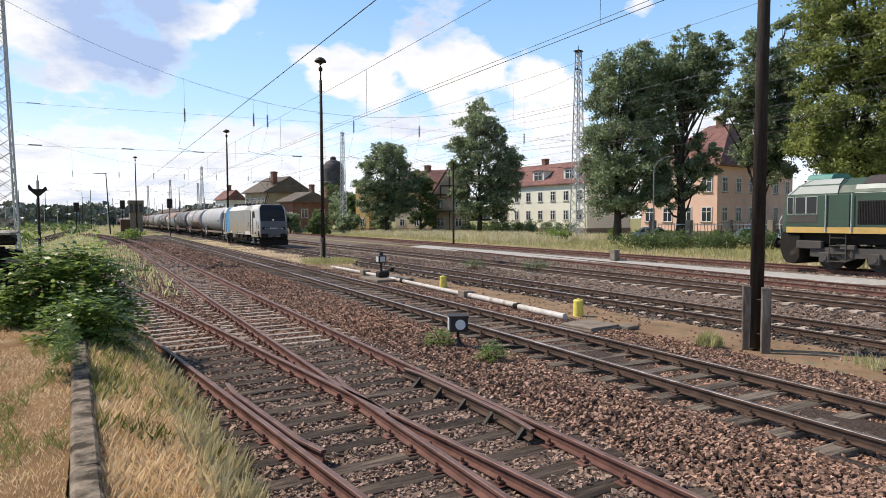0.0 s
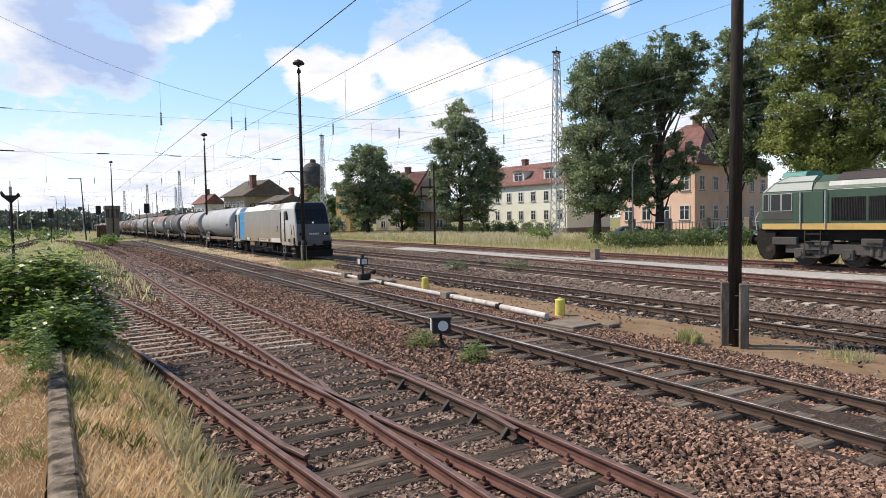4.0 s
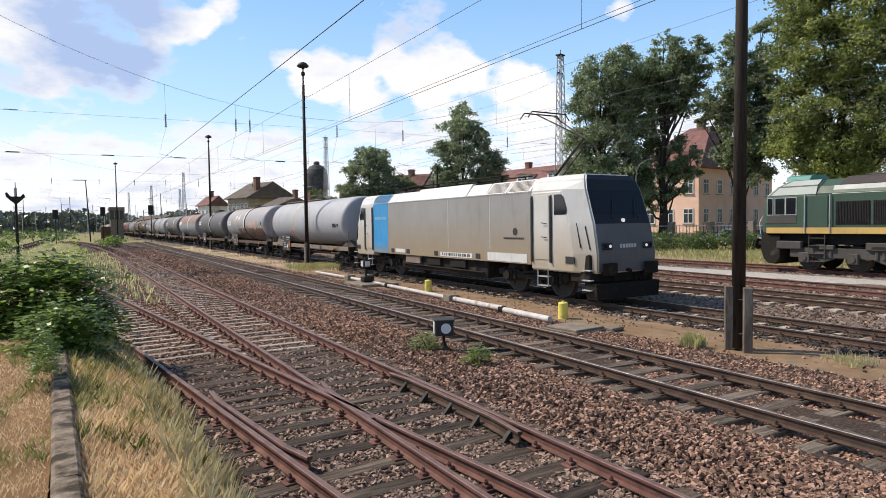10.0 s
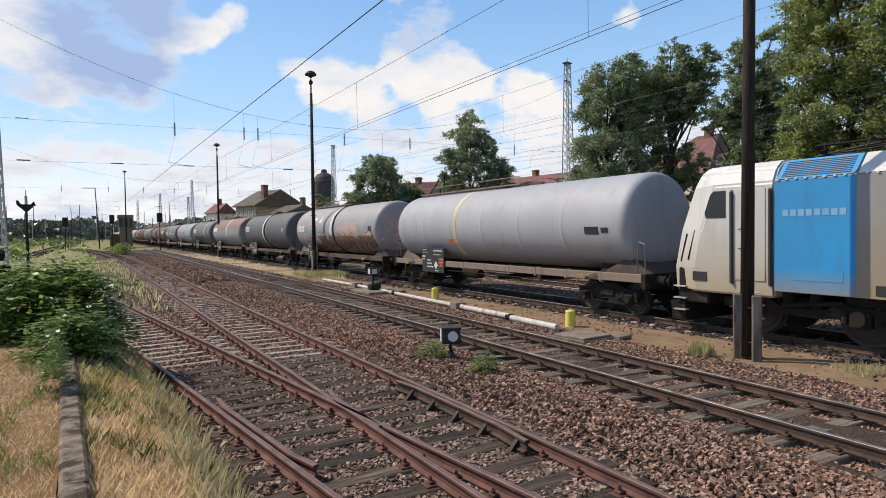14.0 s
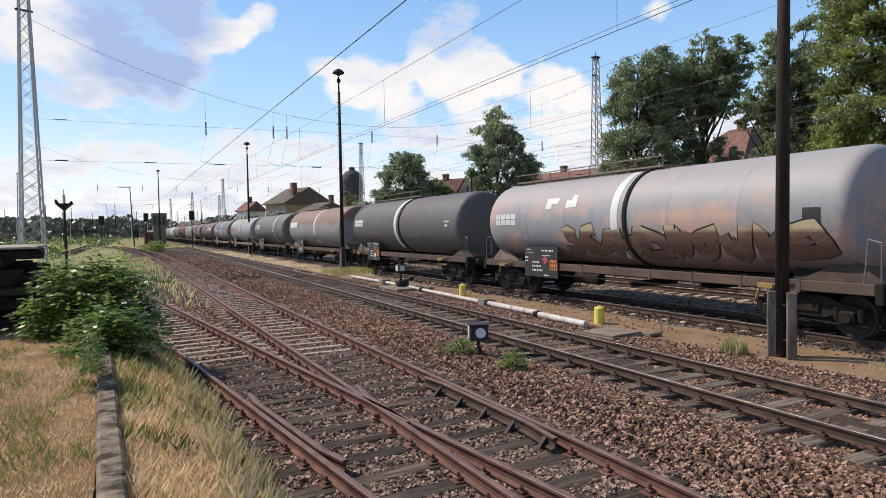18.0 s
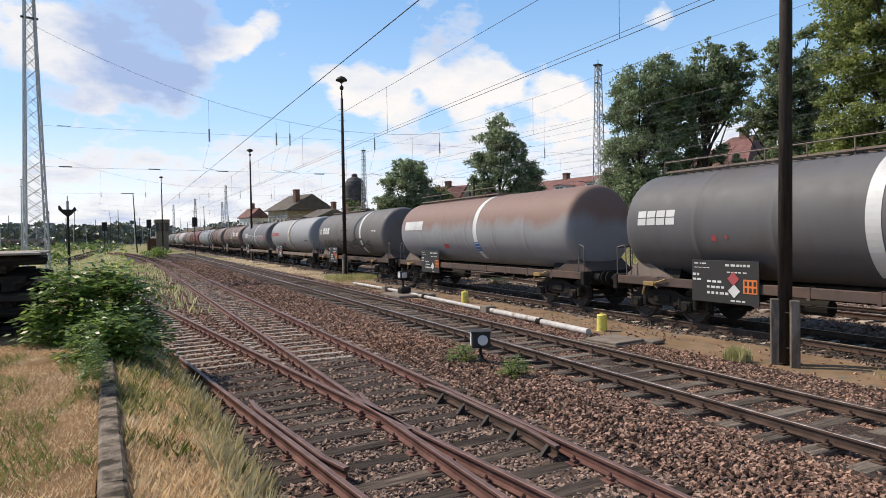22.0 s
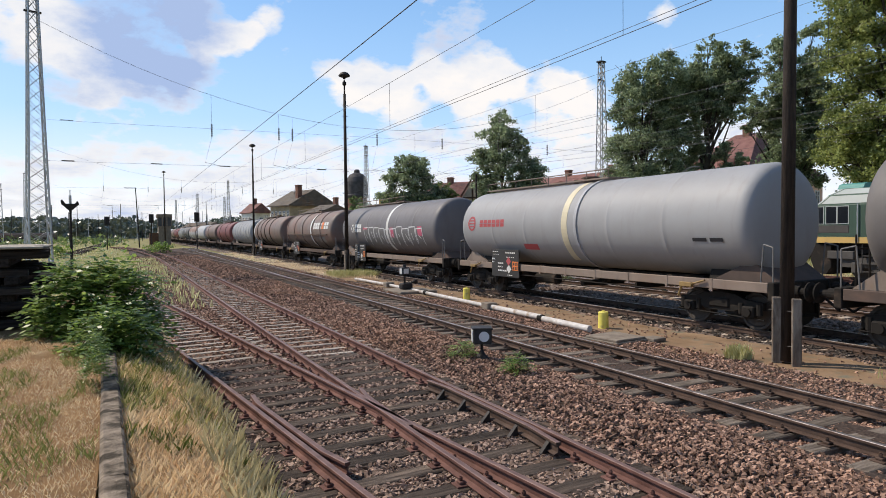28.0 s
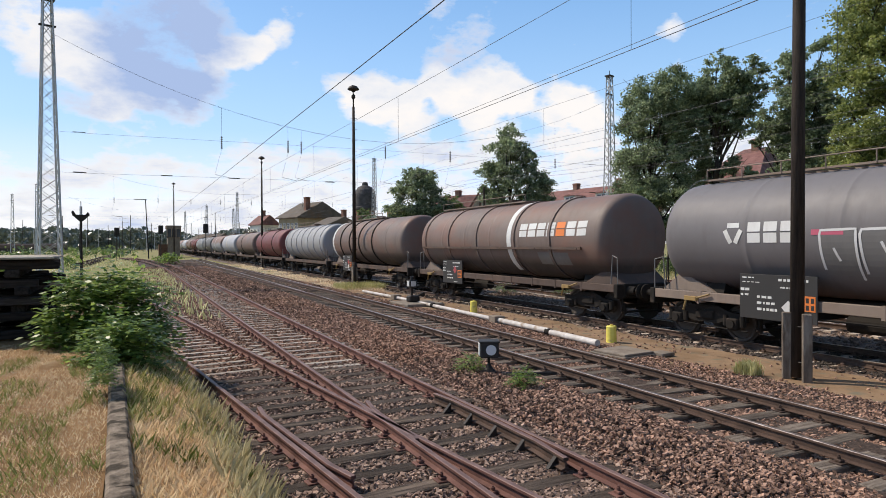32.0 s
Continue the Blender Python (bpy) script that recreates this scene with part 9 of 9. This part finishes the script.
def signal_box():
    t = thing("signal_box", "grey concrete signal box with a glazed top", "signal box", Matrix.Translation((8.7, 167, -0.1)))
    bm = bmesh.new()
    box(bm, -1.35, 1.35, -1.7, 3.0, 0, 4.6, 0.02)
    part("tower", bm, concrete, t)
    bm = bmesh.new()
    box(bm, -1.5, 1.5, -1.9, 3.2, 4.6, 6.6)
    part("window_band", bm, glass_pane, t)
    bm = bmesh.new()
    box(bm, -1.65, 1.65, -2.1, 3.4, 6.6, 7.4, 0.05)
    for x in (-1.5, -0.5, 0.5, 1.5):
        box(bm, x - 0.12, x + 0.12, -1.95, -1.85, 4.6, 6.6)
    part("roof", bm, concrete, t)
    bm = bmesh.new()
    box(bm, -3.3, -1.35, -1.0, 2.0, 0, 2.9, 0.02)
    part("annexe", bm, wood_brown, t)


signal_box()


# ---- street behind the tracks ----
lamp_grey = surface("lamp_grey_paint", (0.16, 0.165, 0.165), (0.24, 0.245, 0.245), 3, 0.6, bump=0.1)


def street_lamp(x, y, z, h):
    t = thing("street_lamp", "grey street lamp with a curved arm", "street lamp", Matrix.Translation((x, y, z)))
    bm = bmesh.new()
    rod(bm, (0, 0, 0), (0, 0, h - 1.2), 0.06, 0.045, sides=10)
    pts = [Vector((1.1 * (1 - math.cos(k)), -0.55 * (1 - math.cos(k)), h - 1.2 + 1.2 * math.sin(k))) for k in (0, 0.35, 0.7, 1.05, 1.4, 1.57)]
    for a, b in zip(pts, pts[1:]):
        rod(bm, a, b, 0.035, sides=8)
    part("post", bm, lamp_grey, t)
    bm = bmesh.new()
    box(bm, 1.0, 1.45, -0.68, -0.50, h - 0.06, h + 0.04, 0.03)
    part("lamp_head", bm, lamp_grey, t)


street_lamp(38.9, 36.0, 0.05, 7.3)


def railing(p0, p1, n, h):
    """A street railing: posts, two rails and upright bars."""
    t = thing("street_railing", "dark iron railing between concrete posts", "railing")
    p0, p1 = Vector(p0), Vector(p1)
    d = (p1 - p0).normalized()
    for i in range(n + 1):
        c = p0.lerp(p1, i / n)
        bm = bmesh.new()
        box(bm, c.x - 0.25, c.x + 0.25, c.y - 0.25, c.y + 0.25, c.z, c.z + h + 0.35, 0.03)
        part("post", bm, concrete, t)
    for z in (0.35, h):
        bm = bmesh.new()
        beam(bm, p0 + Vector((0, 0, z)), p1 + Vector((0, 0, z)), 0.05, 0.06)
        part("rail", bm, mast_steel if z == h else iron, t)
    first = None
    k = int((p1 - p0).length / 0.28)
    for i in range(1, k):
        c = p0.lerp(p1, i / k)
        if first is None:
            bm = bmesh.new()
            rod(bm, (0, 0, 0.1), (0, 0, h + 0.08), 0.025, sides=5)
            first = part("bar", bm, iron, t)
            first.matrix_local = Matrix.Translation(c)
        else:
            share("bar", first, Matrix.Translation(c), t)


railing((44.2, 41.0, 0.2), (48.6, 28.6, 0.2), 4, 1.75)
railing((48.6, 28.6, 0.2), (53.0, 14.0, 0.2), 5, 1.75)


def parked_car(name, label, x, y, turn, paint):
    t = thing(name, label, "car", Matrix.Translation((x, y, 0.2)) @ Matrix.Rotation(turn, 4, "Z"))
    L, H = 4.3, 1.48
    bm = bmesh.new()
    out = [(-L / 2, 0.32), (L / 2, 0.32), (L / 2, 0.62), (L / 2 - 0.15, 0.78), (L / 2 - 1.15, 0.92), (L / 2 - 1.85, H), (-L / 2 + 0.9, H), (-L / 2 + 0.12, 0.95)]
    prism(bm, out, -0.88, 0.88, "Y")
    bmesh.ops.bevel(bm, geom=[e for e in bm.edges if e.calc_face_angle(0) > 0.2], offset=0.07, segments=2, affect="EDGES")
    body = part("body", bm, paint, t)
    for s in (-1, 1):
        bm = bmesh.new()
        y0, y1 = sorted((s * 0.87, s * 0.895))
        prism(bm, [(L / 2 - 1.2, 1.05), (L / 2 - 1.85, H - 0.12), (-L / 2 + 1.0, H - 0.12), (-L / 2 + 0.6, 1.0)], y0, y1, "Y")
        part("side_window", bm, glass_pane, body)
        for xx in (-L / 2 + 0.85, L / 2 - 0.85):
            bm = bmesh.new()
            rod(bm, (xx, s * 0.70, 0.32), (xx, s * 0.90, 0.32), 0.32, sides=18)
            w = part("wheel", bm, rubber, t)
            bm = bmesh.new()
            rod(bm, (xx, s * 0.895, 0.32), (xx, s * 0.91, 0.32), 0.19, sides=14)
            part("rim", bm, mast_steel, w)


parked_car("parked_car", "white car parked in the shade behind the fence", 49.0, 33.6, radians(-82), plain("white_car_paint", (0.75, 0.75, 0.74), 0.3))
parked_car("parked_car", "silver-blue car parked along the street", 45.0, 41.2, radians(-50), plain("silver_blue_car_paint", (0.30, 0.36, 0.42), 0.25, 0.5))
# old freight wagons far off on the open side
for i in range(12):
    t = thing("flat_wagon", "distant rust-brown freight wagon on a far siding", "freight wagon", Matrix.Translation((-28 - i * 13.4, 262 - i * 3.4, -0.1)) @ Matrix.Rotation(radians(104.2), 4, "Z"), "far freight wagons")
    bm = bmesh.new()
    prism(bm, [(-1.4, 0.8), (1.4, 0.8), (1.4, 3.0), (0.9, 3.5), (-0.9, 3.5), (-1.4, 3.0)], -6.6, 6.6)
    part("body", bm, tank_brown, t)
    bm = bmesh.new()
    for y in (-4.5, 4.5):
        for d in (-0.9, 0.9):
            rod(bm, (-0.8, y + d, 0.46), (0.8, y + d, 0.46), 0.46, sides=12)
    box(bm, -1.2, 1.2, -6.9, 6.9, 0.6, 0.85)
    part("running_gear", bm, running_gear, t)


motions()
